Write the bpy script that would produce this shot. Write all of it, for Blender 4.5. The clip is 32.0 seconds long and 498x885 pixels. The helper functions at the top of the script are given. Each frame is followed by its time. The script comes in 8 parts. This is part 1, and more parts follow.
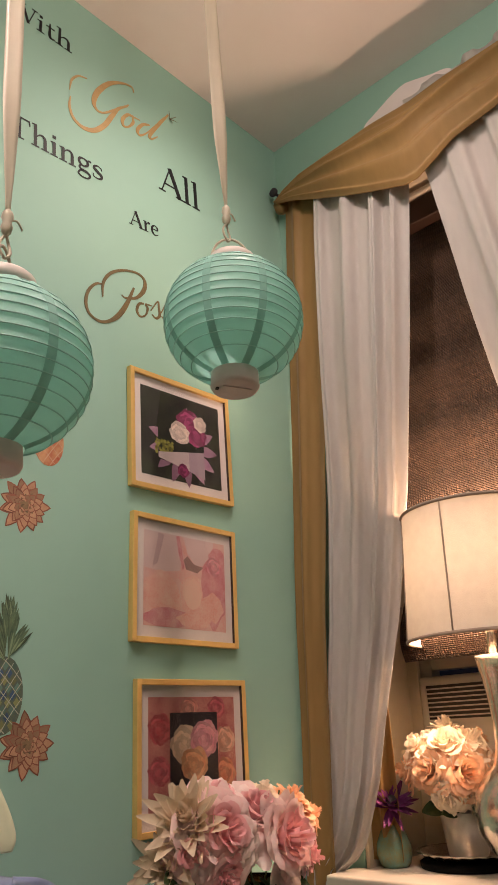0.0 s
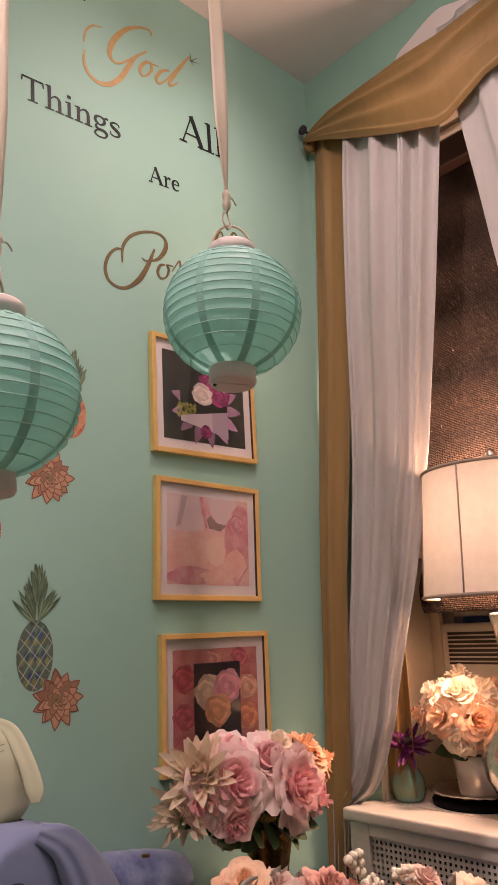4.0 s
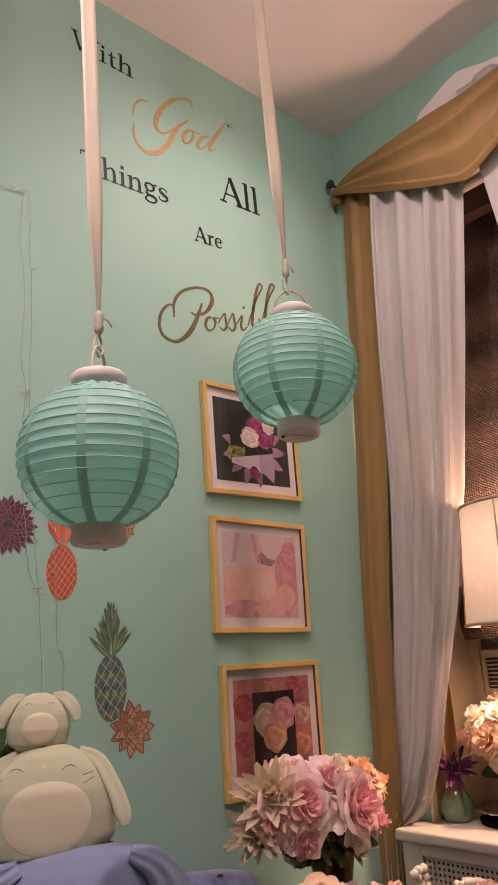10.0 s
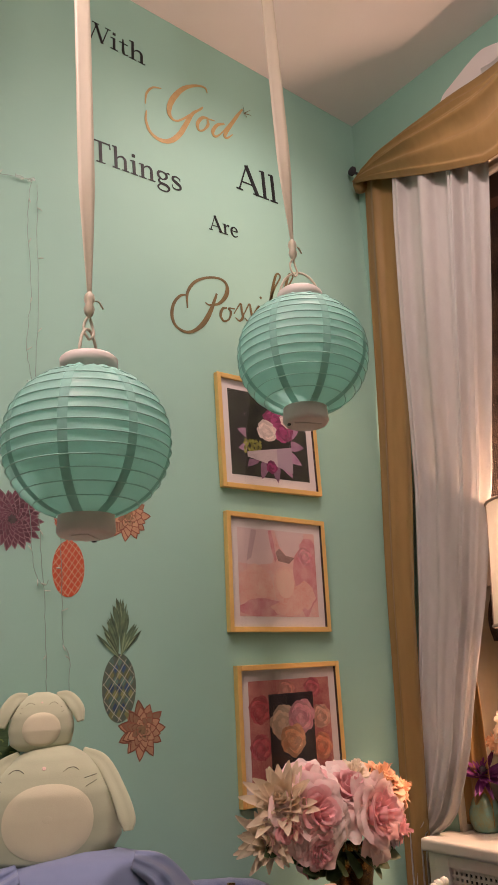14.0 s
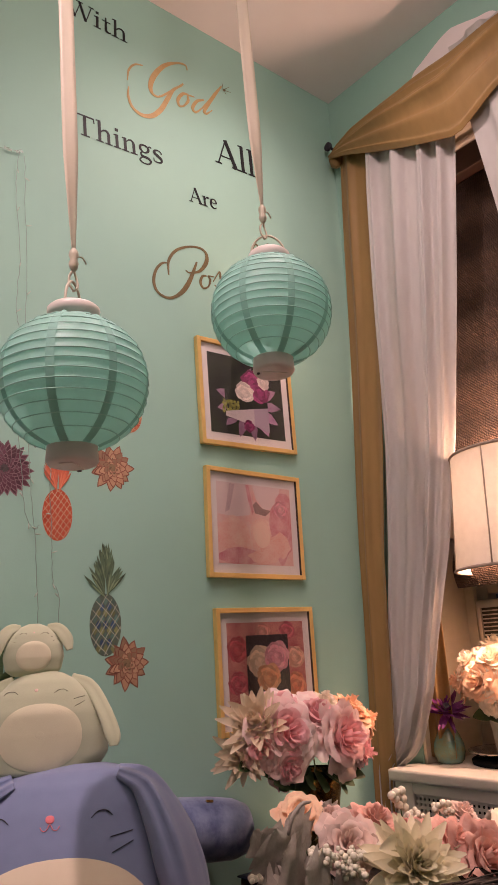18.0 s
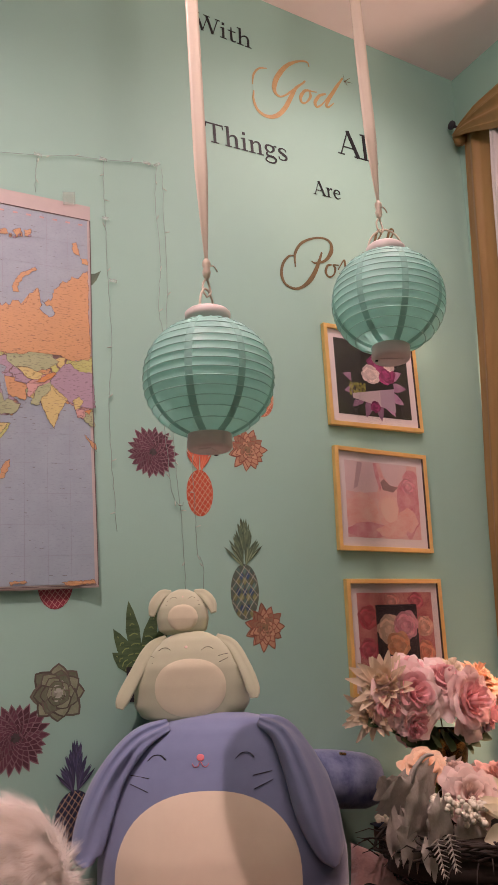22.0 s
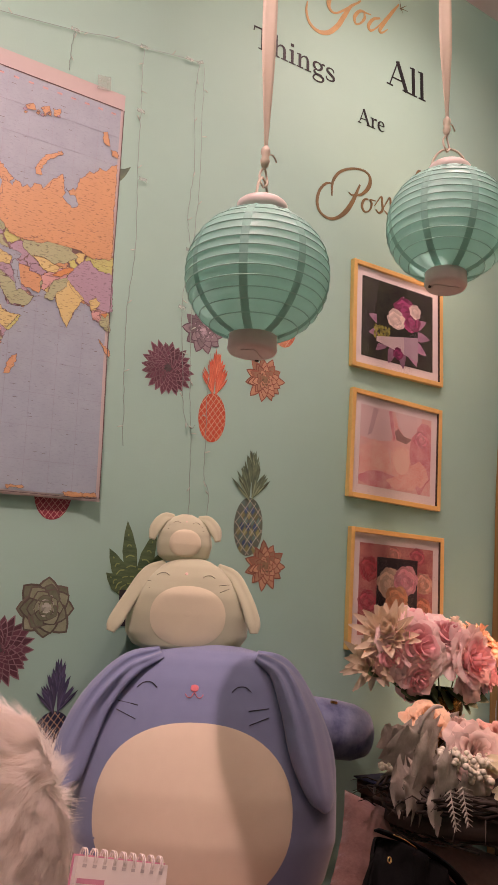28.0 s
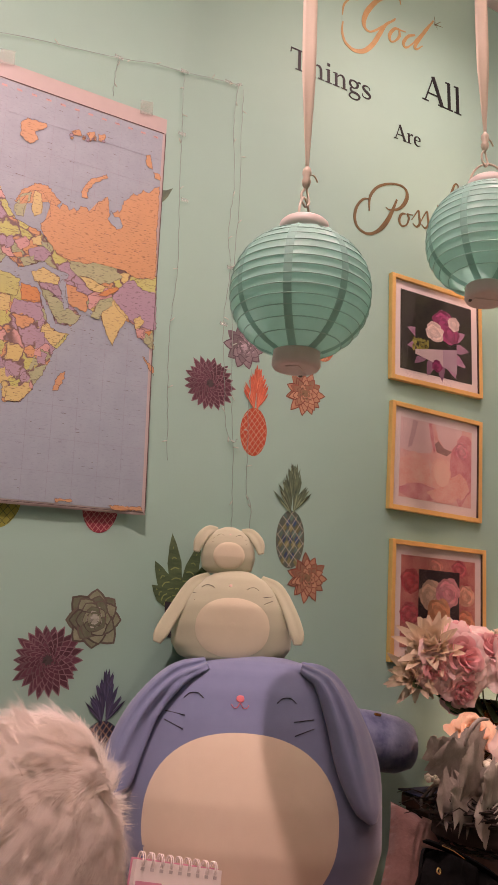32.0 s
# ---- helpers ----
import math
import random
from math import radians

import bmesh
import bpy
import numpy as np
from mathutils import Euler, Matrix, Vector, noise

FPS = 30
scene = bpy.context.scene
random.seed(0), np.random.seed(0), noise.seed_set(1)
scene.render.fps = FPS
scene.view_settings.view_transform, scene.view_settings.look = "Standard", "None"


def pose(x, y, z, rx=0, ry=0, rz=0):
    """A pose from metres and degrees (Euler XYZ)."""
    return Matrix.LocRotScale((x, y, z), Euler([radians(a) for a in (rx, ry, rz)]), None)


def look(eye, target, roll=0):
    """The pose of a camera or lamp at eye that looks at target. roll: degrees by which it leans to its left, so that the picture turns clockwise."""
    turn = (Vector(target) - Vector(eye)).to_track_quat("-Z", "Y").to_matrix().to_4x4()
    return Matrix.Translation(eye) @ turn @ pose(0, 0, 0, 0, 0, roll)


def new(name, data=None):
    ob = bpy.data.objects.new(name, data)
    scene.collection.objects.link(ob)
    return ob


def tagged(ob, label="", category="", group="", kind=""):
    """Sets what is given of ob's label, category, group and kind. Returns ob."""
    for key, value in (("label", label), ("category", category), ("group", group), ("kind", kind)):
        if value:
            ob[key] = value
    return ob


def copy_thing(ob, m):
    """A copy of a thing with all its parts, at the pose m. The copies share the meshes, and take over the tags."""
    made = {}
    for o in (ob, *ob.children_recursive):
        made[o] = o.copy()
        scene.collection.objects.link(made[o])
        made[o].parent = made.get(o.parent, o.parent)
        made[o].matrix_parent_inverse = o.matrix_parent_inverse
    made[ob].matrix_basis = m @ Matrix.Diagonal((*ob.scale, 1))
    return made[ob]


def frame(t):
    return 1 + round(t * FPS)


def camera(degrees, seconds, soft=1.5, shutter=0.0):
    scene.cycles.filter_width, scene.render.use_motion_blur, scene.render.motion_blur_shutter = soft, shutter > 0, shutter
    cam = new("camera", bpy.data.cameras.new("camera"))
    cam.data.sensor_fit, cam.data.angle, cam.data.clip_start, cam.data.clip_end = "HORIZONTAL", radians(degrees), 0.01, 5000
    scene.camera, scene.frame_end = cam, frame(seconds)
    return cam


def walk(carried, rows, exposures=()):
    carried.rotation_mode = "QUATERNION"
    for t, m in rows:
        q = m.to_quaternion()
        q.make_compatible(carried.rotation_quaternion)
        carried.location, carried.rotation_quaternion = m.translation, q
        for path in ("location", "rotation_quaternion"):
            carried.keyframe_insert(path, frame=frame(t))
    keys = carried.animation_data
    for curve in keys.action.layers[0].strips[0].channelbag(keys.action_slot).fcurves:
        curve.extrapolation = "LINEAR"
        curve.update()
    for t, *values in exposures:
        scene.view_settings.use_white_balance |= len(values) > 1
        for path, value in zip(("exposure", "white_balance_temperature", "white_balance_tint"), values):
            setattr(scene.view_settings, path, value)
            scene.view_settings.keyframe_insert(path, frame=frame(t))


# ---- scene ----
cam = camera(36.4, 32.0)
PATH = [
    (0, (0.104, 0.083, 0.983), (1.493, 1.328, 1.703), -2.8),
    (0.5, (0.147, 0.215, 1.002), (1.55, 1.47, 1.676), -1.7),
    (1, (0.046, 0.099, 1.071), (1.452, 1.379, 1.693), -0.5),
    (1.5, (-0.034, 0.0, 1.119), (1.396, 1.266, 1.713), -1.3),
    (2, (0.063, -0.022, 1.111), (1.493, 1.284, 1.614), -1.8),
    (2.5, (0.166, -0.05, 1.104), (1.49, 1.385, 1.541), -1.9),
    (4.5, (0.116, -0.057, 1.111), (1.433, 1.362, 1.612), -1.7),
    (5, (0.188, -0.055, 1.106), (1.485, 1.38, 1.615), -1.5),
    (5.5, (0.118, -0.064, 1.106), (1.391, 1.392, 1.618), -1.8),
    (6, (0.076, -0.074, 1.115), (1.32, 1.403, 1.636), -1.8),
    (6.5, (0.136, -0.066, 1.117), (1.367, 1.42, 1.644), -1.7),
    (7, (0.167, -0.05, 1.122), (1.407, 1.429, 1.649), -1.5),
    (7.5, (0.049, -0.077, 1.123), (1.309, 1.386, 1.642), -1.4),
    (8, (-0.042, -0.078, 1.102), (1.285, 1.333, 1.6), -1.7),
    (8.5, (0.037, -0.092, 1.118), (1.38, 1.308, 1.604), -2.3),
    (9, (0.156, -0.064, 1.12), (1.435, 1.391, 1.617), -2.4),
    (9.5, (0.076, -0.057, 1.122), (1.337, 1.402, 1.654), -2.7),
    (10, (-0.051, -0.088, 1.116), (1.244, 1.33, 1.675), -3.1),
    (10.5, (-0.036, -0.099, 1.12), (1.271, 1.298, 1.704), -3.4),
    (11, (0.094, -0.078, 1.124), (1.391, 1.323, 1.722), -3.5),
    (11.5, (0.104, -0.083, 1.12), (1.378, 1.336, 1.722), -3.5),
    (12, (0.065, -0.085, 1.118), (1.314, 1.356, 1.717), -3.4),
    (12.5, (0.051, -0.087, 1.115), (1.28, 1.376, 1.705), -3.1),
    (13, (0.022, -0.075, 1.111), (1.243, 1.4, 1.69), -2.8),
    (13.5, (0.048, -0.076, 1.107), (1.263, 1.406, 1.681), -2.6),
    (15.5, (0.016, -0.062, 1.111), (1.247, 1.413, 1.667), -3.1),
    (16, (0.099, -0.073, 1.106), (1.327, 1.408, 1.65), -2.8),
    (16.5, (0.088, -0.069, 1.11), (1.318, 1.416, 1.639), -2.5),
    (17, (0.16, -0.035, 1.094), (1.384, 1.46, 1.611), -2.4),
    (17.5, (0.102, -0.053, 1.086), (1.339, 1.432, 1.602), -2.4),
    (18, (0.001, -0.173, 0.999), (1.243, 1.302, 1.529), -3.1),
    (18.5, (-0.062, -0.375, 0.993), (1.142, 1.122, 1.551), -3.4),
    (19, (-0.038, -0.383, 0.989), (1.155, 1.113, 1.573), -2.7),
    (19.5, (0.027, -0.231, 0.97), (1.264, 1.236, 1.535), -1.7),
    (20, (0.068, -0.061, 0.92), (1.348, 1.389, 1.43), -1.4),
    (20.5, (0.071, -0.052, 0.915), (1.37, 1.401, 1.364), -1.3),
    (21, (0.021, -0.213, 0.958), (1.267, 1.283, 1.414), -1.5),
    (21.5, (-0.015, -0.303, 0.969), (1.063, 1.313, 1.445), -1.5),
    (22, (-0.057, -0.309, 0.974), (0.888, 1.385, 1.459), -1.7),
    (22.5, (-0.007, -0.315, 0.971), (0.969, 1.356, 1.476), -2.4),
    (23, (0.015, -0.288, 0.973), (1.053, 1.332, 1.519), -1.8),
    (23.5, (-0.024, -0.229, 0.958), (1.038, 1.379, 1.495), 0.8),
    (24, (-0.085, -0.229, 0.928), (0.926, 1.434, 1.391), 2.3),
    (24.5, (-0.104, -0.285, 0.953), (0.874, 1.343, 1.58), 3.2),
    (26.5, (-0.085, -0.16, 0.92), (0.909, 1.483, 1.481), 4.8),
    (27, (-0.069, -0.148, 0.924), (0.953, 1.495, 1.429), 4.6),
    (27.5, (-0.08, -0.157, 0.918), (0.983, 1.472, 1.381), 4.2),
    (28, (-0.089, -0.13, 0.898), (0.935, 1.539, 1.303), 4.0),
    (28.5, (-0.093, -0.114, 0.886), (0.896, 1.585, 1.253), 4.3),
    (29, (-0.097, -0.107, 0.876), (0.876, 1.605, 1.226), 4.3),
    (29.5, (-0.101, -0.103, 0.878), (0.859, 1.618, 1.217), 4.4),
    (30, (-0.107, -0.105, 0.88), (0.846, 1.619, 1.226), 4.4),
    (30.5, (-0.108, -0.117, 0.881), (0.838, 1.607, 1.243), 4.3),
    (31, (-0.114, -0.12, 0.883), (0.83, 1.6, 1.268), 4.2),
    (31.5, (-0.118, -0.125, 0.883), (0.825, 1.59, 1.293), 4.1),
    (32, (-0.118, -0.144, 0.894), (0.823, 1.567, 1.325), 4.1),
]
EXPOSURE = [(0, -0.52, 7100, 24), (1, -0.52, 6850, 30), (2.5, -0.56, 7000, 26), (5, -0.54, 6850, 44), (6, -0.52, 6850, 42), (8, -0.54, 6850, 44), (9, -0.54, 6850, 40), (10, -0.57, 6950, 38), (12, -0.56, 6950, 28), (15.5, -0.52, 7000, 38), (17.5, -0.50, 6900, 43), (19, -0.58, 7050, 29), (20, -0.57, 7150, 28), (21, -0.53, 6700, 39), (23, -0.50, 7100, 45), (24, -0.36, 7100, 45), (27, -0.40, 7350, 50), (32, -0.40, 7400, 50)]
walk(cam, [(t, look(eye, target, roll)) for t, eye, target, roll in PATH], EXPOSURE)

# ---- light ----
world = bpy.data.worlds.new("night")
world.use_nodes = True
world.node_tree.nodes["Background"].inputs[0].default_value = (0.02, 0.025, 0.04, 1)
world.node_tree.nodes["Background"].inputs[1].default_value = 0.15
scene.world = world

LAMP = (1.96, 0.96)          # axis of the table lamp
DOWNLIGHT = (1.24, 0.88)     # small ceiling light over the bed's end
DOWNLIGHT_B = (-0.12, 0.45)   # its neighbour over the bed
FILL_LIGHT = (0.35, -0.4)   # unseen fill light, added to bounce off the ceiling
WALL_Y, WALL_X, CEIL = 1.5, 1.907, 3.041
COVER_Z, BED_Z = 0.654, 0.30


def lamp(name, kind, place, watts, colour, size):
    data = bpy.data.lights.new(name, kind)
    data.energy, data.color = watts, colour
    if kind == "AREA":
        data.shape, data.size = "DISK", size
    else:
        data.shadow_soft_size = size
    ob = new(name, data)
    ob.location = place
    return tagged(ob, kind="structure")


lamp("bulb_light", "POINT", (LAMP[0], LAMP[1], 1.37), 56.0, (1.0, 0.70, 0.46), 0.035)
spot = lamp("downlight_glow", "SPOT", (*DOWNLIGHT, CEIL - 0.085), 60.0, (1.0, 0.87, 0.78), 0.02)
spot.data.spot_size, spot.data.spot_blend = radians(160), 1.0
spot.rotation_euler = Vector((-0.08, -0.12, 1.5)).to_track_quat("Z", "Y").to_euler()
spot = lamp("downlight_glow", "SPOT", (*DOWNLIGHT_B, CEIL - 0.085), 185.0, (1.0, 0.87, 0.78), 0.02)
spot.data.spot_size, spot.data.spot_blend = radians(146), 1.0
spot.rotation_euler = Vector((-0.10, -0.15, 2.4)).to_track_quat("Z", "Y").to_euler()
# Added fill lamp with no seen source; brightens the upper walls and ceiling.
lamp("fill_glow", "POINT", (*FILL_LIGHT, CEIL - 0.40), 92.0, (1.0, 0.87, 0.78), 0.17)


# ---- materials ----
def material(name, c1, c2=None, scale=8.0, rough=0.6, metal=0.0, bump=0.0, bscale=60.0, rand=0.0, through_=0.0, sheen=0.0,
             stretch=(1, 1, 1), coat=0.0, island=True, fine=0.35):
    """A principled material: two tints mixed by coarse and fine noise, fine relief, a chance shift of value per piece."""
    m = bpy.data.materials.new(name)
    m.use_nodes = True
    n, l = m.node_tree.nodes, m.node_tree.links
    p = n["Principled BSDF"]
    c2 = c2 or tuple(v * 0.85 for v in c1)
    tc, mp = n.new("ShaderNodeTexCoord"), n.new("ShaderNodeMapping")
    mp.inputs["Scale"].default_value = stretch
    l.new(tc.outputs["Object"], mp.inputs["Vector"])
    a, b = n.new("ShaderNodeTexNoise"), n.new("ShaderNodeTexNoise")
    a.inputs["Scale"].default_value, b.inputs["Scale"].default_value = scale, scale * 9
    a.inputs["Detail"].default_value, b.inputs["Detail"].default_value = 4, 3
    for t in (a, b):
        l.new(mp.outputs[0], t.inputs["Vector"])
    mixf = n.new("ShaderNodeMix")
    mixf.inputs[0].default_value = fine
    l.new(a.outputs["Fac"], mixf.inputs[2]), l.new(b.outputs["Fac"], mixf.inputs[3])
    ramp = n.new("ShaderNodeMapRange")
    ramp.inputs[1].default_value, ramp.inputs[2].default_value = 0.32, 0.68
    l.new(mixf.outputs[0], ramp.inputs[0])
    mix = n.new("ShaderNodeMix")
    mix.data_type = "RGBA"
    mix.inputs[6].default_value, mix.inputs[7].default_value = (*c1, 1), (*c2, 1)
    l.new(ramp.outputs[0], mix.inputs[0])
    out = mix.outputs[2]
    if rand:
        hsv, rr = n.new("ShaderNodeHueSaturation"), n.new("ShaderNodeMapRange")
        rr.inputs[3].default_value, rr.inputs[4].default_value = 1 - rand, 1 + rand
        if island:
            g = n.new("ShaderNodeNewGeometry")
            l.new(g.outputs["Random Per Island"], rr.inputs[0])
        else:
            g = n.new("ShaderNodeObjectInfo")
            l.new(g.outputs["Random"], rr.inputs[0])
        l.new(rr.outputs[0], hsv.inputs["Value"]), l.new(out, hsv.inputs["Color"])
        out = hsv.outputs[0]
    l.new(out, p.inputs["Base Color"])
    p.inputs["Roughness"].default_value, p.inputs["Metallic"].default_value = rough, metal
    p.inputs["Sheen Weight"].default_value, p.inputs["Coat Weight"].default_value = sheen, coat
    if bump:
        bt, bn = n.new("ShaderNodeTexNoise"), n.new("ShaderNodeBump")
        bt.inputs["Scale"].default_value, bt.inputs["Detail"].default_value = bscale, 4
        bn.inputs["Strength"].default_value, bn.inputs["Distance"].default_value = min(1, bump), 0.004
        l.new(mp.outputs[0], bt.inputs["Vector"]), l.new(bt.outputs["Fac"], bn.inputs["Height"])
        l.new(bn.outputs[0], p.inputs["Normal"])
    if through_:
        tr, ms = n.new("ShaderNodeBsdfTranslucent"), n.new("ShaderNodeMixShader")
        ms.inputs[0].default_value = through_
        l.new(out, tr.inputs["Color"]), l.new(p.outputs[0], ms.inputs[1]), l.new(tr.outputs[0], ms.inputs[2])
        l.new(ms.outputs[0], n["Material Output"].inputs["Surface"])
    return m


def weave(m, sx, sy, strength=0.5, axis=(1, 0, 2)):
    """Adds crossing threads as relief and a slight darkening of the gaps, on object axes axis."""
    n, l = m.node_tree.nodes, m.node_tree.links
    p, tc = n["Principled BSDF"], n.new("ShaderNodeTexCoord")
    sep = n.new("ShaderNodeSeparateXYZ")
    l.new(tc.outputs["Object"], sep.inputs[0])
    waves = []
    for k, s in ((axis[0], sx), (axis[2], sy)):
        mul, sn, nz, ad = n.new("ShaderNodeMath"), n.new("ShaderNodeMath"), n.new("ShaderNodeTexNoise"), n.new("ShaderNodeMath")
        mul.operation, sn.operation, ad.operation = "MULTIPLY", "SINE", "MULTIPLY_ADD"
        mul.inputs[1].default_value = s
        nz.inputs["Scale"].default_value = 30
        ad.inputs[1].default_value = 5.0
        l.new(sep.outputs[k], mul.inputs[0])
        l.new(tc.outputs["Object"], nz.inputs["Vector"]), l.new(nz.outputs["Fac"], ad.inputs[0]), l.new(mul.outputs[0], ad.inputs[2])
        l.new(ad.outputs[0], sn.inputs[0])
        waves.append(sn)
    add, bn = n.new("ShaderNodeMath"), n.new("ShaderNodeBump")
    l.new(waves[0].outputs[0], add.inputs[0]), l.new(waves[1].outputs[0], add.inputs[1])
    bn.inputs["Strength"].default_value, bn.inputs["Distance"].default_value = strength, 0.002
    l.new(add.outputs[0], bn.inputs["Height"]), l.new(bn.outputs[0], p.inputs["Normal"])
    old = p.inputs["Base Color"].links[0].from_socket
    mr, mx = n.new("ShaderNodeMapRange"), n.new("ShaderNodeMix")
    mr.inputs[1].default_value, mr.inputs[2].default_value = -2, 1.2
    mr.inputs[3].default_value, mr.inputs[4].default_value = 1 - 0.6 * strength, 1
    l.new(add.outputs[0], mr.inputs[0])
    mx.data_type, mx.blend_type = "RGBA", "MULTIPLY"
    mx.inputs[0].default_value = 1
    l.new(old, mx.inputs[6]), l.new(mr.outputs[0], mx.inputs[7]), l.new(mx.outputs[2], p.inputs["Base Color"])
    return m


def clear_glass(name, tint=(1, 1, 1), gloss=0.02):
    """A thin pane: clear, with a mirror sheen that grows at a glancing angle."""
    m = bpy.data.materials.new(name)
    m.use_nodes = True
    n, l = m.node_tree.nodes, m.node_tree.links
    n.remove(n["Principled BSDF"])
    t, g, f, s = n.new("ShaderNodeBsdfTransparent"), n.new("ShaderNodeBsdfGlossy"), n.new("ShaderNodeFresnel"), n.new("ShaderNodeMixShader")
    t.inputs[0].default_value, g.inputs["Roughness"].default_value, f.inputs[0].default_value = (*tint, 1), gloss, 1.5
    l.new(f.outputs[0], s.inputs[0]), l.new(t.outputs[0], s.inputs[1]), l.new(g.outputs[0], s.inputs[2])
    l.new(s.outputs[0], n["Material Output"].inputs["Surface"])
    return m


def glow(name, colour, strength):
    m = bpy.data.materials.new(name)
    m.use_nodes = True
    p = m.node_tree.nodes["Principled BSDF"]
    p.inputs["Base Color"].default_value = (*colour, 1)
    p.inputs["Emission Color"].default_value, p.inputs["Emission Strength"].default_value = (*colour, 1), strength
    return m


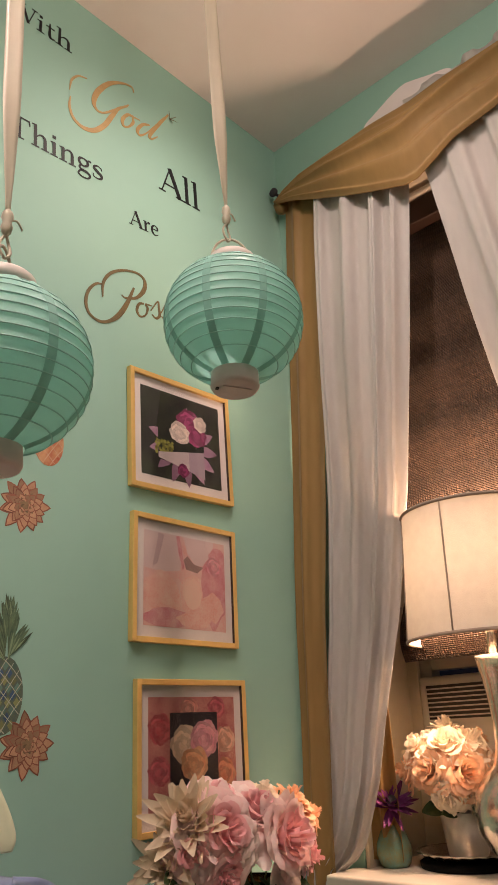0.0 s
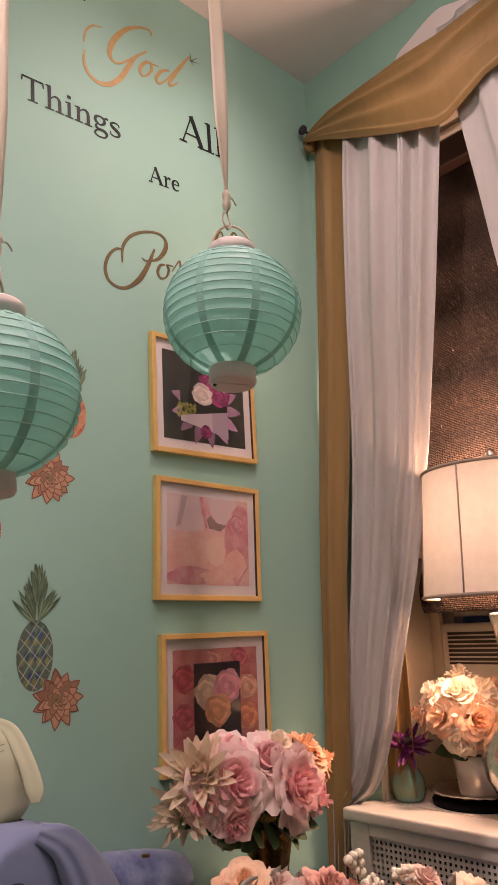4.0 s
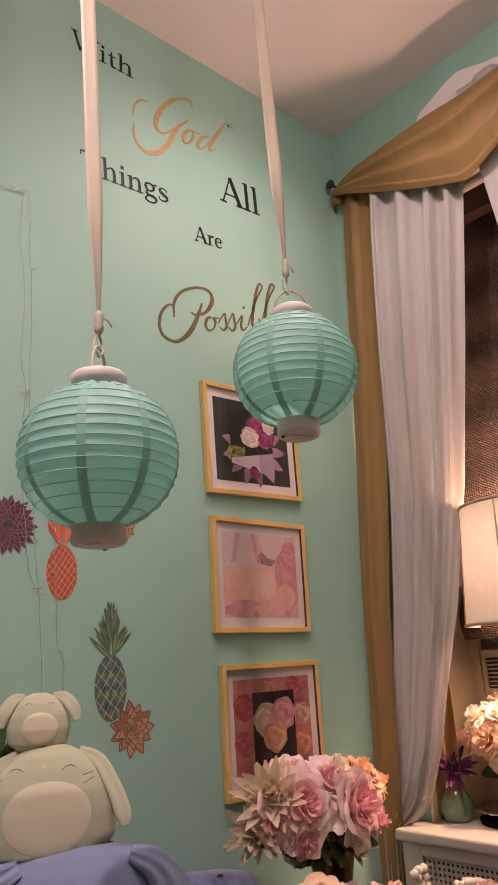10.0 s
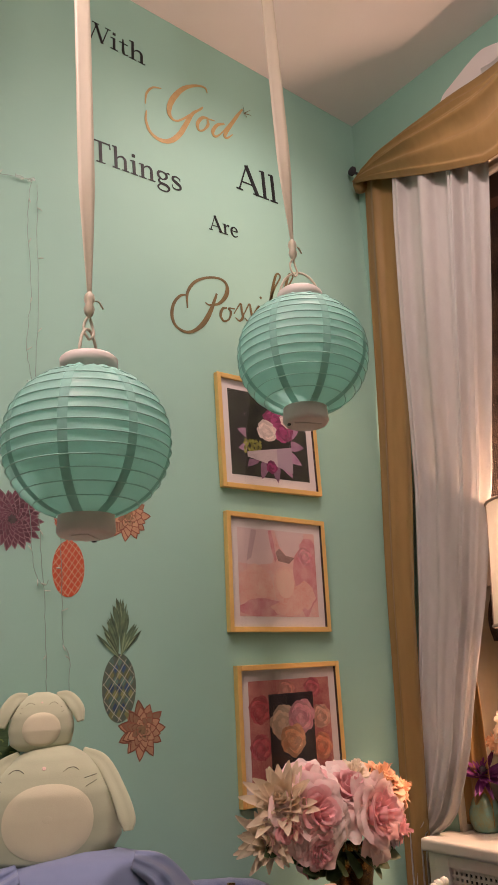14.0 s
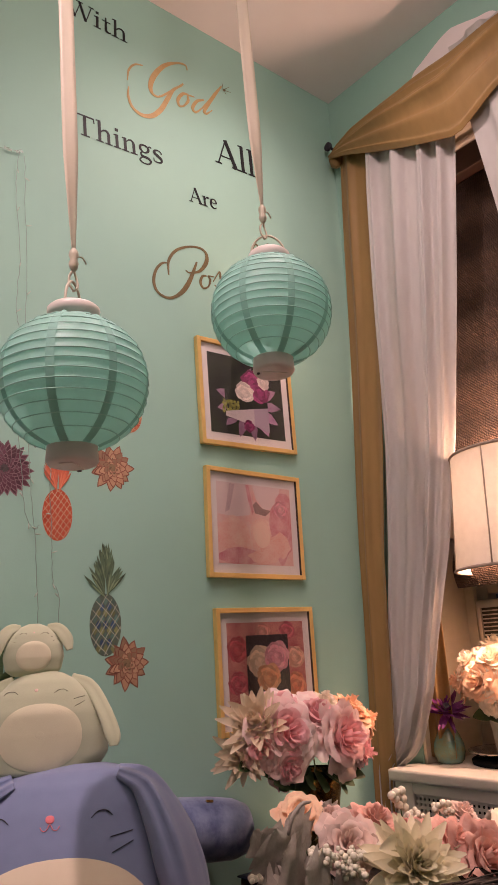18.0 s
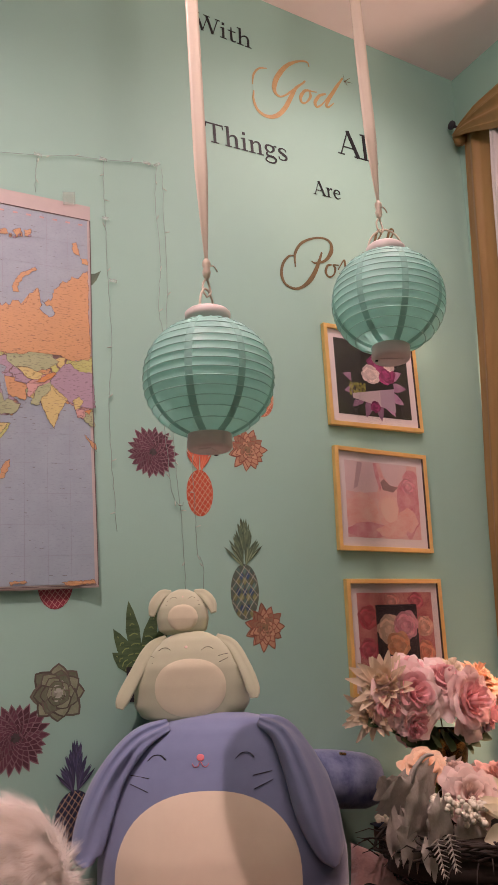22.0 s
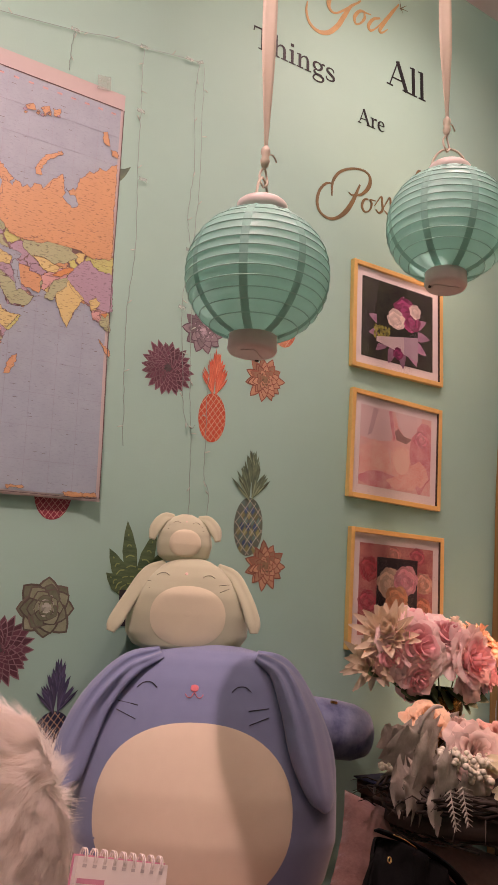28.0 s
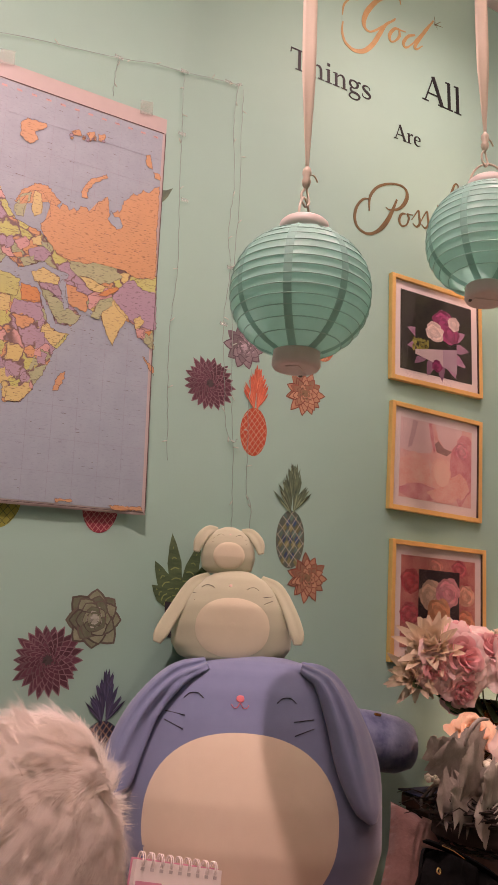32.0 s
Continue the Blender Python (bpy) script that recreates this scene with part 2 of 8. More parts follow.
M = {
    "wall": material("green_paint", (0.275, 0.49, 0.41), (0.255, 0.465, 0.385), 1.6, 0.72, bump=0.05, bscale=190, fine=0.2),
    "ceiling": material("ceiling_paint", (0.80, 0.72, 0.71), (0.76, 0.68, 0.67), 1.3, 0.8, bump=0.1, bscale=120),
    "white_wood": material("white_painted_wood", (0.72, 0.66, 0.58), (0.64, 0.58, 0.50), 5, 0.4, bump=0.1, bscale=70),
    "cream": material("cream_painted_reveal", (0.70, 0.62, 0.50), (0.62, 0.54, 0.42), 4, 0.5, bump=0.1),
    "floor": material("oak_floor", (0.22, 0.13, 0.07), (0.14, 0.08, 0.04), 6, 0.35, stretch=(1, 9, 1)),
    "paper": material("teal_lantern_paper", (0.49, 0.82, 0.75), (0.45, 0.78, 0.71), 7, 0.40, bump=0.25, bscale=45, through_=0.62),
    "paper_seam": material("doubled_teal_paper", (0.31, 0.60, 0.54), (0.28, 0.56, 0.50), 9, 0.7, through_=0.4),
    "wire": material("teal_covered_wire", (0.36, 0.64, 0.58), None, 9, 0.6),
    "plastic": material("beige_plastic", (0.66, 0.60, 0.56), (0.60, 0.54, 0.50), 6, 0.45, bump=0.05),
    "satin": material("cream_satin_ribbon", (0.60, 0.55, 0.43), (0.53, 0.48, 0.37), 14, 0.4, sheen=0.2, stretch=(1, 1, 0.15), through_=0.25),
    "gold_drape": material("gold_voile", (0.44, 0.265, 0.09), (0.34, 0.20, 0.067), 5, 0.6, sheen=0.2, through_=0.4, stretch=(1, 1, 0.2)),
    "sheer": weave(material("white_linen_sheer", (0.70, 0.675, 0.65), (0.61, 0.585, 0.56), 6, 0.75, sheen=0.3, through_=0.42, stretch=(1, 1, 0.25)), 2900, 2500, 0.10, (1, 0, 2)),
    "blind": weave(material("woven_brown_grass", (0.088, 0.043, 0.022), (0.040, 0.019, 0.010), 20, 0.8, stretch=(1, 1, 5)), 820, 1250, 0.8, (1, 0, 2)),
    "blind_dark": material("dark_brown_wood", (0.05, 0.022, 0.012), None, 12, 0.5),
    "gold": material("brushed_gold", (0.90, 0.60, 0.22), (0.82, 0.53, 0.18), 9, 0.34, metal=0.45, bump=0.08, bscale=200, stretch=(1, 1, 1)),
    "mat_board": material("white_mount_board", (0.78, 0.70, 0.66), (0.74, 0.66, 0.62), 12, 0.85),
    "glass": clear_glass("picture_glass"),
    "black_letter": material("black_vinyl", (0.012, 0.014, 0.016), (0.02, 0.022, 0.024), 30, 0.5),
    "gold_letter": material("antique_gold_vinyl", (0.46, 0.30, 0.115), (0.36, 0.225, 0.085), 40, 0.6),
    "bronze_letter": material("dark_gold_vinyl", (0.16, 0.11, 0.036), (0.085, 0.062, 0.022), 40, 0.6),
    "blue_plush": material("periwinkle_plush", (0.205, 0.25, 0.41), (0.18, 0.22, 0.37), 5, 0.9, bump=0.07, bscale=620, sheen=0.4),
    "cream_plush": material("cream_plush", (0.78, 0.66, 0.50), (0.74, 0.62, 0.465), 5, 0.9, bump=0.06, bscale=620, sheen=0.4),
    "pale_plush": material("ivory_green_plush", (0.70, 0.65, 0.47), (0.66, 0.61, 0.44), 5, 0.9, bump=0.06, bscale=620, sheen=0.4),
    "green_plush": material("pale_green_plush", (0.50, 0.52, 0.36), (0.46, 0.485, 0.335), 5, 0.9, bump=0.06, bscale=620, sheen=0.4),
    "stitch_dark": material("dark_thread", (0.03, 0.028, 0.035), None, 20, 0.8),
    "stitch_pink": material("coral_thread", (0.80, 0.20, 0.22), None, 20, 0.7),
    "shade": material("cream_linen_lampshade", (0.64, 0.58, 0.49), (0.57, 0.51, 0.43), 40, 0.8, bump=0.2, bscale=400, through_=0.042),
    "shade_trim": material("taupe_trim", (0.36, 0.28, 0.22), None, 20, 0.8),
    "mercury": material("mottled_mercury_glass", (0.80, 0.76, 0.70), (0.45, 0.42, 0.38), 38, 0.16, metal=0.9, bump=0.2, bscale=130),
    "silver": material("tarnished_silver", (0.66, 0.60, 0.54), (0.40, 0.35, 0.30), 22, 0.25, metal=1.0),
    "black": material("black_fabric", (0.003, 0.003, 0.003), (0.006, 0.0055, 0.006), 8, 0.9, bump=0.25, bscale=240),
    "gilt": material("gilt_hardware", (0.85, 0.58, 0.25), None, 20, 0.25, metal=1.0),
    "teal_glass": material("mottled_teal_glass", (0.16, 0.42, 0.36), (0.30, 0.30, 0.13), 40, 0.12, coat=0.6, through_=0.25),
    "gold_glass": material("amber_mercury_glass", (0.55, 0.31, 0.07), (0.14, 0.07, 0.02), 50, 0.15, metal=0.8, bump=0.2, bscale=120),
    "ac": material("ivory_plastic", (0.72, 0.66, 0.58), (0.68, 0.62, 0.54), 8, 0.45),
    "ac_dark": material("dark_vent", (0.05, 0.045, 0.04), None, 8, 0.6),
    "pink_heart": material("deep_pink_silk_petal", (0.92, 0.43, 0.45), (0.93, 0.58, 0.57), 14, 0.65, rand=0.10, through_=0.25, island=False),
    "pink_rose": material("pink_silk_petal", (0.95, 0.63, 0.61), (0.95, 0.79, 0.74), 14, 0.65, rand=0.10, through_=0.25, island=False),
    "peach_rose": material("peach_silk_petal", (0.94, 0.52, 0.32), (0.95, 0.72, 0.50), 14, 0.65, rand=0.10, through_=0.3, island=False),
    "cream_rose": material("ivory_silk_petal", (0.94, 0.85, 0.70), (0.94, 0.80, 0.66), 14, 0.65, rand=0.10, through_=0.3, island=False),
    "salmon_rose": material("salmon_silk_petal", (0.70, 0.32, 0.26), (0.76, 0.48, 0.40), 14, 0.7, rand=0.12, through_=0.2, island=False),
    "pale_rose": material("blush_silk_petal", (0.74, 0.50, 0.44), (0.74, 0.60, 0.52), 14, 0.7, rand=0.10, through_=0.2, island=False),
    "dahlia": material("cream_dahlia_petal", (0.84, 0.72, 0.54), (0.76, 0.58, 0.42), 12, 0.7, rand=0.08, through_=0.4, island=False),
    "lily": material("ivory_lily_petal", (0.82, 0.77, 0.58), (0.74, 0.68, 0.47), 12, 0.7, rand=0.08, through_=0.35, island=False),
    "purple": material("purple_silk_petal", (0.13, 0.02, 0.13), (0.24, 0.04, 0.18), 20, 0.6, rand=0.25, through_=0.15, island=False),
    "leaf": material("dark_green_leaf", (0.045, 0.085, 0.03), (0.09, 0.14, 0.05), 14, 0.55, rand=0.25, through_=0.15),
    "grey_leaf": material("grey_green_silk_leaf", (0.47, 0.42, 0.36), (0.32, 0.29, 0.245), 22, 0.8, rand=0.15, through_=0.1),
    "berry": material("white_berry", (0.76, 0.70, 0.58), (0.66, 0.62, 0.48), 14, 0.5),
    "twig": material("dark_twig", (0.016, 0.010, 0.007), (0.032, 0.02, 0.013), 30, 0.8),
    "fur": material("ivory_faux_fur", (0.97, 0.94, 0.90), (0.95, 0.90, 0.85), 9, 0.9, rand=0.04, through_=0.72),
    "fur_base": material("ivory_fur_backing", (0.92, 0.86, 0.81), (0.88, 0.80, 0.74), 9, 0.9, bump=0.4),
    "pink_velvet": material("dusty_pink_velvet", (0.39, 0.20, 0.175), (0.27, 0.13, 0.115), 16, 0.75, bump=0.7, bscale=45, sheen=0.5),
    "navy": material("navy_velvet", (0.012, 0.018, 0.05), (0.02, 0.03, 0.08), 10, 0.8, bump=0.3),
    "tie_dye": material("blue_tie_dye_plush", (0.010, 0.026, 0.12), (0.26, 0.32, 0.48), 13, 0.85, fine=0.12, bump=0.15, bscale=500, sheen=0.5),
    "grey_knit": material("grey_knit", (0.16, 0.145, 0.14), (0.09, 0.08, 0.078), 60, 0.9, bump=0.6, bscale=150),
    "page": material("white_page", (0.80, 0.72, 0.68), (0.77, 0.69, 0.65), 6, 0.7),
    "print_pink": material("pink_print", (0.75, 0.30, 0.40), None, 12, 0.7),
    "print_grey": material("grey_print", (0.55, 0.48, 0.46), None, 12, 0.7),
    "pale_silver": material("pale_silvered_ceramic", (0.70, 0.66, 0.60), (0.60, 0.55, 0.49), 20, 0.3, metal=0.35),
    "steel": material("steel_wire", (0.62, 0.58, 0.55), None, 12, 0.3, metal=1.0),
    "clear_wire": material("clear_cable", (0.34, 0.49, 0.42), (0.42, 0.55, 0.48), 12, 0.3),
    "bulb": material("tiny_led", (0.50, 0.58, 0.50), None, 12, 0.25),
    "tape": material("clear_tape", (0.40, 0.52, 0.45), (0.46, 0.52, 0.46), 12, 0.35),
    "night": glow("night_outside", (0.01, 0.012, 0.02), 0.3),
    "light_lens": glow("light_lens", (1.0, 0.9, 0.8), 45.0),
}


M["black_letter"].node_tree.nodes["Principled BSDF"].inputs["Specular IOR Level"].default_value = 0.15
M["black"].node_tree.nodes["Principled BSDF"].inputs["Specular IOR Level"].default_value = 0.12


# ---- builders ----
for name, share in (("tape", 0.28), ("clear_wire", 0.55)):
    M[name].node_tree.nodes["Principled BSDF"].inputs["Alpha"].default_value = share


def part(name, bm, mat, parent=None, label="", smooth=True):
    """Links a bmesh as one mesh object under a thing or part. mat: one material or a list."""
    mesh = bpy.data.meshes.new(name)
    bm.normal_update()
    for f in bm.faces:
        f.smooth = smooth
    bm.to_mesh(mesh)
    bm.free()
    for m in mat if isinstance(mat, list) else [mat]:
        mesh.materials.append(m)
    ob = new(name, mesh)
    ob.parent = parent
    return tagged(ob, label)


def thing(name, place=(0, 0, 0), label="", category="", group="", kind="", turn=(0, 0, 0)):
    ob = new(name)
    ob.empty_display_size = 0.05
    ob.matrix_basis = pose(*place, *turn)
    return tagged(ob, label, category, group, kind)


def add_box(bm, x0, x1, y0, y1, z0, z1, bevel=0.0, seg=2):
    r = bmesh.ops.create_cube(bm, size=1)["verts"]
    for v in r:
        v.co = Vector(((x0 + x1) / 2 + v.co.x * (x1 - x0), (y0 + y1) / 2 + v.co.y * (y1 - y0), (z0 + z1) / 2 + v.co.z * (z1 - z0)))
    if bevel:
        edges = list({e for v in r for e in v.link_edges})
        bmesh.ops.bevel(bm, geom=edges, offset=bevel, segments=seg, profile=0.6, affect="EDGES")
    return bm


def box(x0, x1, y0, y1, z0, z1, bevel=0.0, seg=2):
    return add_box(bmesh.new(), x0, x1, y0, y1, z0, z1, bevel, seg)


def add_grid(bm, pts, close_u=False, flip=False, mi=0):
    """Faces over a 2D array of places, rows by columns."""
    rows, cols = len(pts), len(pts[0])
    vs = [[bm.verts.new(p) for p in row] for row in pts]
    for i in range(rows - 1):
        for j in range(cols if close_u else cols - 1):
            k = (j + 1) % cols
            q = [vs[i][j], vs[i][k], vs[i + 1][k], vs[i + 1][j]]
            f = bm.faces.new(q[::-1] if flip else q)
            f.material_index = mi
    return vs


def sheet(fn, nu, nv, thick=0.0, bm=None):
    """A surface fn(u, v), u and v from 0 to 1; with thick, a closed slab."""
    bm = bm or bmesh.new()
    pts = [[Vector(fn(j / nu, i / nv)) for j in range(nu + 1)] for i in range(nv + 1)]
    if not thick:
        add_grid(bm, pts)
        return bm
    back = []
    for i, row in enumerate(pts):
        line = []
        for j, p in enumerate(row):
            du = row[min(j + 1, nu)] - row[max(j - 1, 0)]
            dv = pts[min(i + 1, nv)][j] - pts[max(i - 1, 0)][j]
            line.append(p + du.cross(dv).normalized() * thick)
        back.append(line)
    a, b = add_grid(bm, pts, flip=True), add_grid(bm, back)
    ring = lambda g: [g[0][j] for j in range(nu)] + [g[i][nu] for i in range(nv)] + [g[nv][j] for j in range(nu, 0, -1)] + [g[i][0] for i in range(nv, 0, -1)]
    ra, rb = ring(a), ring(b)
    for k in range(len(ra)):
        bm.faces.new((ra[k], ra[(k + 1) % len(ra)], rb[(k + 1) % len(ra)], rb[k]))
    return bm


def lathe(profile, n=40, bm=None, centre=(0, 0, 0)):
    bm = bm or bmesh.new()
    c = Vector(centre)
    pts = [[c + Vector((r * math.cos(2 * math.pi * k / n), r * math.sin(2 * math.pi * k / n), z)) for k in range(n)] for r, z in profile]
    add_grid(bm, pts, close_u=True)
    return bm


def smooth_line(points, n=8):
    """Catmull-Rom through points (of any length of coordinates)."""
    p = [np.array(q, float) for q in points]
    p = [2 * p[0] - p[1]] + p + [2 * p[-1] - p[-2]]
    out = []
    for i in range(1, len(p) - 2):
        for k in range(n):
            t = k / n
            out.append(0.5 * (2 * p[i] + (p[i + 1] - p[i - 1]) * t + (2 * p[i - 1] - 5 * p[i] + 4 * p[i + 1] - p[i + 2]) * t * t
                              + (3 * p[i] - p[i - 1] - 3 * p[i + 1] + p[i + 2]) * t**3))
    out.append(p[-2])
    return out


def tube(points, radius, n=6, bm=None, closed=False):
    bm = bm or bmesh.new()
    pts = [Vector(p) for p in points]
    rad = radius if hasattr(radius, "__len__") else [radius] * len(pts)
    rings, side = [], None
    for i, p in enumerate(pts):
        a, b = pts[i - 1] if i or closed else p, pts[(i + 1) % len(pts)] if i < len(pts) - 1 or closed else p
        d = (b - a).normalized()
        if side is None:
            side = d.orthogonal().normalized()
        side = (side - d * side.dot(d)).normalized()
        up = d.cross(side)
        rings.append([p + (side * math.cos(2 * math.pi * k / n) + up * math.sin(2 * math.pi * k / n)) * rad[i] for k in range(n)])
    if closed:
        rings.append(rings[0])
    vs = add_grid(bm, rings, close_u=True)
    if not closed:
        bm.faces.new(vs[0][::-1]), bm.faces.new(vs[-1])
    return bm


def stroke(points, widths, y=0.0, thick=0.0012, bm=None, n=7, smooth=True):
    """A pen stroke of changing width in the x-z plane, facing -y, as a thin raised slab."""
    bm = bm or bmesh.new()
    w = widths if hasattr(widths, "__len__") else [widths] * len(points)
    line = [(x, z, k) for (x, z), k in zip(points, w)]
    line = smooth_line(line, n) if smooth else [np.array(q, float) for q in line]
    rows = []
    for i, (x, z, k) in enumerate(line):
        a, b = line[max(i - 1, 0)], line[min(i + 1, len(line) - 1)]
        d = Vector((b[0] - a[0], b[1] - a[1]))
        d = d.normalized() if d.length > 1e-9 else Vector((1, 0))
        nx, nz = -d.y * k / 2, d.x * k / 2
        rows.append([(x - nx, y, z - nz), (x - nx, y - thick, z - nz), (x + nx, y - thick, z + nz), (x + nx, y, z + nz)])
    vs = add_grid(bm, [[Vector(q) for q in r] for r in rows], close_u=True, flip=True)
    bm.faces.new(vs[0]), bm.faces.new(vs[-1][::-1])
    return bm


def flat(points, y=0.0, thick=0.0, bm=None, mi=0):
    """A flat outline in the x-z plane, facing -y."""
    bm = bm or bmesh.new()
    f = bm.faces.new([bm.verts.new((x, y - thick, z)) for x, z in points])
    f.normal_update()
    if f.normal.y > 0:
        f.normal_flip()
    f.material_index = mi
    return bm


def spear(cx, cz, angle, length, width, tip=0.62):
    """The outline of a pointed leaf that starts at cx, cz and points along angle (radians from +x towards +z)."""
    c, s = math.cos(angle), math.sin(angle)
    prof = [(0, 0.16), (0.3, 0.42), (tip, 0.5), (0.85, 0.26), (1, 0)]
    left = [(cx + c * a * length - s * b * width, cz + s * a * length + c * b * width) for a, b in prof]
    right = [(cx + c * a * length + s * b * width, cz + s * a * length - c * b * width) for a, b in prof[:-1]]
    return left + right[::-1]


def ellipse(cx, cz, a, b, n=28):
    return [(cx + a * math.cos(2 * math.pi * k / n), cz + b * math.sin(2 * math.pi * k / n)) for k in range(n)]


# ---- the room ----
def setting(name, bm, mat, label, smooth=False):
    ob = part(name, bm, mat, None, label, smooth)
    ob["kind"] = "structure"
    return ob


setting("wall_north", box(-2.3, 2.6, WALL_Y, WALL_Y + 0.12, 0, CEIL), M["wall"], "sea-green painted plaster wall with lettering and stickers")
bm = bmesh.new()
OY0, OY1, OZ0, OZ1 = 0.42, 1.37, 0.60, 2.60
add_box(bm, WALL_X, 2.35, OY1, WALL_Y, 0, CEIL)
add_box(bm, WALL_X, 2.35, -2.4, OY0, 0, CEIL)
add_box(bm, WALL_X, 2.35, OY0, OY1, OZ1, CEIL)
add_box(bm, WALL_X, 2.35, OY0, OY1, 0, OZ0)
setting("wall_east", bm, M["wall"], "sea-green painted window wall with a deep window opening")
setting("wall_west", box(-2.42, -2.3, -2.4, WALL_Y, 0, CEIL), M["wall"], "plain sea-green painted wall")
setting("wall_south", box(-2.42, 2.35, -2.52, -2.4, 0, CEIL), M["wall"], "plain sea-green painted wall")
setting("ceiling", box(-2.42, 2.47, -2.52, WALL_Y + 0.12, CEIL, CEIL + 0.1), M["ceiling"], "off-white painted flat plaster ceiling")
setting("floor", box(-2.42, 2.47, -2.52, WALL_Y + 0.12, -0.1, 0), M["floor"], "brown oak plank floor, mostly covered by the bed")

# Pale sheet: the patch of light above the swag, put into shape and colour.
lit_sheet = thing("plaster_patch", (WALL_X - 0.001, 0.0, 0.0), "pale sheet for the lit patch of wall above the window", "wall patch")
edge = smooth_line([(0, 1.13, 2.84), (0, 1.098, 2.893), (0, 1.06, 2.912), (0, 0.985, 2.945), (0, 0.940, 2.956), (0, 0.91, 2.95), (0, 0.84, 2.925), (0, 0.78, 2.905), (0, 0.74, 2.84)], 6)
bm = bmesh.new()
face_ = bm.faces.new([bm.verts.new((-0.0025, p[1], p[2])) for p in edge])
rim = bmesh.ops.extrude_face_region(bm, geom=[face_])["geom"]
for v in [g for g in rim if isinstance(g, bmesh.types.BMVert)]:
    v.co.x = 0.0
bmesh.ops.recalc_face_normals(bm, faces=bm.faces)
# The sheet's pale tint is painted light, not exposed plaster.
part("plaster", bm, M["ceiling"], lit_sheet, "", False)

# window in its deep cream reveal
win = thing("window_1", (2.24, 0.0, 0.0), "sash window at night in a deep cream-painted reveal", "window", kind="structure")
part("reveal", add_box(add_box(add_box(box(-0.33, 0.08, OY1 - 0.012, OY1 - 0.002, OZ0, OZ1), -0.33, 0.08, OY0 + 0.002, OY0 + 0.012, OZ0, OZ1), -0.33, 0.08, OY0 + 0.012, OY1 - 0.012, OZ1 - 0.012, OZ1 - 0.002), -0.33, 0.08, OY0 + 0.012, OY1 - 0.012, OZ0 + 0.002, OZ0 + 0.012), M["cream"], win, "cream painted lining", False)
fr = bmesh.new()
for y0, y1, z0, z1 in ((OY0 + 0.013, OY0 + 0.07, OZ0 + 0.02, OZ1 - 0.02), (OY1 - 0.07, OY1 - 0.013, OZ0 + 0.02, OZ1 - 0.02), (OY0 + 0.07, OY1 - 0.07, OZ1 - 0.09, OZ1 - 0.02), (OY0 + 0.07, OY1 - 0.07, 1.14, 1.2)):
    add_box(fr, 0.0, 0.05, y0, y1, z0, z1, 0.004)
part("window_frame", fr, M["white_wood"], win, "white painted sash", False)
pane = part("pane", sheet(lambda u, v: (0.02, OY0 + 0.07 + (OY1 - OY0 - 0.14) * u, 1.2 + (OZ1 - 1.29) * v), 1, 1), M["glass"], win, "dark night glass", False)
part("casing", box(-0.17, -0.145, 1.222, OY1 - 0.0135, COVER_Z + 0.66, OZ1 - 0.013, 0.003), M["cream"], win, "cream casing board beside the blind", False)
part("stool", box(-0.05, 0.0, OY0 + 0.013, OY1 - 0.013, COVER_Z, 0.779, 0.003), M["cream"], win, "cream sill board under the air conditioner", False)
setting("backdrop", box(2.6, 2.62, -0.5, 2.2, 0, 3.2), M["night"], "dark night outside the window")

# woven roman blind
blind = thing("roman_blind", (2.03, 0.895, 1.24), "dark brown woven-grass roman blind lowered behind the curtains", "blind")


def blind_face(u, v):
    return (0.004 * math.sin(v * 40) + 0.003 * math.sin(u * 9 + v * 6), 0.335 - 0.67 * u, 1.30 - 1.27 * v)


part("panel", sheet(blind_face, 30, 120, 0.004), M["blind"], blind)
for k in range(4):
    part("fold", sheet(lambda u, v, k=k: (-0.012 - 0.012 * k - 0.016 * math.sin(math.pi * v), 0.335 - 0.67 * u, 0.085 - 0.022 * k - 0.11 * v), 24, 10, 0.003), M["blind"], blind)
part("headrail", box(-0.045, 0.012, -0.34, 0.34, 1.25, 1.335, 0.006), M["blind_dark"], blind, "dark brown wooden headrail", False)

# curtain rod
rod = thing("curtain_rod", (1.955, 0.9, 2.565), "white round curtain rod across the window", "curtain rod")
part("pole", tube([(0, -0.47, 0), (0, 0.47, 0)], 0.011, 14), M["white_wood"], rod)
for y in (-0.46, 0.46):
    part("bracket", add_box(box(-0.006, 0.006, y - 0.012, y + 0.012, -0.02, 0.035, 0.002), -0.048, -0.006, y - 0.012, y + 0.012, 0.02, 0.032, 0.002), M["white_wood"], rod)


# ---- curtains ----
def lerp_rows(rows, z):
    """Values between rows (z, a, b, ...), sorted by falling z."""
    zs = [-r[0] for r in rows]
    return [float(np.interp(-z, zs, [r[k] for r in rows])) for k in range(1, len(rows[0]))]


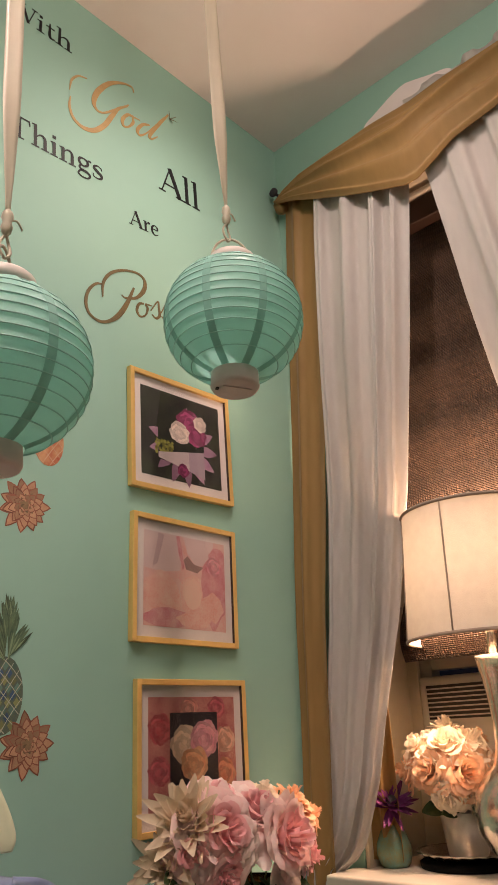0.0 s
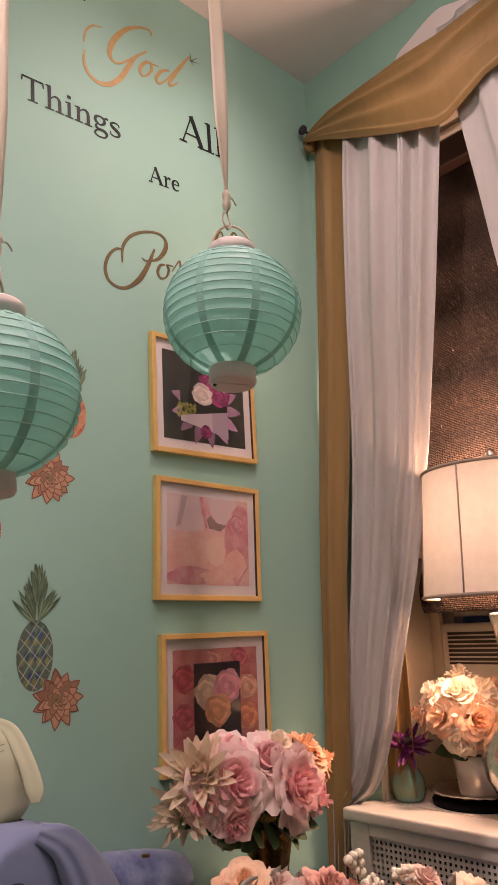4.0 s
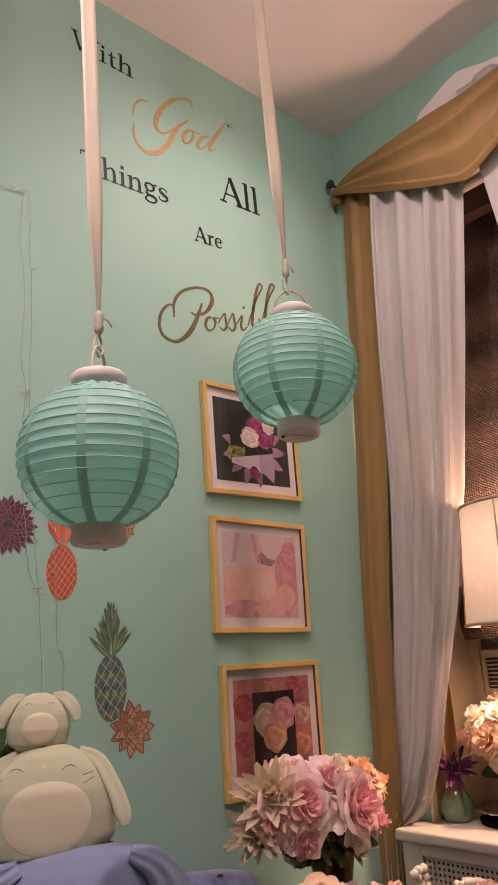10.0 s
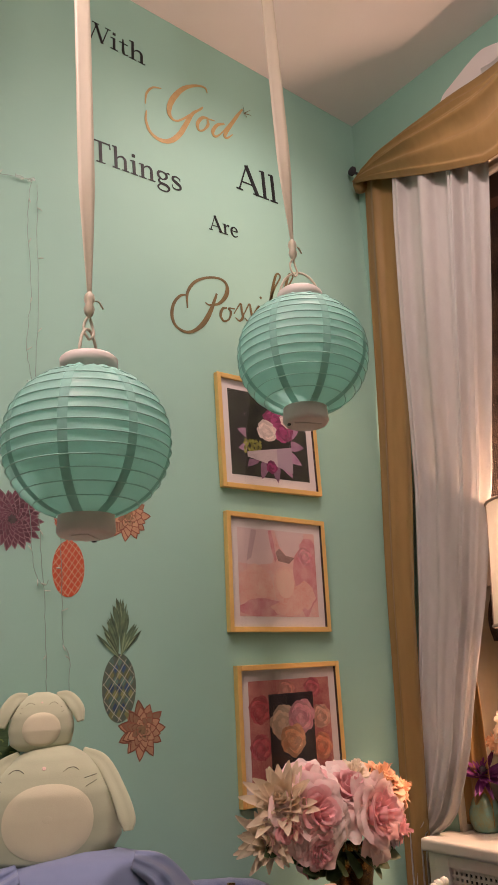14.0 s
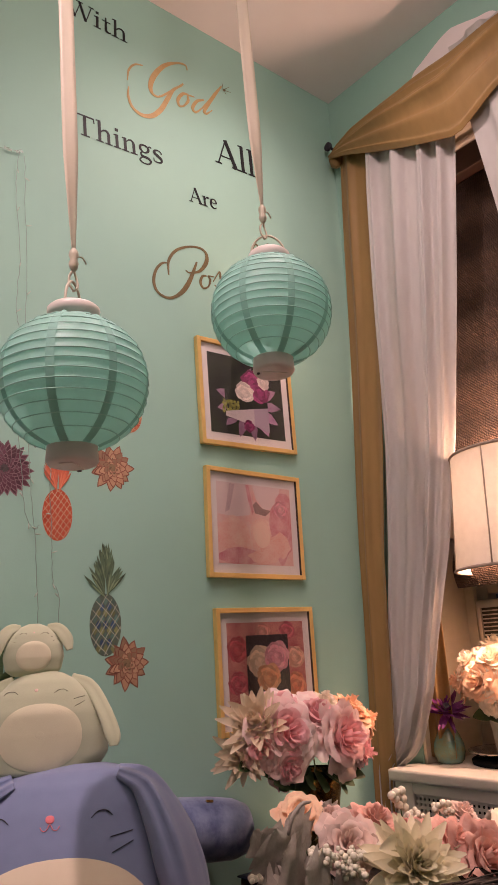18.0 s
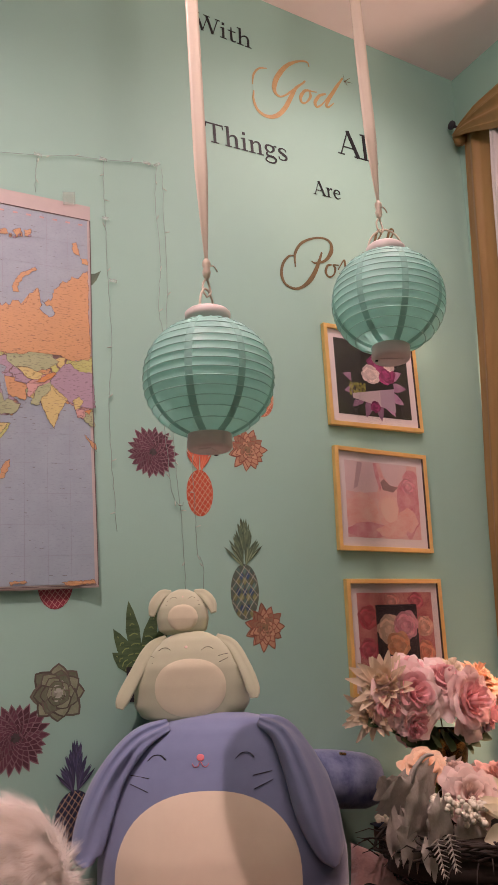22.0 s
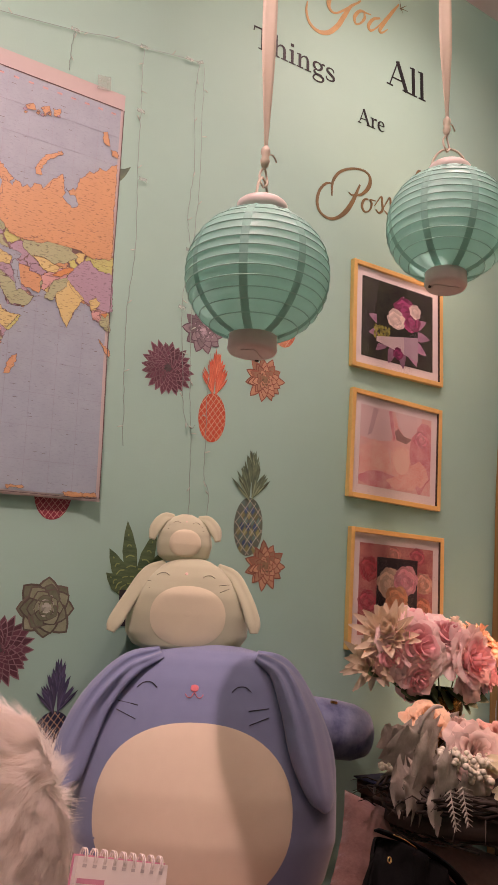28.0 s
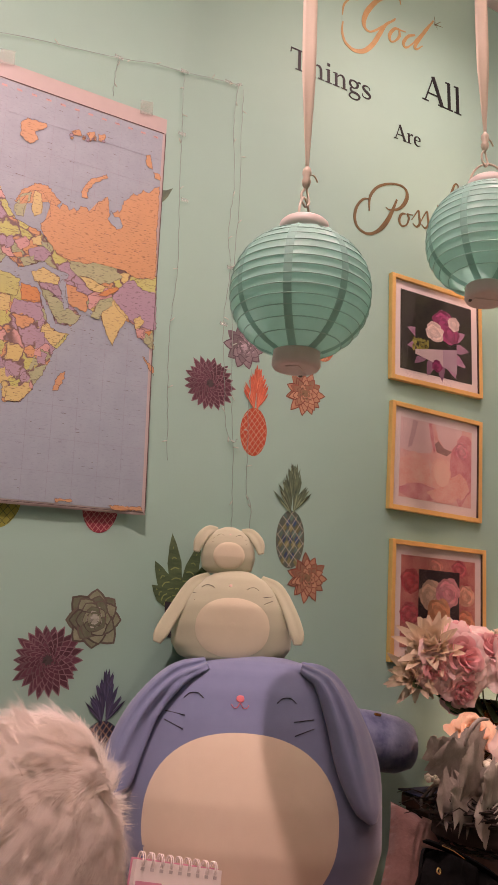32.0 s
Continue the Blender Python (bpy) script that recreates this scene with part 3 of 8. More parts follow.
def curtain(rows, pleats, depth, x, seed, flat_=1.0):
    """A hanging panel. rows: (z, y of the far edge, y of the near edge, x shift)."""
    top, low = rows[0][0], rows[-1][0]

    def fn(u, v):
        z = top + (low - top) * v
        a, b, dx = lerp_rows(rows, z)
        ph = pleats * 2 * math.pi * (u + 0.06 * math.sin(5.1 * u + seed) + 0.02 * math.sin(2.2 * v + seed))
        w = math.tanh(flat_ * math.sin(ph)) / math.tanh(flat_) * 0.8 + 0.12 * math.sin(2.6 * ph + seed)
        amp = depth * (0.55 + 0.45 * math.sin(2.5 * v + seed) ** 2)
        lean = 0.012 * noise.noise((u * 3 + seed, v * 4, seed))
        return (x + dx + amp * w + lean, a + (b - a) * u + 0.3 * amp * math.cos(ph), z)

    return sheet(fn, int(pleats * 32), 90, 0.0012)


sheer1 = thing("sheer_curtain", (0, 0, 0), "white slubbed linen sheer panel drawn to the corner", "curtain", "sheer curtains")
part("panel", curtain([(2.76, 1.315, 0.945, 0.0), (2.52, 1.335, 0.967, 0), (2.02, 1.358, 1.033, 0), (1.6, 1.370, 1.093, 0), (1.25, 1.395, 1.165, 0.0), (1.0, 1.424, 1.235, -0.005), (0.86, 1.438, 1.268, -0.01), (0.72, 1.468, 1.318, -0.02), (0.68, 1.478, 1.350, -0.028), (0.64, 1.480, 1.410, -0.035), (0.3, 1.482, 1.412, -0.05)], 4.3, 0.020, 1.862, 1.3, 2.2), M["sheer"], sheer1)
sheer2 = thing("sheer_curtain", (0, 0, 0), "white slubbed linen sheer panel tied back to the far side", "curtain", "sheer curtains")
part("panel", curtain([(2.86, 0.93, 0.30, 0.0), (2.52, 0.885, 0.28, 0), (2.1, 0.83, 0.27, 0), (1.75, 0.775, 0.27, 0), (1.4, 0.68, 0.28, 0), (1.1, 0.52, 0.30, -0.01), (0.7, 0.44, 0.27, -0.03)], 5.5, 0.023, 1.86, 2.9, 2.6), M["sheer"], sheer2)

drape = thing("gold_curtain", (0, 0, 0), "dark gold voile drape hanging in the corner", "curtain")
part("panel", curtain([(2.80, 1.440, 1.300, 0.0), (2.4, 1.465, 1.325, 0), (2.0, 1.488, 1.345, 0), (1.6, 1.491, 1.365, -0.018), (1.27, 1.491, 1.385, -0.040), (0.73, 1.491, 1.40, -0.062), (0.15, 1.491, 1.405, -0.07)], 1.6, 0.011, 1.878, 0.4), M["gold_drape"], drape)
back = thing("gold_curtain", (0, 0, 0), "gold voile drape behind the sheer beside the window", "curtain")
part("panel", curtain([(2.7, 1.38, 1.30, 0.0), (1.2, 1.37, 1.27, 0), (0.67, 1.36, 1.27, 0.0)], 1.5, 0.012, 1.925, 2.4), M["gold_drape"], back)


SWAG_TOP = [(1.462, 2.755), (1.42, 2.785), (1.34, 2.812), (1.24, 2.823), (1.06, 2.838), (0.85, 2.842), (0.39, 2.845)]
SWAG_LOW = [(1.462, 2.742), (1.385, 2.712), (1.267, 2.650), (1.17, 2.604), (1.06, 2.557), (0.945, 2.510), (0.905, 2.512), (0.78, 2.575), (0.65, 2.602), (0.39, 2.67)]


def swag_fn(u, v):
    """The draped scarf: u from the holdback to the window's middle and on, v from its upper to its lower edge."""
    y = 1.462 - 1.06 * u
    ramp = lambda rows: float(np.interp(-y, [-r[0] for r in rows], [r[1] for r in rows]))
    top, low = ramp(SWAG_TOP), ramp(SWAG_LOW)
    fold = 0.0
    for at_, high, long in ((0.06, 0.010, 0.09), (0.20 + 0.05 * u, 0.016, 0.12), (0.36 - 0.06 * u, 0.020, 0.12), (0.50 - 0.16 * u, 0.024, 0.16), (0.62 + 0.10 * u, 0.022, 0.30), (0.86 + 0.10 * u, 0.008, 0.10)):
        q = (v - at_ - 0.025 * math.sin(u * 5 + at_ * 20)) / long
        fold += high / (1 + math.exp(-max(-30.0, min(30.0, q * 11)))) * math.exp(-max(0.0, q) * 1.7)
    fold += 0.005 * noise.noise((u * 6, v * 3 - u * 4, 1.7))
    belly = 0.022 * math.sin(math.pi * v) * min(1, u * 4)
    x = 1.842 - belly - 1.15 * fold * min(1, 0.35 + u * 2.5) + 0.060 * max(0.0, 1 - v / 0.14) ** 2
    return (x, y, top + (low - top) * v)


swag = thing("swag_valance", (0, 0, 0), "gold voile scarf swag draped over the window head", "valance")
part("scarf", sheet(swag_fn, 80, 110, 0.0015), M["gold_drape"], swag)
part("tail_knot", lathe([(0.004, -0.035), (0.02, -0.028), (0.027, 0), (0.02, 0.022), (0.006, 0.03)], 16, None, (1.872, 1.458, 2.752)), M["gold_drape"], swag, "gathered end of the scarf")
knob = thing("holdback", (WALL_X, 1.468, 2.800), "small dark metal curtain holdback on the wall", "curtain hook")
part("stem", tube([(0, 0, 0), (-0.05, 0, 0)], 0.005, 10), M["stitch_dark"], knob)
part("disc", tube([(-0.05, 0, 0), (-0.056, 0, 0), (-0.064, 0, 0), (-0.066, 0, 0)], [0.010, 0.0165, 0.0165, 0.008], 18), M["stitch_dark"], knob)

# ---- radiator cover ----
cover = thing("radiator_cover", (1.79, 0.0, 0.0), "off-white wooden radiator cover with a cane grille front", "radiator cover")
part("top", box(-0.012, 0.115, -0.35, 1.402, COVER_Z - 0.032, COVER_Z, 0.009, 3), M["white_wood"], cover, "", True)
part("inner_sill", box(0.1155, 0.43, OY0 + 0.013, OY1 - 0.013, COVER_Z - 0.03, COVER_Z - 0.001), M["white_wood"], cover, "", False)
part("side_panel", box(0.004, 0.114, 1.372, 1.39, 0, COVER_Z - 0.033), M["white_wood"], cover, "", False)
for y0, y1 in ((1.325, 1.371), (0.42, 0.466), (-0.34, -0.294)):
    part("stile", box(0.0, 0.02, y0, y1, 0, COVER_Z - 0.033, 0.003), M["white_wood"], cover, "", False)
for y0, y1 in ((0.467, 1.324), (-0.293, 0.419)):
    part("rail", box(0.0, 0.02, y0, y1, COVER_Z - 0.062, COVER_Z - 0.033, 0.003), M["white_wood"], cover, "", False)
    part("rail", box(0.0, 0.02, y0, y1, 0.02, 0.09, 0.003), M["white_wood"], cover, "", False)
# the cane: crossing strands with real holes
cane = bmesh.new()
step = 0.0145
y, k = 0.47, 0
while y < 1.325:
    add_box(cane, 0.0085, 0.0105, y, y + 0.0072, 0.09, COVER_Z - 0.062)
    y += step
z = 0.25
while z < COVER_Z - 0.066:
    add_box(cane, 0.0092, 0.0118, 0.467, 1.324, z, z + 0.0072)
    z += step
part("cane_grille", cane, M["white_wood"], cover, "woven cane grille with square holes", False)
part("grille", box(0.009, 0.012, -0.293, 0.419, 0.09, COVER_Z - 0.062), M["white_wood"], cover, "woven cane grille", False)
# Dark sheet behind the cane: the cover's inner shade as flat colour.
part("grille_shade", box(0.06, 0.065, -0.293, 1.324, 0.02, COVER_Z - 0.04), M["ac_dark"], cover, "dark sheet for the shade behind the grille", False)

# ---- air conditioner ----
ac = thing("air_conditioner", (2.185, 1.078, 0.785), "ivory window air conditioner with a louvred grille", "air conditioner")
part("body", box(0.0, 0.12, -0.24, 0.24, 0.0, 0.335, 0.012, 3), M["ac"], ac)
part("vent_recess", box(-0.002, 0.006, -0.02, 0.215, 0.215, 0.31), M["ac_dark"], ac, "dark louvre recess", False)
for k in range(7):
    part("louvre", box(-0.008, 0.002, -0.016, 0.211, 0.222 + k * 0.0125, 0.226 + k * 0.0125), M["ac"], ac, "", False)
part("vent_rim", add_box(add_box(box(-0.01, 0.0, -0.024, 0.219, 0.309, 0.316), -0.01, 0.0, -0.024, 0.219, 0.208, 0.2155), -0.01, 0.0, 0.2145, 0.2215, 0.2155, 0.309), M["ac"], ac, "", False)
part("control_panel", box(-0.004, 0.002, -0.215, -0.05, 0.19, 0.30, 0.002), M["plastic"], ac, "grey control panel", False)
part("badge", box(-0.003, 0.001, 0.13, 0.20, 0.165, 0.175), M["plastic"], ac, "small grey maker's plate", False)
for k in range(3):
    part("button", lathe([(0.0005, 0.004), (0.008, 0.004), (0.009, 0.0)], 14, None, (0, 0, 0)), M["ac_dark"], ac).matrix_basis = pose(-0.004, -0.08 - 0.05 * k, 0.245, 0, -90, 0)
part("front_panel", box(-0.003, 0.001, -0.225, 0.225, 0.02, 0.155, 0.001), M["ac"], ac, "ribbed filter panel", False)
filler = setting("window_filler", box(2.192, 2.21, 1.322, OY1 - 0.013, COVER_Z, 1.2), M["cream"], "cream filler panel beside the air conditioner")

# ---- table lamp ----
table_lamp = thing("table_lamp", (*LAMP, COVER_Z), "mercury-glass table lamp with a lit cream linen drum shade", "lamp")
part("foot", lathe([(0.001, 0), (0.062, 0), (0.064, 0.008), (0.05, 0.02), (0.036, 0.03)], 40), M["silver"], table_lamp)
part("globe", lathe([(0.036, 0.03), (0.07, 0.05), (0.094, 0.09), (0.1, 0.13), (0.092, 0.175), (0.066, 0.215), (0.04, 0.235)], 48), M["mercury"], table_lamp, "round mottled mercury-glass body")
part("neck", lathe([(0.04, 0.235), (0.03, 0.28), (0.028, 0.33), (0.033, 0.40), (0.043, 0.455), (0.050, 0.485), (0.048, 0.488), (0.001, 0.484)], 40), M["mercury"], table_lamp, "fluted mercury-glass neck")
part("socket", tube([(0, 0, 0.486), (0, 0, 0.56), (0, 0, 0.62)], 0.014, 14), M["silver"], table_lamp)
part("bulb", lathe([(0.012, 0.62), (0.03, 0.67), (0.032, 0.70), (0.02, 0.735), (0.001, 0.742)], 20), M["glass"], table_lamp, "clear lit bulb")


def shade_profile(k=0.0):
    return [(0.207 + k, 0.530), (0.202 + k, 0.60), (0.196 + k, 0.69), (0.190 + k, 0.78), (0.186 + k, 0.856)]


sh = lathe(shade_profile(), 96)
shade = part("shade", sh, M["shade"], table_lamp, "cream linen drum shade, glowing")
for z, r in ((0.530, 0.208), (0.856, 0.187)):
    part("trim", tube([(r * math.cos(a / 48 * math.pi), r * math.sin(a / 48 * math.pi), z) for a in range(96)], 0.0045, 8, closed=True), M["shade_trim"], shade)
for k in range(6):
    a = math.pi * (k / 3 + 0.01)
    part("seam", tube([((r + 0.001) * math.cos(a), (r + 0.001) * math.sin(a), z) for r, z in shade_profile()], 0.0022, 6), M["shade_trim"], shade)
sp = bmesh.new()
for k in range(3):
    a = 2 * math.pi * k / 3 + 0.4
    tube([(0, 0, 0.855), (0.184 * math.cos(a), 0.184 * math.sin(a), 0.862)], 0.002, 6, sp)
part("spider", sp, M["silver"], table_lamp)
part("finial", lathe([(0.003, 0.855), (0.006, 0.875), (0.016, 0.885), (0.018, 0.90), (0.012, 0.915), (0.001, 0.92)], 20), M["silver"], table_lamp, "cut-glass finial")

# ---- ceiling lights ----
for (x, y), r in ((DOWNLIGHT, 0.07), (DOWNLIGHT_B, 0.07), (FILL_LIGHT, 0.21)):
    cl = thing("ceiling_light", (x, y, CEIL), "small round flush ceiling light, lit" if r < 0.1 else "unseen added bowl uplighter on a cord, for fill light", "ceiling light", "ceiling lights")
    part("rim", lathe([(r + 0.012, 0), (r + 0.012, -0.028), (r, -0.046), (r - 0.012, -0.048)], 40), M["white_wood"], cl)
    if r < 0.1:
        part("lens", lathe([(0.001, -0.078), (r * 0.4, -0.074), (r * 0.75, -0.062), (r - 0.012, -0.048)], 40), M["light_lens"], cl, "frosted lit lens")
    else:
        # Unseen bowl, added to keep the fill light off the walls.
        part("bowl", lathe([(0.20, -0.37), (0.195, -0.40), (0.15, -0.46), (0.08, -0.50), (0.001, -0.51), (0.001, -0.505), (0.075, -0.495), (0.145, -0.455), (0.188, -0.40), (0.196, -0.37)], 48), M["white_wood"], cl, "added bowl that throws the fill light upward")
        part("cord", tube([(0, 0, -0.05), (0, 0, -0.505)], 0.004, 8), M["white_wood"], cl)


# ---- paper lanterns ----
R, H = 0.1215, 0.108   # half width and half height of the paper ball


def ball_r(z):
    t = max(-1.0, min(1.0, z / (H * 1.06)))
    return R * math.sqrt(max(0.0, 1 - abs(t) ** 2.15))


def build_lantern(place):
    t = thing("paper_lantern", place, "round teal paper lantern with beige plastic caps, hanging from a ribbon", "lantern", "hanging lanterns")
    ribs = 14
    zs = [-H + 2 * H * k / ribs for k in range(ribs + 1)]
    prof = []
    for k in range(ribs):
        for s in (0.0, 0.25, 0.5, 0.75):
            z = zs[k] + (zs[k + 1] - zs[k]) * s
            prof.append((ball_r(z) - 0.0015 * math.sin(math.pi * s), z))
    prof.append((ball_r(zs[-1]), zs[-1]))
    n = 112
    bm = bmesh.new()
    pts = []
    for r, z in prof:
        row = []
        for k in range(n):
            a = 2 * math.pi * k / n
            top = max(0.0, (z / H - 0.35)) ** 1.2
            crinkle = 0.0016 * noise.noise((a * 6, z * 200, 1.0)) * (0.3 + 4.2 * top)
            row.append(Vector(((r + crinkle) * math.cos(a), (r + crinkle) * math.sin(a), z + 1.6 * crinkle * top)))
        pts.append(row)
    add_grid(bm, pts, close_u=True)
    part("paper_shell", bm, M["paper"], t, "ribbed translucent teal paper")
    for z in zs[1:-1]:
        r = ball_r(z) + 0.0003
        part("rib", tube([(r * math.cos(a / 36 * math.pi), r * math.sin(a / 36 * math.pi), z) for a in range(72)], 0.0009, 5, closed=True), M["wire"], t)
    for k in range(8):
        a0 = 2 * math.pi * (k + 0.12) / 8
        part("paper_seam", sheet(lambda u, v, a0=a0: ((ball_r(-H + 2 * H * v) + 0.0006) * math.cos(a0 + (u - 0.5) * 0.0135 / max(0.03, ball_r(-H + 2 * H * v))),
                                                     (ball_r(-H + 2 * H * v) + 0.0006) * math.sin(a0 + (u - 0.5) * 0.0135 / max(0.03, ball_r(-H + 2 * H * v))), -H + 2 * H * v), 2, 26), M["paper_seam"], t, "overlapped paper strip")
    rt = 0.0415
    part("top_cap", lathe([(rt - 0.008, H - 0.006), (rt - 0.002, H - 0.004), (rt - 0.002, H + 0.006), (rt + 0.001, H + 0.008), (rt + 0.002, H + 0.022), (rt - 0.002, H + 0.026), (rt - 0.008, H + 0.024), (rt - 0.008, H - 0.006)], 48), M["plastic"], t)
    part("bottom_cap", lathe([(rt - 0.002, -H + 0.006), (rt, -H - 0.022), (rt - 0.003, -H - 0.027), (rt - 0.008, -H - 0.029), (0.001, -H - 0.029)], 48), M["plastic"], t)
    part("battery_door", box(-0.026, 0.026, -0.012, 0.012, -H - 0.0308, -H - 0.0285, 0.0008), M["plastic"], t, "", False)
    part("switch", box(0.029, 0.034, -0.003, 0.003, -H - 0.0315, -H - 0.0285), M["ac_dark"], t, "", False)
    bail = [(0.039 * math.cos(a), 0.0, H + 0.016 + 0.056 * math.sin(a)) for a in np.linspace(0, math.pi, 19)]
    part("handle", tube(bail, 0.0024, 8), M["satin"], t, "white bent wire handle")
    return t


def ribbon(x, y, z0, turn):
    """A satin ribbon from the ceiling to a knot over a lantern."""
    t = thing("ribbon", (x, y, z0), "cream satin ribbon knotted to a lantern's handle", "ribbon", "lantern ribbons")
    L = CEIL - z0 - 0.06
    def strip(u, v):
        w = 0.0135 * (1 - 0.55 * max(0, 1 - v * 7)) * (1 - 0.25 * max(0, 1 - v * 18))
        a = radians(turn) + 0.35 * v + 0.9 * max(0, 1 - v * 5)
        return ((u - 0.5) * 2 * w * math.cos(a) - 0.041 * L * v, (u - 0.5) * 2 * w * math.sin(a) + 0.0012 * math.sin(u * math.pi), 0.06 + L * v)
    part("strip", sheet(strip, 4, 60, 0.0006), M["satin"], t)
    part("knot", lathe([(0.002, 0.03), (0.0065, 0.036), (0.0085, 0.045), (0.006, 0.053), (0.0085, 0.060), (0.0075, 0.068), (0.003, 0.074)], 12), M["satin"], t)
    for s in (-1, 1):
        part("loop", tube(smooth_line([(0, 0, 0.034), (0.006 * s, 0.003, 0.022), (0.008 * s, 0.0, 0.006), (0.003 * s, -0.002, -0.004), (0, 0, -0.006)], 5), 0.0022, 6), M["satin"], t)
    part("tail", sheet(lambda u, v: (0.006 + 0.018 * v, (u - 0.5) * 0.004, 0.058 + 0.008 * math.sin(v * 3) - 0.008 * v), 2, 8, 0.0005), M["satin"], t)
    return t


lantern = build_lantern((0.531, 0.891, 1.431))
lantern.matrix_basis = pose(0.531, 0.891, 1.431, 0, 0, 42)
copy_thing(lantern, pose(0.958, 0.871, 1.660, 3, -2, 152))
ribbon(0.530, 0.891, 1.602, -28)
ribbon(0.953, 0.873, 1.832, -38)


# ---- lettering on the green wall ----
# Serif capitals and small letters as pen strokes, in units of the capital's height: (points, widths, curved)
TK, TN = 0.135, 0.05
SERIF = {
    "W": (1.08, [([(0.04, 1), (0.31, 0)], TK, 0), ([(0.31, 0.02), (0.55, 0.98)], TN, 0), ([(0.50, 0.98), (0.77, 0)], TK, 0), ([(0.77, 0.02), (1.0, 0.98)], TN, 0),
                 ([(-0.08, 0.98), (0.18, 0.98)], TN, 0), ([(0.36, 0.98), (0.64, 0.98)], TN, 0), ([(0.88, 0.98), (1.1, 0.98)], TN, 0)]),
    "i": (0.36, [([(0.17, 0), (0.17, 0.66)], TK, 0), ([(0.02, 0.025), (0.32, 0.025)], TN, 0), ([(0.03, 0.61), (0.2, 0.65)], TN, 0), ([(0.17, 0.82), (0.17, 0.96)], 0.15, 0)]),
    "t": (0.42, [([(0.18, 0.86), (0.18, 0.3), (0.2, 0.09), (0.29, 0.03), (0.4, 0.08)], [0.06, TK, TK, 0.08, 0.04], 1), ([(0.02, 0.63), (0.38, 0.63)], TN, 0)]),
    "h": (0.74, [([(0.17, 0), (0.17, 1.03)], TK, 0), ([(0.03, 0.99), (0.2, 1.02)], TN, 0), ([(0.02, 0.025), (0.32, 0.025)], TN, 0),
                 ([(0.2, 0.46), (0.32, 0.6), (0.45, 0.63), (0.54, 0.52), (0.55, 0.3), (0.55, 0)], [0.05, 0.06, 0.09, 0.12, TK, TK], 1), ([(0.4, 0.025), (0.7, 0.025)], TN, 0)]),
    "n": (0.74, [([(0.17, 0), (0.17, 0.66)], TK, 0), ([(0.03, 0.62), (0.2, 0.65)], TN, 0), ([(0.02, 0.025), (0.32, 0.025)], TN, 0),
                 ([(0.2, 0.46), (0.32, 0.6), (0.45, 0.63), (0.54, 0.52), (0.55, 0.3), (0.55, 0)], [0.05, 0.06, 0.09, 0.12, TK, TK], 1), ([(0.4, 0.025), (0.7, 0.025)], TN, 0)]),
    "T": (0.86, [([(0.03, 0.965), (0.81, 0.965)], 0.065, 0), ([(0.05, 0.97), (0.03, 0.76)], TN, 0), ([(0.79, 0.97), (0.81, 0.76)], TN, 0), ([(0.42, 0.96), (0.42, 0)], TK, 0), ([(0.24, 0.025), (0.6, 0.025)], TN, 0)]),
    "g": (0.64, [([(0.3, 0.65), (0.13, 0.58), (0.11, 0.4), (0.28, 0.27), (0.46, 0.4), (0.45, 0.57), (0.3, 0.65)], [0.06, 0.11, 0.12, 0.06, 0.12, 0.11, 0.06], 1),
                 ([(0.2, 0.28), (0.12, 0.18), (0.2, 0.07), (0.44, 0.04), (0.56, -0.08), (0.46, -0.24), (0.22, -0.27), (0.07, -0.17), (0.14, -0.02), (0.26, 0.05)], [0.05, 0.09, 0.11, 0.12, 0.11, 0.07, 0.06, 0.08, 0.07, 0.05], 1), ([(0.44, 0.55), (0.52, 0.64), (0.62, 0.63)], [0.05, 0.07, 0.08], 1)]),
    "s": (0.54, [([(0.44, 0.48), (0.42, 0.58), (0.28, 0.64), (0.13, 0.57), (0.13, 0.45), (0.28, 0.34), (0.43, 0.23), (0.42, 0.09), (0.26, 0.02), (0.1, 0.06), (0.07, 0.19)], [0.04, 0.05, 0.06, 0.1, 0.13, 0.15, 0.13, 0.1, 0.06, 0.05, 0.04], 1)]),
    "A": (0.9, [([(0.06, 0.02), (0.42, 1.0)], TN, 0), ([(0.40, 1.0), (0.77, 0)], TK + 0.02, 0), ([(0.18, 0.33), (0.62, 0.33)], TN, 0), ([(-0.06, 0.025), (0.2, 0.025)], TN, 0), ([(0.6, 0.025), (0.92, 0.025)], TN, 0)]),
    "l": (0.37, [([(0.17, 0), (0.17, 1.03)], TK, 0), ([(0.03, 0.99), (0.2, 1.02)], TN, 0), ([(0.02, 0.025), (0.32, 0.025)], TN, 0)]),
    "r": (0.52, [([(0.17, 0), (0.17, 0.66)], TK, 0), ([(0.03, 0.62), (0.2, 0.65)], TN, 0), ([(0.02, 0.025), (0.34, 0.025)], TN, 0), ([(0.2, 0.42), (0.3, 0.58), (0.4, 0.62), (0.47, 0.57)], [0.05, 0.06, 0.12, 0.12], 1)]),
    "e": (0.58, [([(0.1, 0.37), (0.5, 0.37)], TN, 0), ([(0.5, 0.37), (0.47, 0.55), (0.31, 0.64), (0.15, 0.54), (0.09, 0.33), (0.16, 0.11), (0.33, 0.02), (0.52, 0.11)], [0.1, 0.1, 0.06, 0.12, TK, 0.12, 0.07, 0.04], 1)]),
}


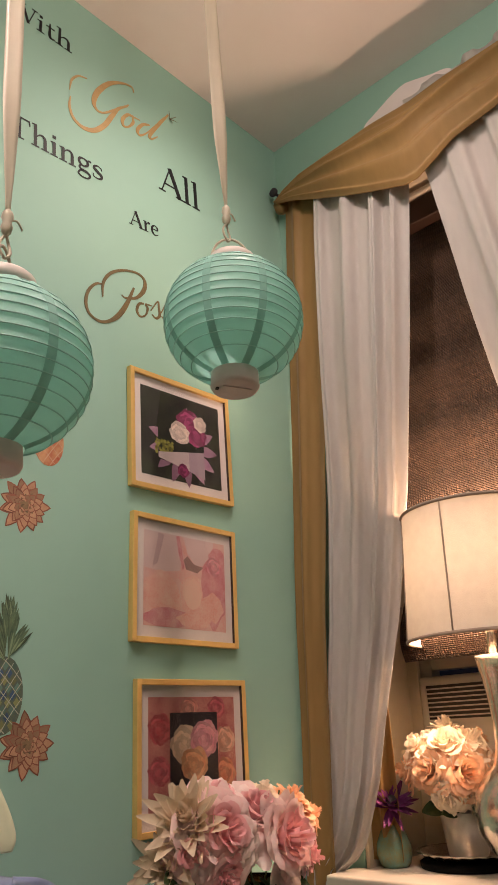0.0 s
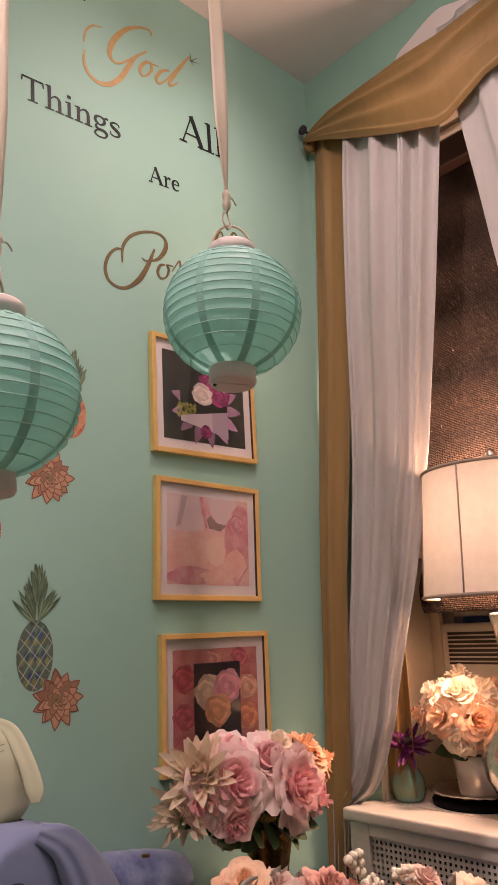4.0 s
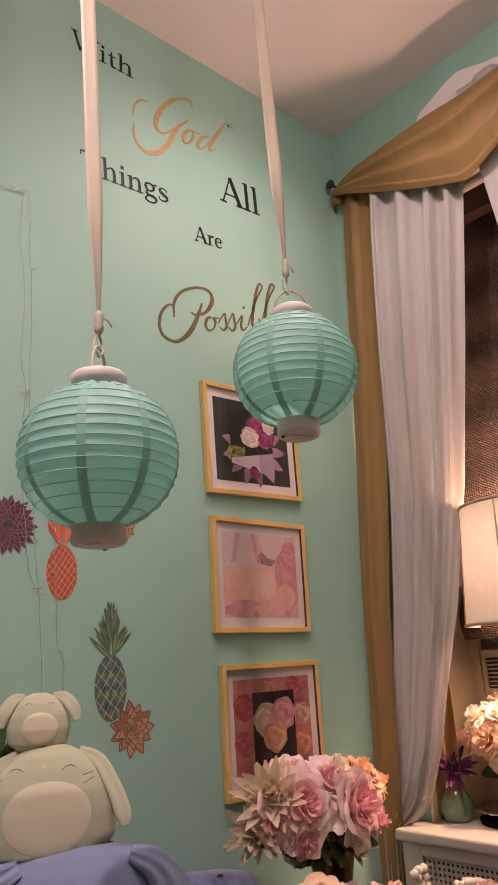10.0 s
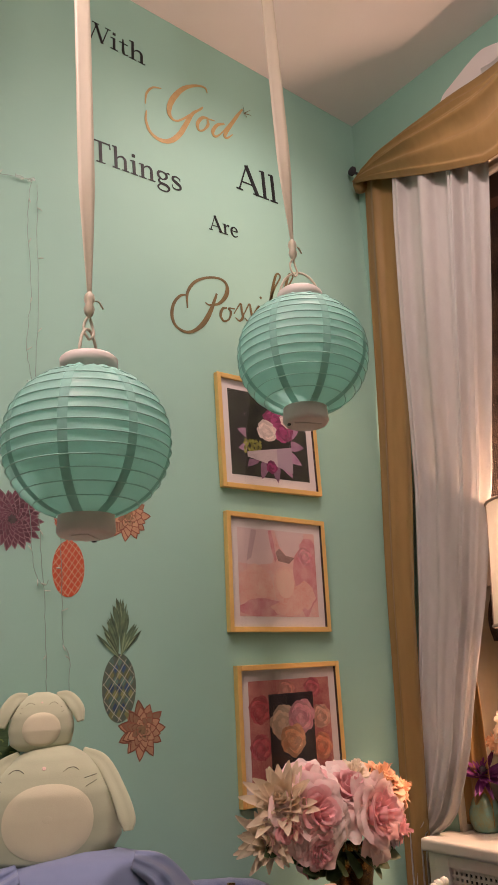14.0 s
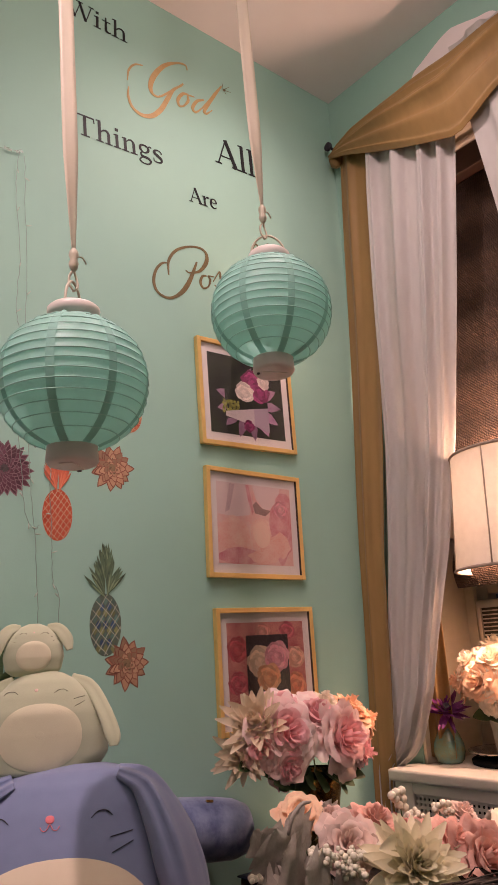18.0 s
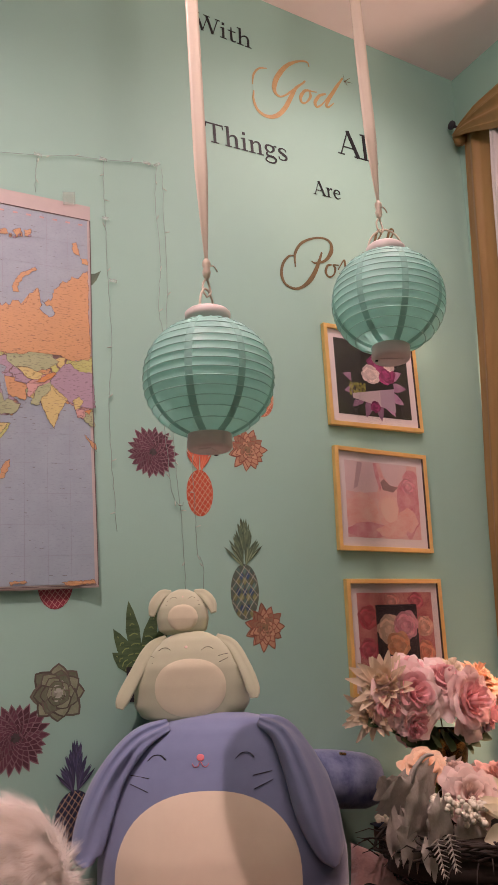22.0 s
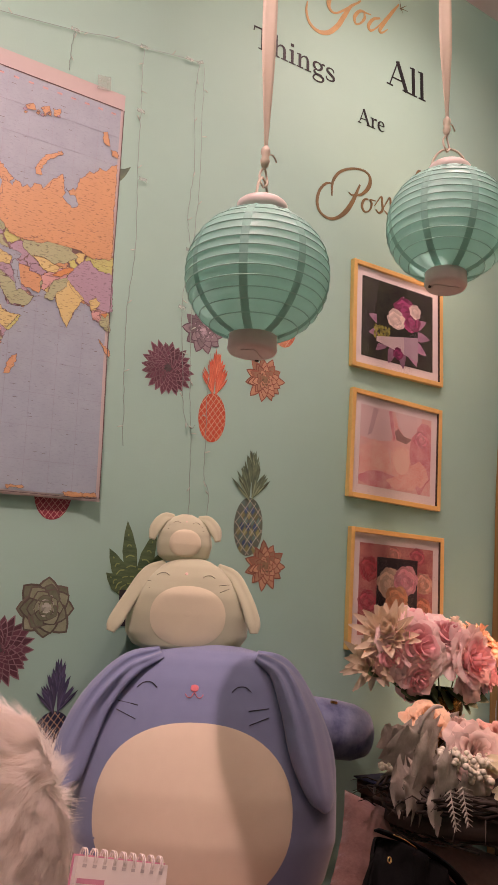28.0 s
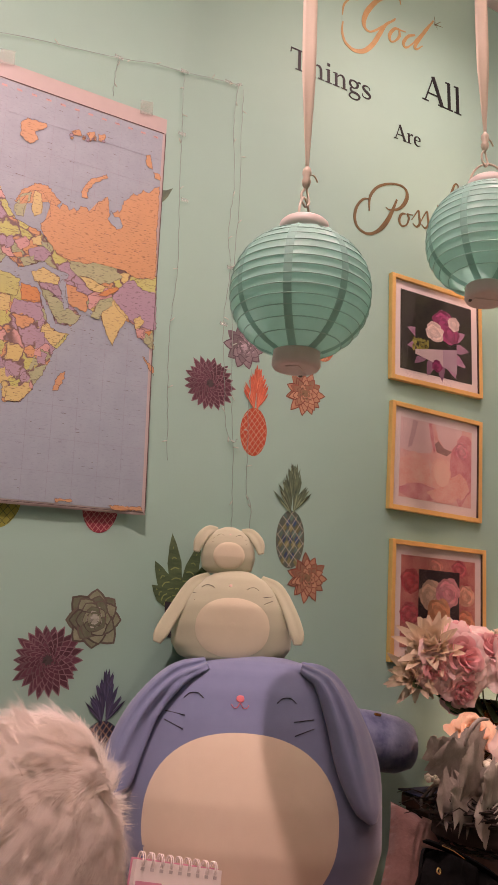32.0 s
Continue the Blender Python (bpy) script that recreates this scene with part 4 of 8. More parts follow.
def word(text, x, z, wide, cap, turn, label):
    """A word of raised vinyl letters that starts at x, z and runs wide metres along the wall."""
    t = thing("wall_lettering", (x, WALL_Y - 0.0005, z), label, "wall lettering", "wall words", turn=(0, -turn, 0))
    kx = wide / (sum(SERIF[c][0] for c in text) * cap)
    pen = 0.0
    for c in text:
        bm = bmesh.new()
        for n, (pts, w, curved) in enumerate(SERIF[c][1]):
            stroke([((pen + px * kx) * cap, pz * cap) for px, pz in pts], [v * cap for v in w] if hasattr(w, "__len__") else w * cap, -0.00005 * n, 0.001, bm, smooth=bool(curved))
        part("letter", bm, M["black_letter"], t, "", False)
        pen += SERIF[c][0] * kx
    return t


word("With", 0.803, 2.826, 0.205, 0.062, 0.5, "black serif vinyl word With on the green wall")
word("Things", 0.832, 2.428, 0.298, 0.068, 3.0, "black serif vinyl word Things on the green wall")
word("All", 1.338, 2.540, 0.170, 0.098, 3.0, "black serif vinyl word All on the green wall")
word("Are", 1.224, 2.354, 0.108, 0.052, 4.0, "black serif vinyl word Are on the green wall")


def script(strokes, x, z, mat, label):
    t = thing("wall_lettering", (x, WALL_Y - 0.0005, z), label, "wall lettering", "wall words")
    for n, letter in enumerate(strokes):
        bm = bmesh.new()
        for k, (pts, w) in enumerate(letter):
            stroke([(a - x, b - z) for a, b in pts], w, -0.00006 * (n + k), 0.001, bm)
        part("letter", bm, mat, t, "", False)
    return t


god = script([
    [([(1.060, 2.774), (1.030, 2.762), (1.009, 2.731), (1.004, 2.692)], [0.003, 0.006, 0.007, 0.003]),
     ([(1.008, 2.670), (1.006, 2.636), (1.020, 2.602), (1.052, 2.589), (1.090, 2.603), (1.124, 2.643), (1.151, 2.697), (1.174, 2.741), (1.209, 2.775)], [0.004, 0.008, 0.010, 0.012, 0.015, 0.016, 0.015, 0.010, 0.004]),
     ([(1.231, 2.845), (1.222, 2.861), (1.186, 2.850), (1.139, 2.814), (1.100, 2.756), (1.086, 2.710), (1.094, 2.686), (1.118, 2.687), (1.164, 2.730), (1.212, 2.782)], [0.004, 0.006, 0.008, 0.014, 0.018, 0.016, 0.010, 0.006, 0.008, 0.005])],
    [([(1.232, 2.750), (1.209, 2.742), (1.190, 2.712), (1.194, 2.690), (1.212, 2.698), (1.230, 2.726), (1.230, 2.746), (1.256, 2.753)], [0.006, 0.010, 0.012, 0.008, 0.006, 0.010, 0.006, 0.003])],
    [([(1.294, 2.760), (1.266, 2.742), (1.247, 2.709), (1.256, 2.695), (1.279, 2.716), (1.308, 2.758), (1.370, 2.853)], [0.006, 0.010, 0.012, 0.008, 0.005, 0.005, 0.004]),
     ([(1.372, 2.853), (1.338, 2.799), (1.296, 2.722), (1.303, 2.711), (1.327, 2.735)], [0.005, 0.012, 0.012, 0.007, 0.003])],
], 1.0, 2.69, M["gold_letter"], "gold script vinyl word God on the green wall")
for q, (dx, dz) in enumerate(((0.020, 0.016), (-0.012, 0.020), (0.026, -0.004), (0.004, -0.022))):
    part("peeled_tip", sheet(lambda u, v, dx=dx, dz=dz: (0.378 + dx * v - 0.0035 * (u - 0.5) * (1 - 0.8 * v) * dz * 40, -0.001 - 0.016 * v * (1 - 0.4 * v), 0.150 + dz * v + 0.0035 * (u - 0.5) * (1 - 0.8 * v) * dx * 40), 2, 6, 0.0004), M["bronze_letter"], god, "curled loose vinyl end", False)
script([
    [([(1.137, 2.114), (1.113, 2.105), (1.091, 2.075), (1.084, 2.037), (1.097, 2.008), (1.129, 1.999), (1.160, 2.012), (1.191, 2.043), (1.217, 2.089), (1.240, 2.148)], [0.003, 0.007, 0.009, 0.010, 0.008, 0.008, 0.010, 0.015, 0.013, 0.006]),
     ([(1.136, 2.074), (1.137, 2.120), (1.162, 2.161), (1.206, 2.189), (1.252, 2.200), (1.277, 2.188), (1.276, 2.157), (1.250, 2.121), (1.213, 2.104), (1.198, 2.108)], [0.004, 0.009, 0.009, 0.007, 0.007, 0.010, 0.014, 0.009, 0.005, 0.003])],
    [([(1.275, 2.112), (1.259, 2.105), (1.251, 2.082), (1.262, 2.067), (1.281, 2.078), (1.289, 2.102), (1.282, 2.113), (1.304, 2.117)], [0.005, 0.008, 0.009, 0.006, 0.005, 0.008, 0.005, 0.003])],
    [([(1.300, 2.100), (1.326, 2.140), (1.330, 2.120), (1.333, 2.098), (1.320, 2.083), (1.305, 2.090)], [0.003, 0.005, 0.008, 0.009, 0.006, 0.003])],
    [([(1.336, 2.105), (1.360, 2.148), (1.365, 2.128), (1.368, 2.106), (1.355, 2.090), (1.340, 2.098)], [0.003, 0.005, 0.008, 0.009, 0.006, 0.003])],
    [([(1.372, 2.115), (1.398, 2.152), (1.392, 2.118), (1.400, 2.104), (1.418, 2.120)], [0.003, 0.006, 0.009, 0.007, 0.003]), ([(1.405, 2.180), (1.409, 2.186)], [0.008, 0.006])],
    [([(1.420, 2.125), (1.462, 2.225), (1.492, 2.279), (1.476, 2.283), (1.455, 2.220), (1.440, 2.140), (1.455, 2.120), (1.474, 2.140), (1.468, 2.165)], [0.003, 0.006, 0.005, 0.007, 0.011, 0.011, 0.007, 0.008, 0.004])],
    [([(1.478, 2.150), (1.518, 2.245), (1.547, 2.297), (1.531, 2.300), (1.510, 2.240), (1.496, 2.155), (1.508, 2.140), (1.528, 2.156)], [0.003, 0.006, 0.005, 0.007, 0.011, 0.011, 0.007, 0.003])],
    [([(1.528, 2.165), (1.556, 2.190), (1.552, 2.206), (1.534, 2.186), (1.536, 2.160), (1.556, 2.156), (1.585, 2.180)], [0.003, 0.005, 0.006, 0.010, 0.008, 0.006, 0.002])],
], 1.08, 2.06, M["bronze_letter"], "dark gold script vinyl word Possible on the green wall")


# ---- stickers on the green wall ----
def tones(name, c1, c2, rand=0.3):
    return material(name, c1, c2, 60, 0.6, rand=rand)


def succulent(x, z, r, petals, rings, width, mats, label, seed):
    """A flat printed rosette, its petals one over another."""
    rnd = random.Random(seed)
    t = thing("wall_sticker", (x, WALL_Y - 0.0006, z), label, "wall sticker", "plant stickers")
    for k in range(rings):
        f = 1 - k / rings
        bm = bmesh.new()
        for j in range(petals - k):
            a = 2 * math.pi * (j + 0.5 * (k % 2) + 0.13 * rnd.random()) / (petals - k)
            c, s, L, w = 0.06 * r * math.cos(a), 0.06 * r * math.sin(a), r * f * (0.88 + 0.16 * rnd.random()), r * width * (0.55 + 0.45 * f)
            y = -0.0004 * k - 0.000016 * j
            flat(spear(c, s, a, L, w), y, 0, bm, 0)
            flat(spear(c, s, a, L * 0.93, w * 0.83), y - 0.000005, 0, bm, 1)
            flat(spear(c, s, a + 0.05, L * 0.62, w * 0.5), y - 0.00001, 0, bm, 2)
        part("petal_ring", bm, [mats[0], mats[1], mats[2]], t, "", False)
    bm = bmesh.new()
    for q in range(7):
        a = q * 0.9
        flat(spear(0, 0, a, r * 0.16, r * 0.10), -0.0004 * rings - 0.00002 * q, 0, bm)
    part("petal_heart", bm, mats[2], t, "", False)
    return t


PURPLE = [tones("mauve_edge_print", (0.20, 0.11, 0.125), (0.15, 0.09, 0.10)), tones("plum_print", (0.075, 0.018, 0.034), (0.11, 0.035, 0.05)), tones("dark_plum_print", (0.035, 0.022, 0.03), (0.055, 0.05, 0.045))]
CORAL = [tones("coral_edge_print", (0.25, 0.085, 0.05), (0.20, 0.07, 0.045)), tones("tan_print", (0.42, 0.26, 0.155), (0.33, 0.16, 0.10)), tones("olive_tan_print", (0.14, 0.10, 0.055), (0.24, 0.15, 0.08))]
GREYGREEN = [tones("dark_rim_print", (0.075, 0.085, 0.06), (0.12, 0.085, 0.07)), tones("sage_print", (0.22, 0.25, 0.17), (0.13, 0.16, 0.09)), tones("pale_sage_print", (0.36, 0.37, 0.33), (0.25, 0.27, 0.21))]
LILAC = [tones("lilac_edge_print", (0.13, 0.09, 0.105), (0.10, 0.075, 0.09)), tones("lilac_print", (0.22, 0.19, 0.19), (0.15, 0.12, 0.135)), tones("lilac_pale_print", (0.40, 0.34, 0.36), (0.3, 0.24, 0.27))]
succulent(0.662, 1.438, 0.070, 22, 6, 0.30, PURPLE, "deep purple printed succulent sticker", 1)
succulent(0.945, 1.470, 0.062, 11, 5, 0.42, CORAL, "orange and tan printed succulent sticker", 2)
succulent(0.984, 0.985, 0.062, 11, 5, 0.42, CORAL, "coral printed succulent sticker", 3)
succulent(0.432, 0.851, 0.066, 8, 5, 0.78, GREYGREEN, "grey-green printed succulent sticker", 4)
succulent(0.340, 0.762, 0.074, 22, 6, 0.30, PURPLE, "maroon printed succulent sticker", 5)
succulent(0.752, 1.555, 0.058, 10, 4, 0.55, LILAC, "lilac printed succulent sticker half behind a lantern", 6)


def pineapple(x, z, a, b, crown, fruit, lines, leaves, label, seed, lattice=7, scales=(), light=None):
    """A printed pineapple: an oval with crossing lines and a pointed crown. z: the oval's middle."""
    light = light or LEAF_LIGHT
    rnd = random.Random(seed)
    t = thing("wall_sticker", (x, WALL_Y - 0.0006, z), label, "wall sticker", "plant stickers")
    part("fruit", flat(ellipse(0, 0, a, b)), fruit, t, "", False)
    bm = bmesh.new()
    for s in (-1, 1):
        for k in range(-lattice, lattice + 1):
            c = k * 2.2 * b / lattice
            pts = []
            for q in np.linspace(-1, 1, 60):
                px, pz = q * a, c + s * q * a * 1.25 + 0.12 * b * math.sin(q * 2)
                if (px / a) ** 2 + (pz / b) ** 2 < 0.96:
                    pts.append((px, pz))
            if len(pts) > 3:
                stroke([pts[0], pts[len(pts) // 2], pts[-1]], 0.0016, -0.0003, 0.0001, bm, 4)
    part("lattice", bm, lines, t, "", False)
    for n, m in enumerate(scales):
        bm = bmesh.new()
        for i in range(-4, 5):
            for k in range(-7, 8):
                px, pz = (i + 0.5 * (k % 2)) * a * 0.46, k * b * 0.19
                if (px / a) ** 2 + (pz / b) ** 2 < 0.80 and (i * 3 + k * 5) % len(scales) == n:
                    flat([(px - a * 0.17, pz), (px, pz - b * 0.145), (px + a * 0.17, pz), (px, pz + b * 0.145)], -0.0002, 0, bm)
        tagged(part("scale_print", bm, m, t, "small printed scales", False), kind="stuff")
    bm = bmesh.new()
    for k in range(60):
        h = k / 59
        side = 1 if k % 2 else -1
        ang = math.pi / 2 - side * (0.86 - 0.74 * h) * rnd.uniform(0.15, 1.0)
        flat(spear(side * 0.10 * a * (1 - h), b * 0.90 + crown * 0.52 * h, ang, crown * (0.50 - 0.06 * h) * rnd.uniform(0.85, 1.1), crown * 0.062), -0.0004 - 0.00002 * (59 - k), 0, bm, 0)
        flat(spear(side * 0.10 * a * (1 - h), b * 0.90 + crown * 0.52 * h, ang + 0.03, crown * 0.40 * rnd.uniform(0.85, 1.05), crown * 0.030), -0.0004 - 0.00002 * (59 - k) - 0.00001, 0, bm, 1)
    part("crown", bm, [leaves, light], t, "", False)
    return t


RED = tones("red_print", (0.42, 0.055, 0.02), (0.50, 0.085, 0.03), 0.1)
LINE = tones("pale_line_print", (0.62, 0.42, 0.28), None, 0.1)
LEAF_P = tones("leaf_print", (0.035, 0.08, 0.055), (0.11, 0.17, 0.09), 0.4)
LEAF_LIGHT = tones("leaf_light_print", (0.12, 0.20, 0.12), (0.20, 0.27, 0.15), 0.4)
BLUE_P = material("blue_patterned_print", (0.04, 0.085, 0.105), (0.13, 0.16, 0.085), 90, 0.6, fine=0.6)
pineapple(0.797, 1.338, 0.039, 0.063, 0.125, RED, LINE, tones("red_leaf_print", (0.46, 0.07, 0.03), (0.58, 0.16, 0.08), 0.25), "red printed pineapple sticker", 1, light=tones("coral_leaf_print", (0.62, 0.22, 0.12), (0.52, 0.12, 0.06), 0.2))
pineapple(0.926, 1.078, 0.043, 0.074, 0.140, BLUE_P, tones("cream_line_print", (0.44, 0.46, 0.36), None, 0.1), LEAF_P, "blue-patterned pineapple sticker with green crown", 2, 5, (tones("blue_scale_print", (0.035, 0.085, 0.17), None, 0.4), tones("olive_scale_print", (0.20, 0.22, 0.09), None, 0.4), tones("teal_scale_print", (0.09, 0.19, 0.155), None, 0.4)))
pineapple(0.998, 1.630, 0.040, 0.058, 0.120, material("orange_swirl_print", (0.36, 0.05, 0.02), (0.58, 0.33, 0.17), 38, 0.6, fine=0.0), LINE, LEAF_P, "orange swirled pineapple sticker behind a lantern", 3, 4)
pineapple(0.478, 0.580, 0.045, 0.060, 0.115, material("navy_print", (0.02, 0.025, 0.06), None, 60, 0.6), LINE, tones("navy_leaf_print", (0.02, 0.03, 0.07), (0.07, 0.06, 0.12), 0.4), "dark blue pineapple sticker behind the pillow", 4, light=tones("slate_leaf_print", (0.09, 0.085, 0.15), None, 0.3))
pineapple(0.418, 1.098, 0.042, 0.060, 0.090, material("crimson_print", (0.22, 0.02, 0.04), (0.30, 0.04, 0.06), 60, 0.6), tones("pink_line_print", (0.55, 0.26, 0.24), None, 0.1), LEAF_P, "crimson pineapple sticker half behind the map", 5, 8)
pineapple(0.192, 1.098, 0.052, 0.075, 0.090, material("lime_print", (0.20, 0.22, 0.02), (0.28, 0.30, 0.05), 60, 0.6), tones("olive_line_print", (0.09, 0.12, 0.02), None, 0.1), LEAF_P, "lime-green pineapple sticker half behind the map", 6, 8)
aloe = thing("wall_sticker", (0.63, WALL_Y - 0.0006, 0.88), "banded green potted aloe sticker behind the plush rabbits", "wall sticker", "plant stickers")
ALOE = material("aloe_print", (0.02, 0.06, 0.03), (0.10, 0.17, 0.07), 30, 0.6, stretch=(0.3, 1, 3))
ALOE_BAND = tones("aloe_band_print", (0.22, 0.30, 0.10), None, 0.2)
for k, (a, ln) in enumerate(((100, 0.18), (75, 0.17), (122, 0.13), (142, 0.09), (58, 0.15), (40, 0.10))):
    part("leaf", flat(spear(0.0, 0.0, radians(a), ln, 0.036), -0.0002 * k), ALOE, aloe, "", False)
    bm = bmesh.new()
    for q in range(1, 7):
        f = q / 7.5
        w = 0.013 * math.sin(math.pi * min(1, f * 1.15 + 0.08))
        c, s = math.cos(radians(a)), math.sin(radians(a))
        stroke([(c * ln * f - s * w, s * ln * f + c * w), (c * ln * f + 0.004 * c, s * ln * f + 0.004 * s), (c * ln * f + s * w, s * ln * f - c * w)], 0.0028, -0.0002 * k - 0.0001, 0.00005, bm, 3)
    part("leaf_band", bm, ALOE_BAND, aloe, "pale green bands", False)
part("pot", flat([(-0.035, 0.02), (0.035, 0.02), (0.03, -0.06), (-0.03, -0.06)], -0.0013), M["stitch_dark"], aloe, "black checked pot", False)
for k in range(4):
    part("pot_check", flat([(-0.03 + 0.017 * k, -0.002), (-0.022 + 0.017 * k, -0.002), (-0.022 + 0.017 * k, -0.012), (-0.03 + 0.017 * k, -0.012)], -0.0016), M["page"], aloe, "", False)

t = thing("wall_sticker", (0.47, WALL_Y - 0.0006, 1.885), "dark green printed leaf sticker peeking out behind the map", "wall sticker", "plant stickers")
part("leaf", flat([(-0.03, -0.03), (0.020, -0.006), (0.031, 0.010), (0.043, 0.040), (0.026, 0.028), (-0.03, 0.012)]), LEAF_P, t, "", False)

# ---- world map ----
MW, MH = 1.36, 1.018
world_map = thing("world_map", (0.477, WALL_Y - 0.003, 2.105), "laminated paper world map hung on the green wall with tape", "map", turn=(0, -2.2, 0))


def map_y(u, v):
    d = -v / MH
    return -0.002 - 0.016 * max(0, d - 0.35) ** 1.6 - 0.0035 * math.sin(d * 9 + u * 3) * d - 0.012 * max(0, 1 + u / 0.05) ** 2 * d ** 3


def on_map(points, lift):
    return [Vector((u, map_y(u, v) - lift, v)) for u, v in points]


def printed(name, c1, c2, ink=0.45, patches=()):
    """A printed tint with fine lettering-like strokes, or a patchwork of small tinted lands with dark borders."""
    m = material(name, c1, c2, 22, 0.42)
    n, l = m.node_tree.nodes, m.node_tree.links
    p = n["Principled BSDF"]
    colour = p.inputs["Base Color"].links[0].from_socket
    tc = n.new("ShaderNodeTexCoord")

    def blend(fac, a, b):
        mix = n.new("ShaderNodeMix")
        mix.data_type = "RGBA"
        l.new(fac, mix.inputs[0]), l.new(a, mix.inputs[6])
        mix.inputs[7].default_value = (*b, 1)
        return mix.outputs[2]

    def below(value, low, high):
        r = n.new("ShaderNodeMapRange")
        r.inputs[1].default_value, r.inputs[2].default_value, r.inputs[3].default_value, r.inputs[4].default_value = low, high, 1, 0
        l.new(value, r.inputs[0])
        return r.outputs[0]

    if patches:
        warp, add = n.new("ShaderNodeTexNoise"), n.new("ShaderNodeMixRGB")
        warp.inputs["Scale"].default_value, warp.inputs["Detail"].default_value = 55, 3
        add.blend_type, add.inputs[0].default_value = "ADD", 0.028
        l.new(tc.outputs["Object"], warp.inputs["Vector"])
        l.new(tc.outputs["Object"], add.inputs[1]), l.new(warp.outputs["Color"], add.inputs[2])
        cell, edge, ramp, flat_ = n.new("ShaderNodeTexVoronoi"), n.new("ShaderNodeTexVoronoi"), n.new("ShaderNodeValToRGB"), n.new("ShaderNodeMapping")
        flat_.inputs["Scale"].default_value = (1, 0, 1)
        edge.feature = "DISTANCE_TO_EDGE"
        l.new(add.outputs[0], flat_.inputs["Vector"])
        for v in (cell, edge):
            v.inputs["Scale"].default_value = 27
            l.new(flat_.outputs[0], v.inputs["Vector"])
        ramp.color_ramp.interpolation = "CONSTANT"
        while len(ramp.color_ramp.elements) < len(patches):
            ramp.color_ramp.elements.new(0.5)
        for k, c in enumerate(patches):
            ramp.color_ramp.elements[k].position, ramp.color_ramp.elements[k].color = k / len(patches), (*c, 1)
        sep = n.new("ShaderNodeSeparateColor")
        l.new(cell.outputs["Color"], sep.inputs[0]), l.new(sep.outputs[0], ramp.inputs[0])
        colour = blend(below(edge.outputs["Distance"], 0.02, 0.07), ramp.outputs[0], (0.16, 0.10, 0.09))
    strokes, scale = n.new("ShaderNodeTexNoise"), n.new("ShaderNodeMapping")
    scale.inputs["Scale"].default_value = (90, 1, 330)
    strokes.inputs["Scale"].default_value, strokes.inputs["Detail"].default_value = 1.0, 3
    l.new(tc.outputs["Object"], scale.inputs["Vector"]), l.new(scale.outputs[0], strokes.inputs["Vector"])
    k = n.new("ShaderNodeMath")
    k.operation, k.inputs[1].default_value = "MULTIPLY", ink
    l.new(below(strokes.outputs["Fac"], 0.36, 0.43), k.inputs[0])
    l.new(blend(k.outputs[0], colour, tuple(0.3 * v for v in c1)), p.inputs["Base Color"])
    return m


SEA = printed("map_sea_print", (0.285, 0.36, 0.41), (0.25, 0.32, 0.37), 0.15)
part("sheet", sheet(lambda u, v: (-MW * u, map_y(-MW * u, -MH * v) + 0.0006, -MH * v), 60, 44), material("map_margin_print", (0.46, 0.40, 0.365), (0.41, 0.355, 0.33), 4, 0.45), world_map, "pale pink paper margin")
part("sea", sheet(lambda u, v: (-0.009 - (MW - 0.017) * u, map_y(-0.009 - (MW - 0.017) * u, -0.045 - (MH - 0.055) * v) - 0.0006, -0.045 - (MH - 0.055) * v), 60, 44), SEA, world_map, "grey-blue printed sea")
ORANGE, GREEN, LIME, YELLOW, PLUM, PINK = (0.55, 0.30, 0.135), (0.31, 0.37, 0.20), (0.44, 0.47, 0.14), (0.55, 0.46, 0.17), (0.35, 0.26, 0.32), (0.53, 0.31, 0.28)
LAND = {"orange": printed("map_orange", ORANGE, (0.50, 0.28, 0.135), 0.6), "orange2": printed("map_deep_orange", (0.58, 0.25, 0.07), (0.53, 0.23, 0.08), 0.5),
        "green": printed("map_green", GREEN, (0.35, 0.39, 0.22), 0.6), "lime": printed("map_lime", LIME, (0.41, 0.44, 0.16), 0.5), "yellow": printed("map_yellow", YELLOW, (0.52, 0.44, 0.19), 0.7),
        "purple": printed("map_purple", PLUM, (0.33, 0.245, 0.30), 0.5), "pink": printed("map_pink", PINK, (0.50, 0.29, 0.26), 0.6), "sea": SEA,
        "base": printed("map_patchwork", ORANGE, PINK, 0.5, (ORANGE, GREEN, YELLOW, PLUM, PINK, LIME, ORANGE))}
INK = material("map_ink", (0.11, 0.075, 0.07), None, 30, 0.6)
rough = random.Random(5)


def country(tint, pts, rise=0.0004):
    """One printed land with a ragged coast, and its dark outline."""
    line = []
    for k, p in enumerate(pts):
        q = pts[(k + 1) % len(pts)]
        d = math.dist(p, q)
        n = max(2, int(d / 0.0042))
        for s in range(n):
            w = min(0.0021, 0.12 * d)
            line.append((p[0] + (q[0] - p[0]) * s / n + rough.uniform(-w, w), p[1] + (q[1] - p[1]) * s / n + rough.uniform(-w, w)))
    bm = bmesh.new()
    vs = [bm.verts.new(c) for c in on_map(line, 0.0012 + rise + 0.0002 * rough.random())]
    f = bm.faces.new(vs)
    bmesh.ops.triangulate(bm, faces=[f])
    bmesh.ops.recalc_face_normals(bm, faces=bm.faces)
    part("land", bm, LAND[tint], world_map, "", False)
    bm = bmesh.new()
    tube(on_map(line, 0.0013 + rise), 0.00045, 3, bm, True)
    part("coastline", bm, INK, world_map, "", False)


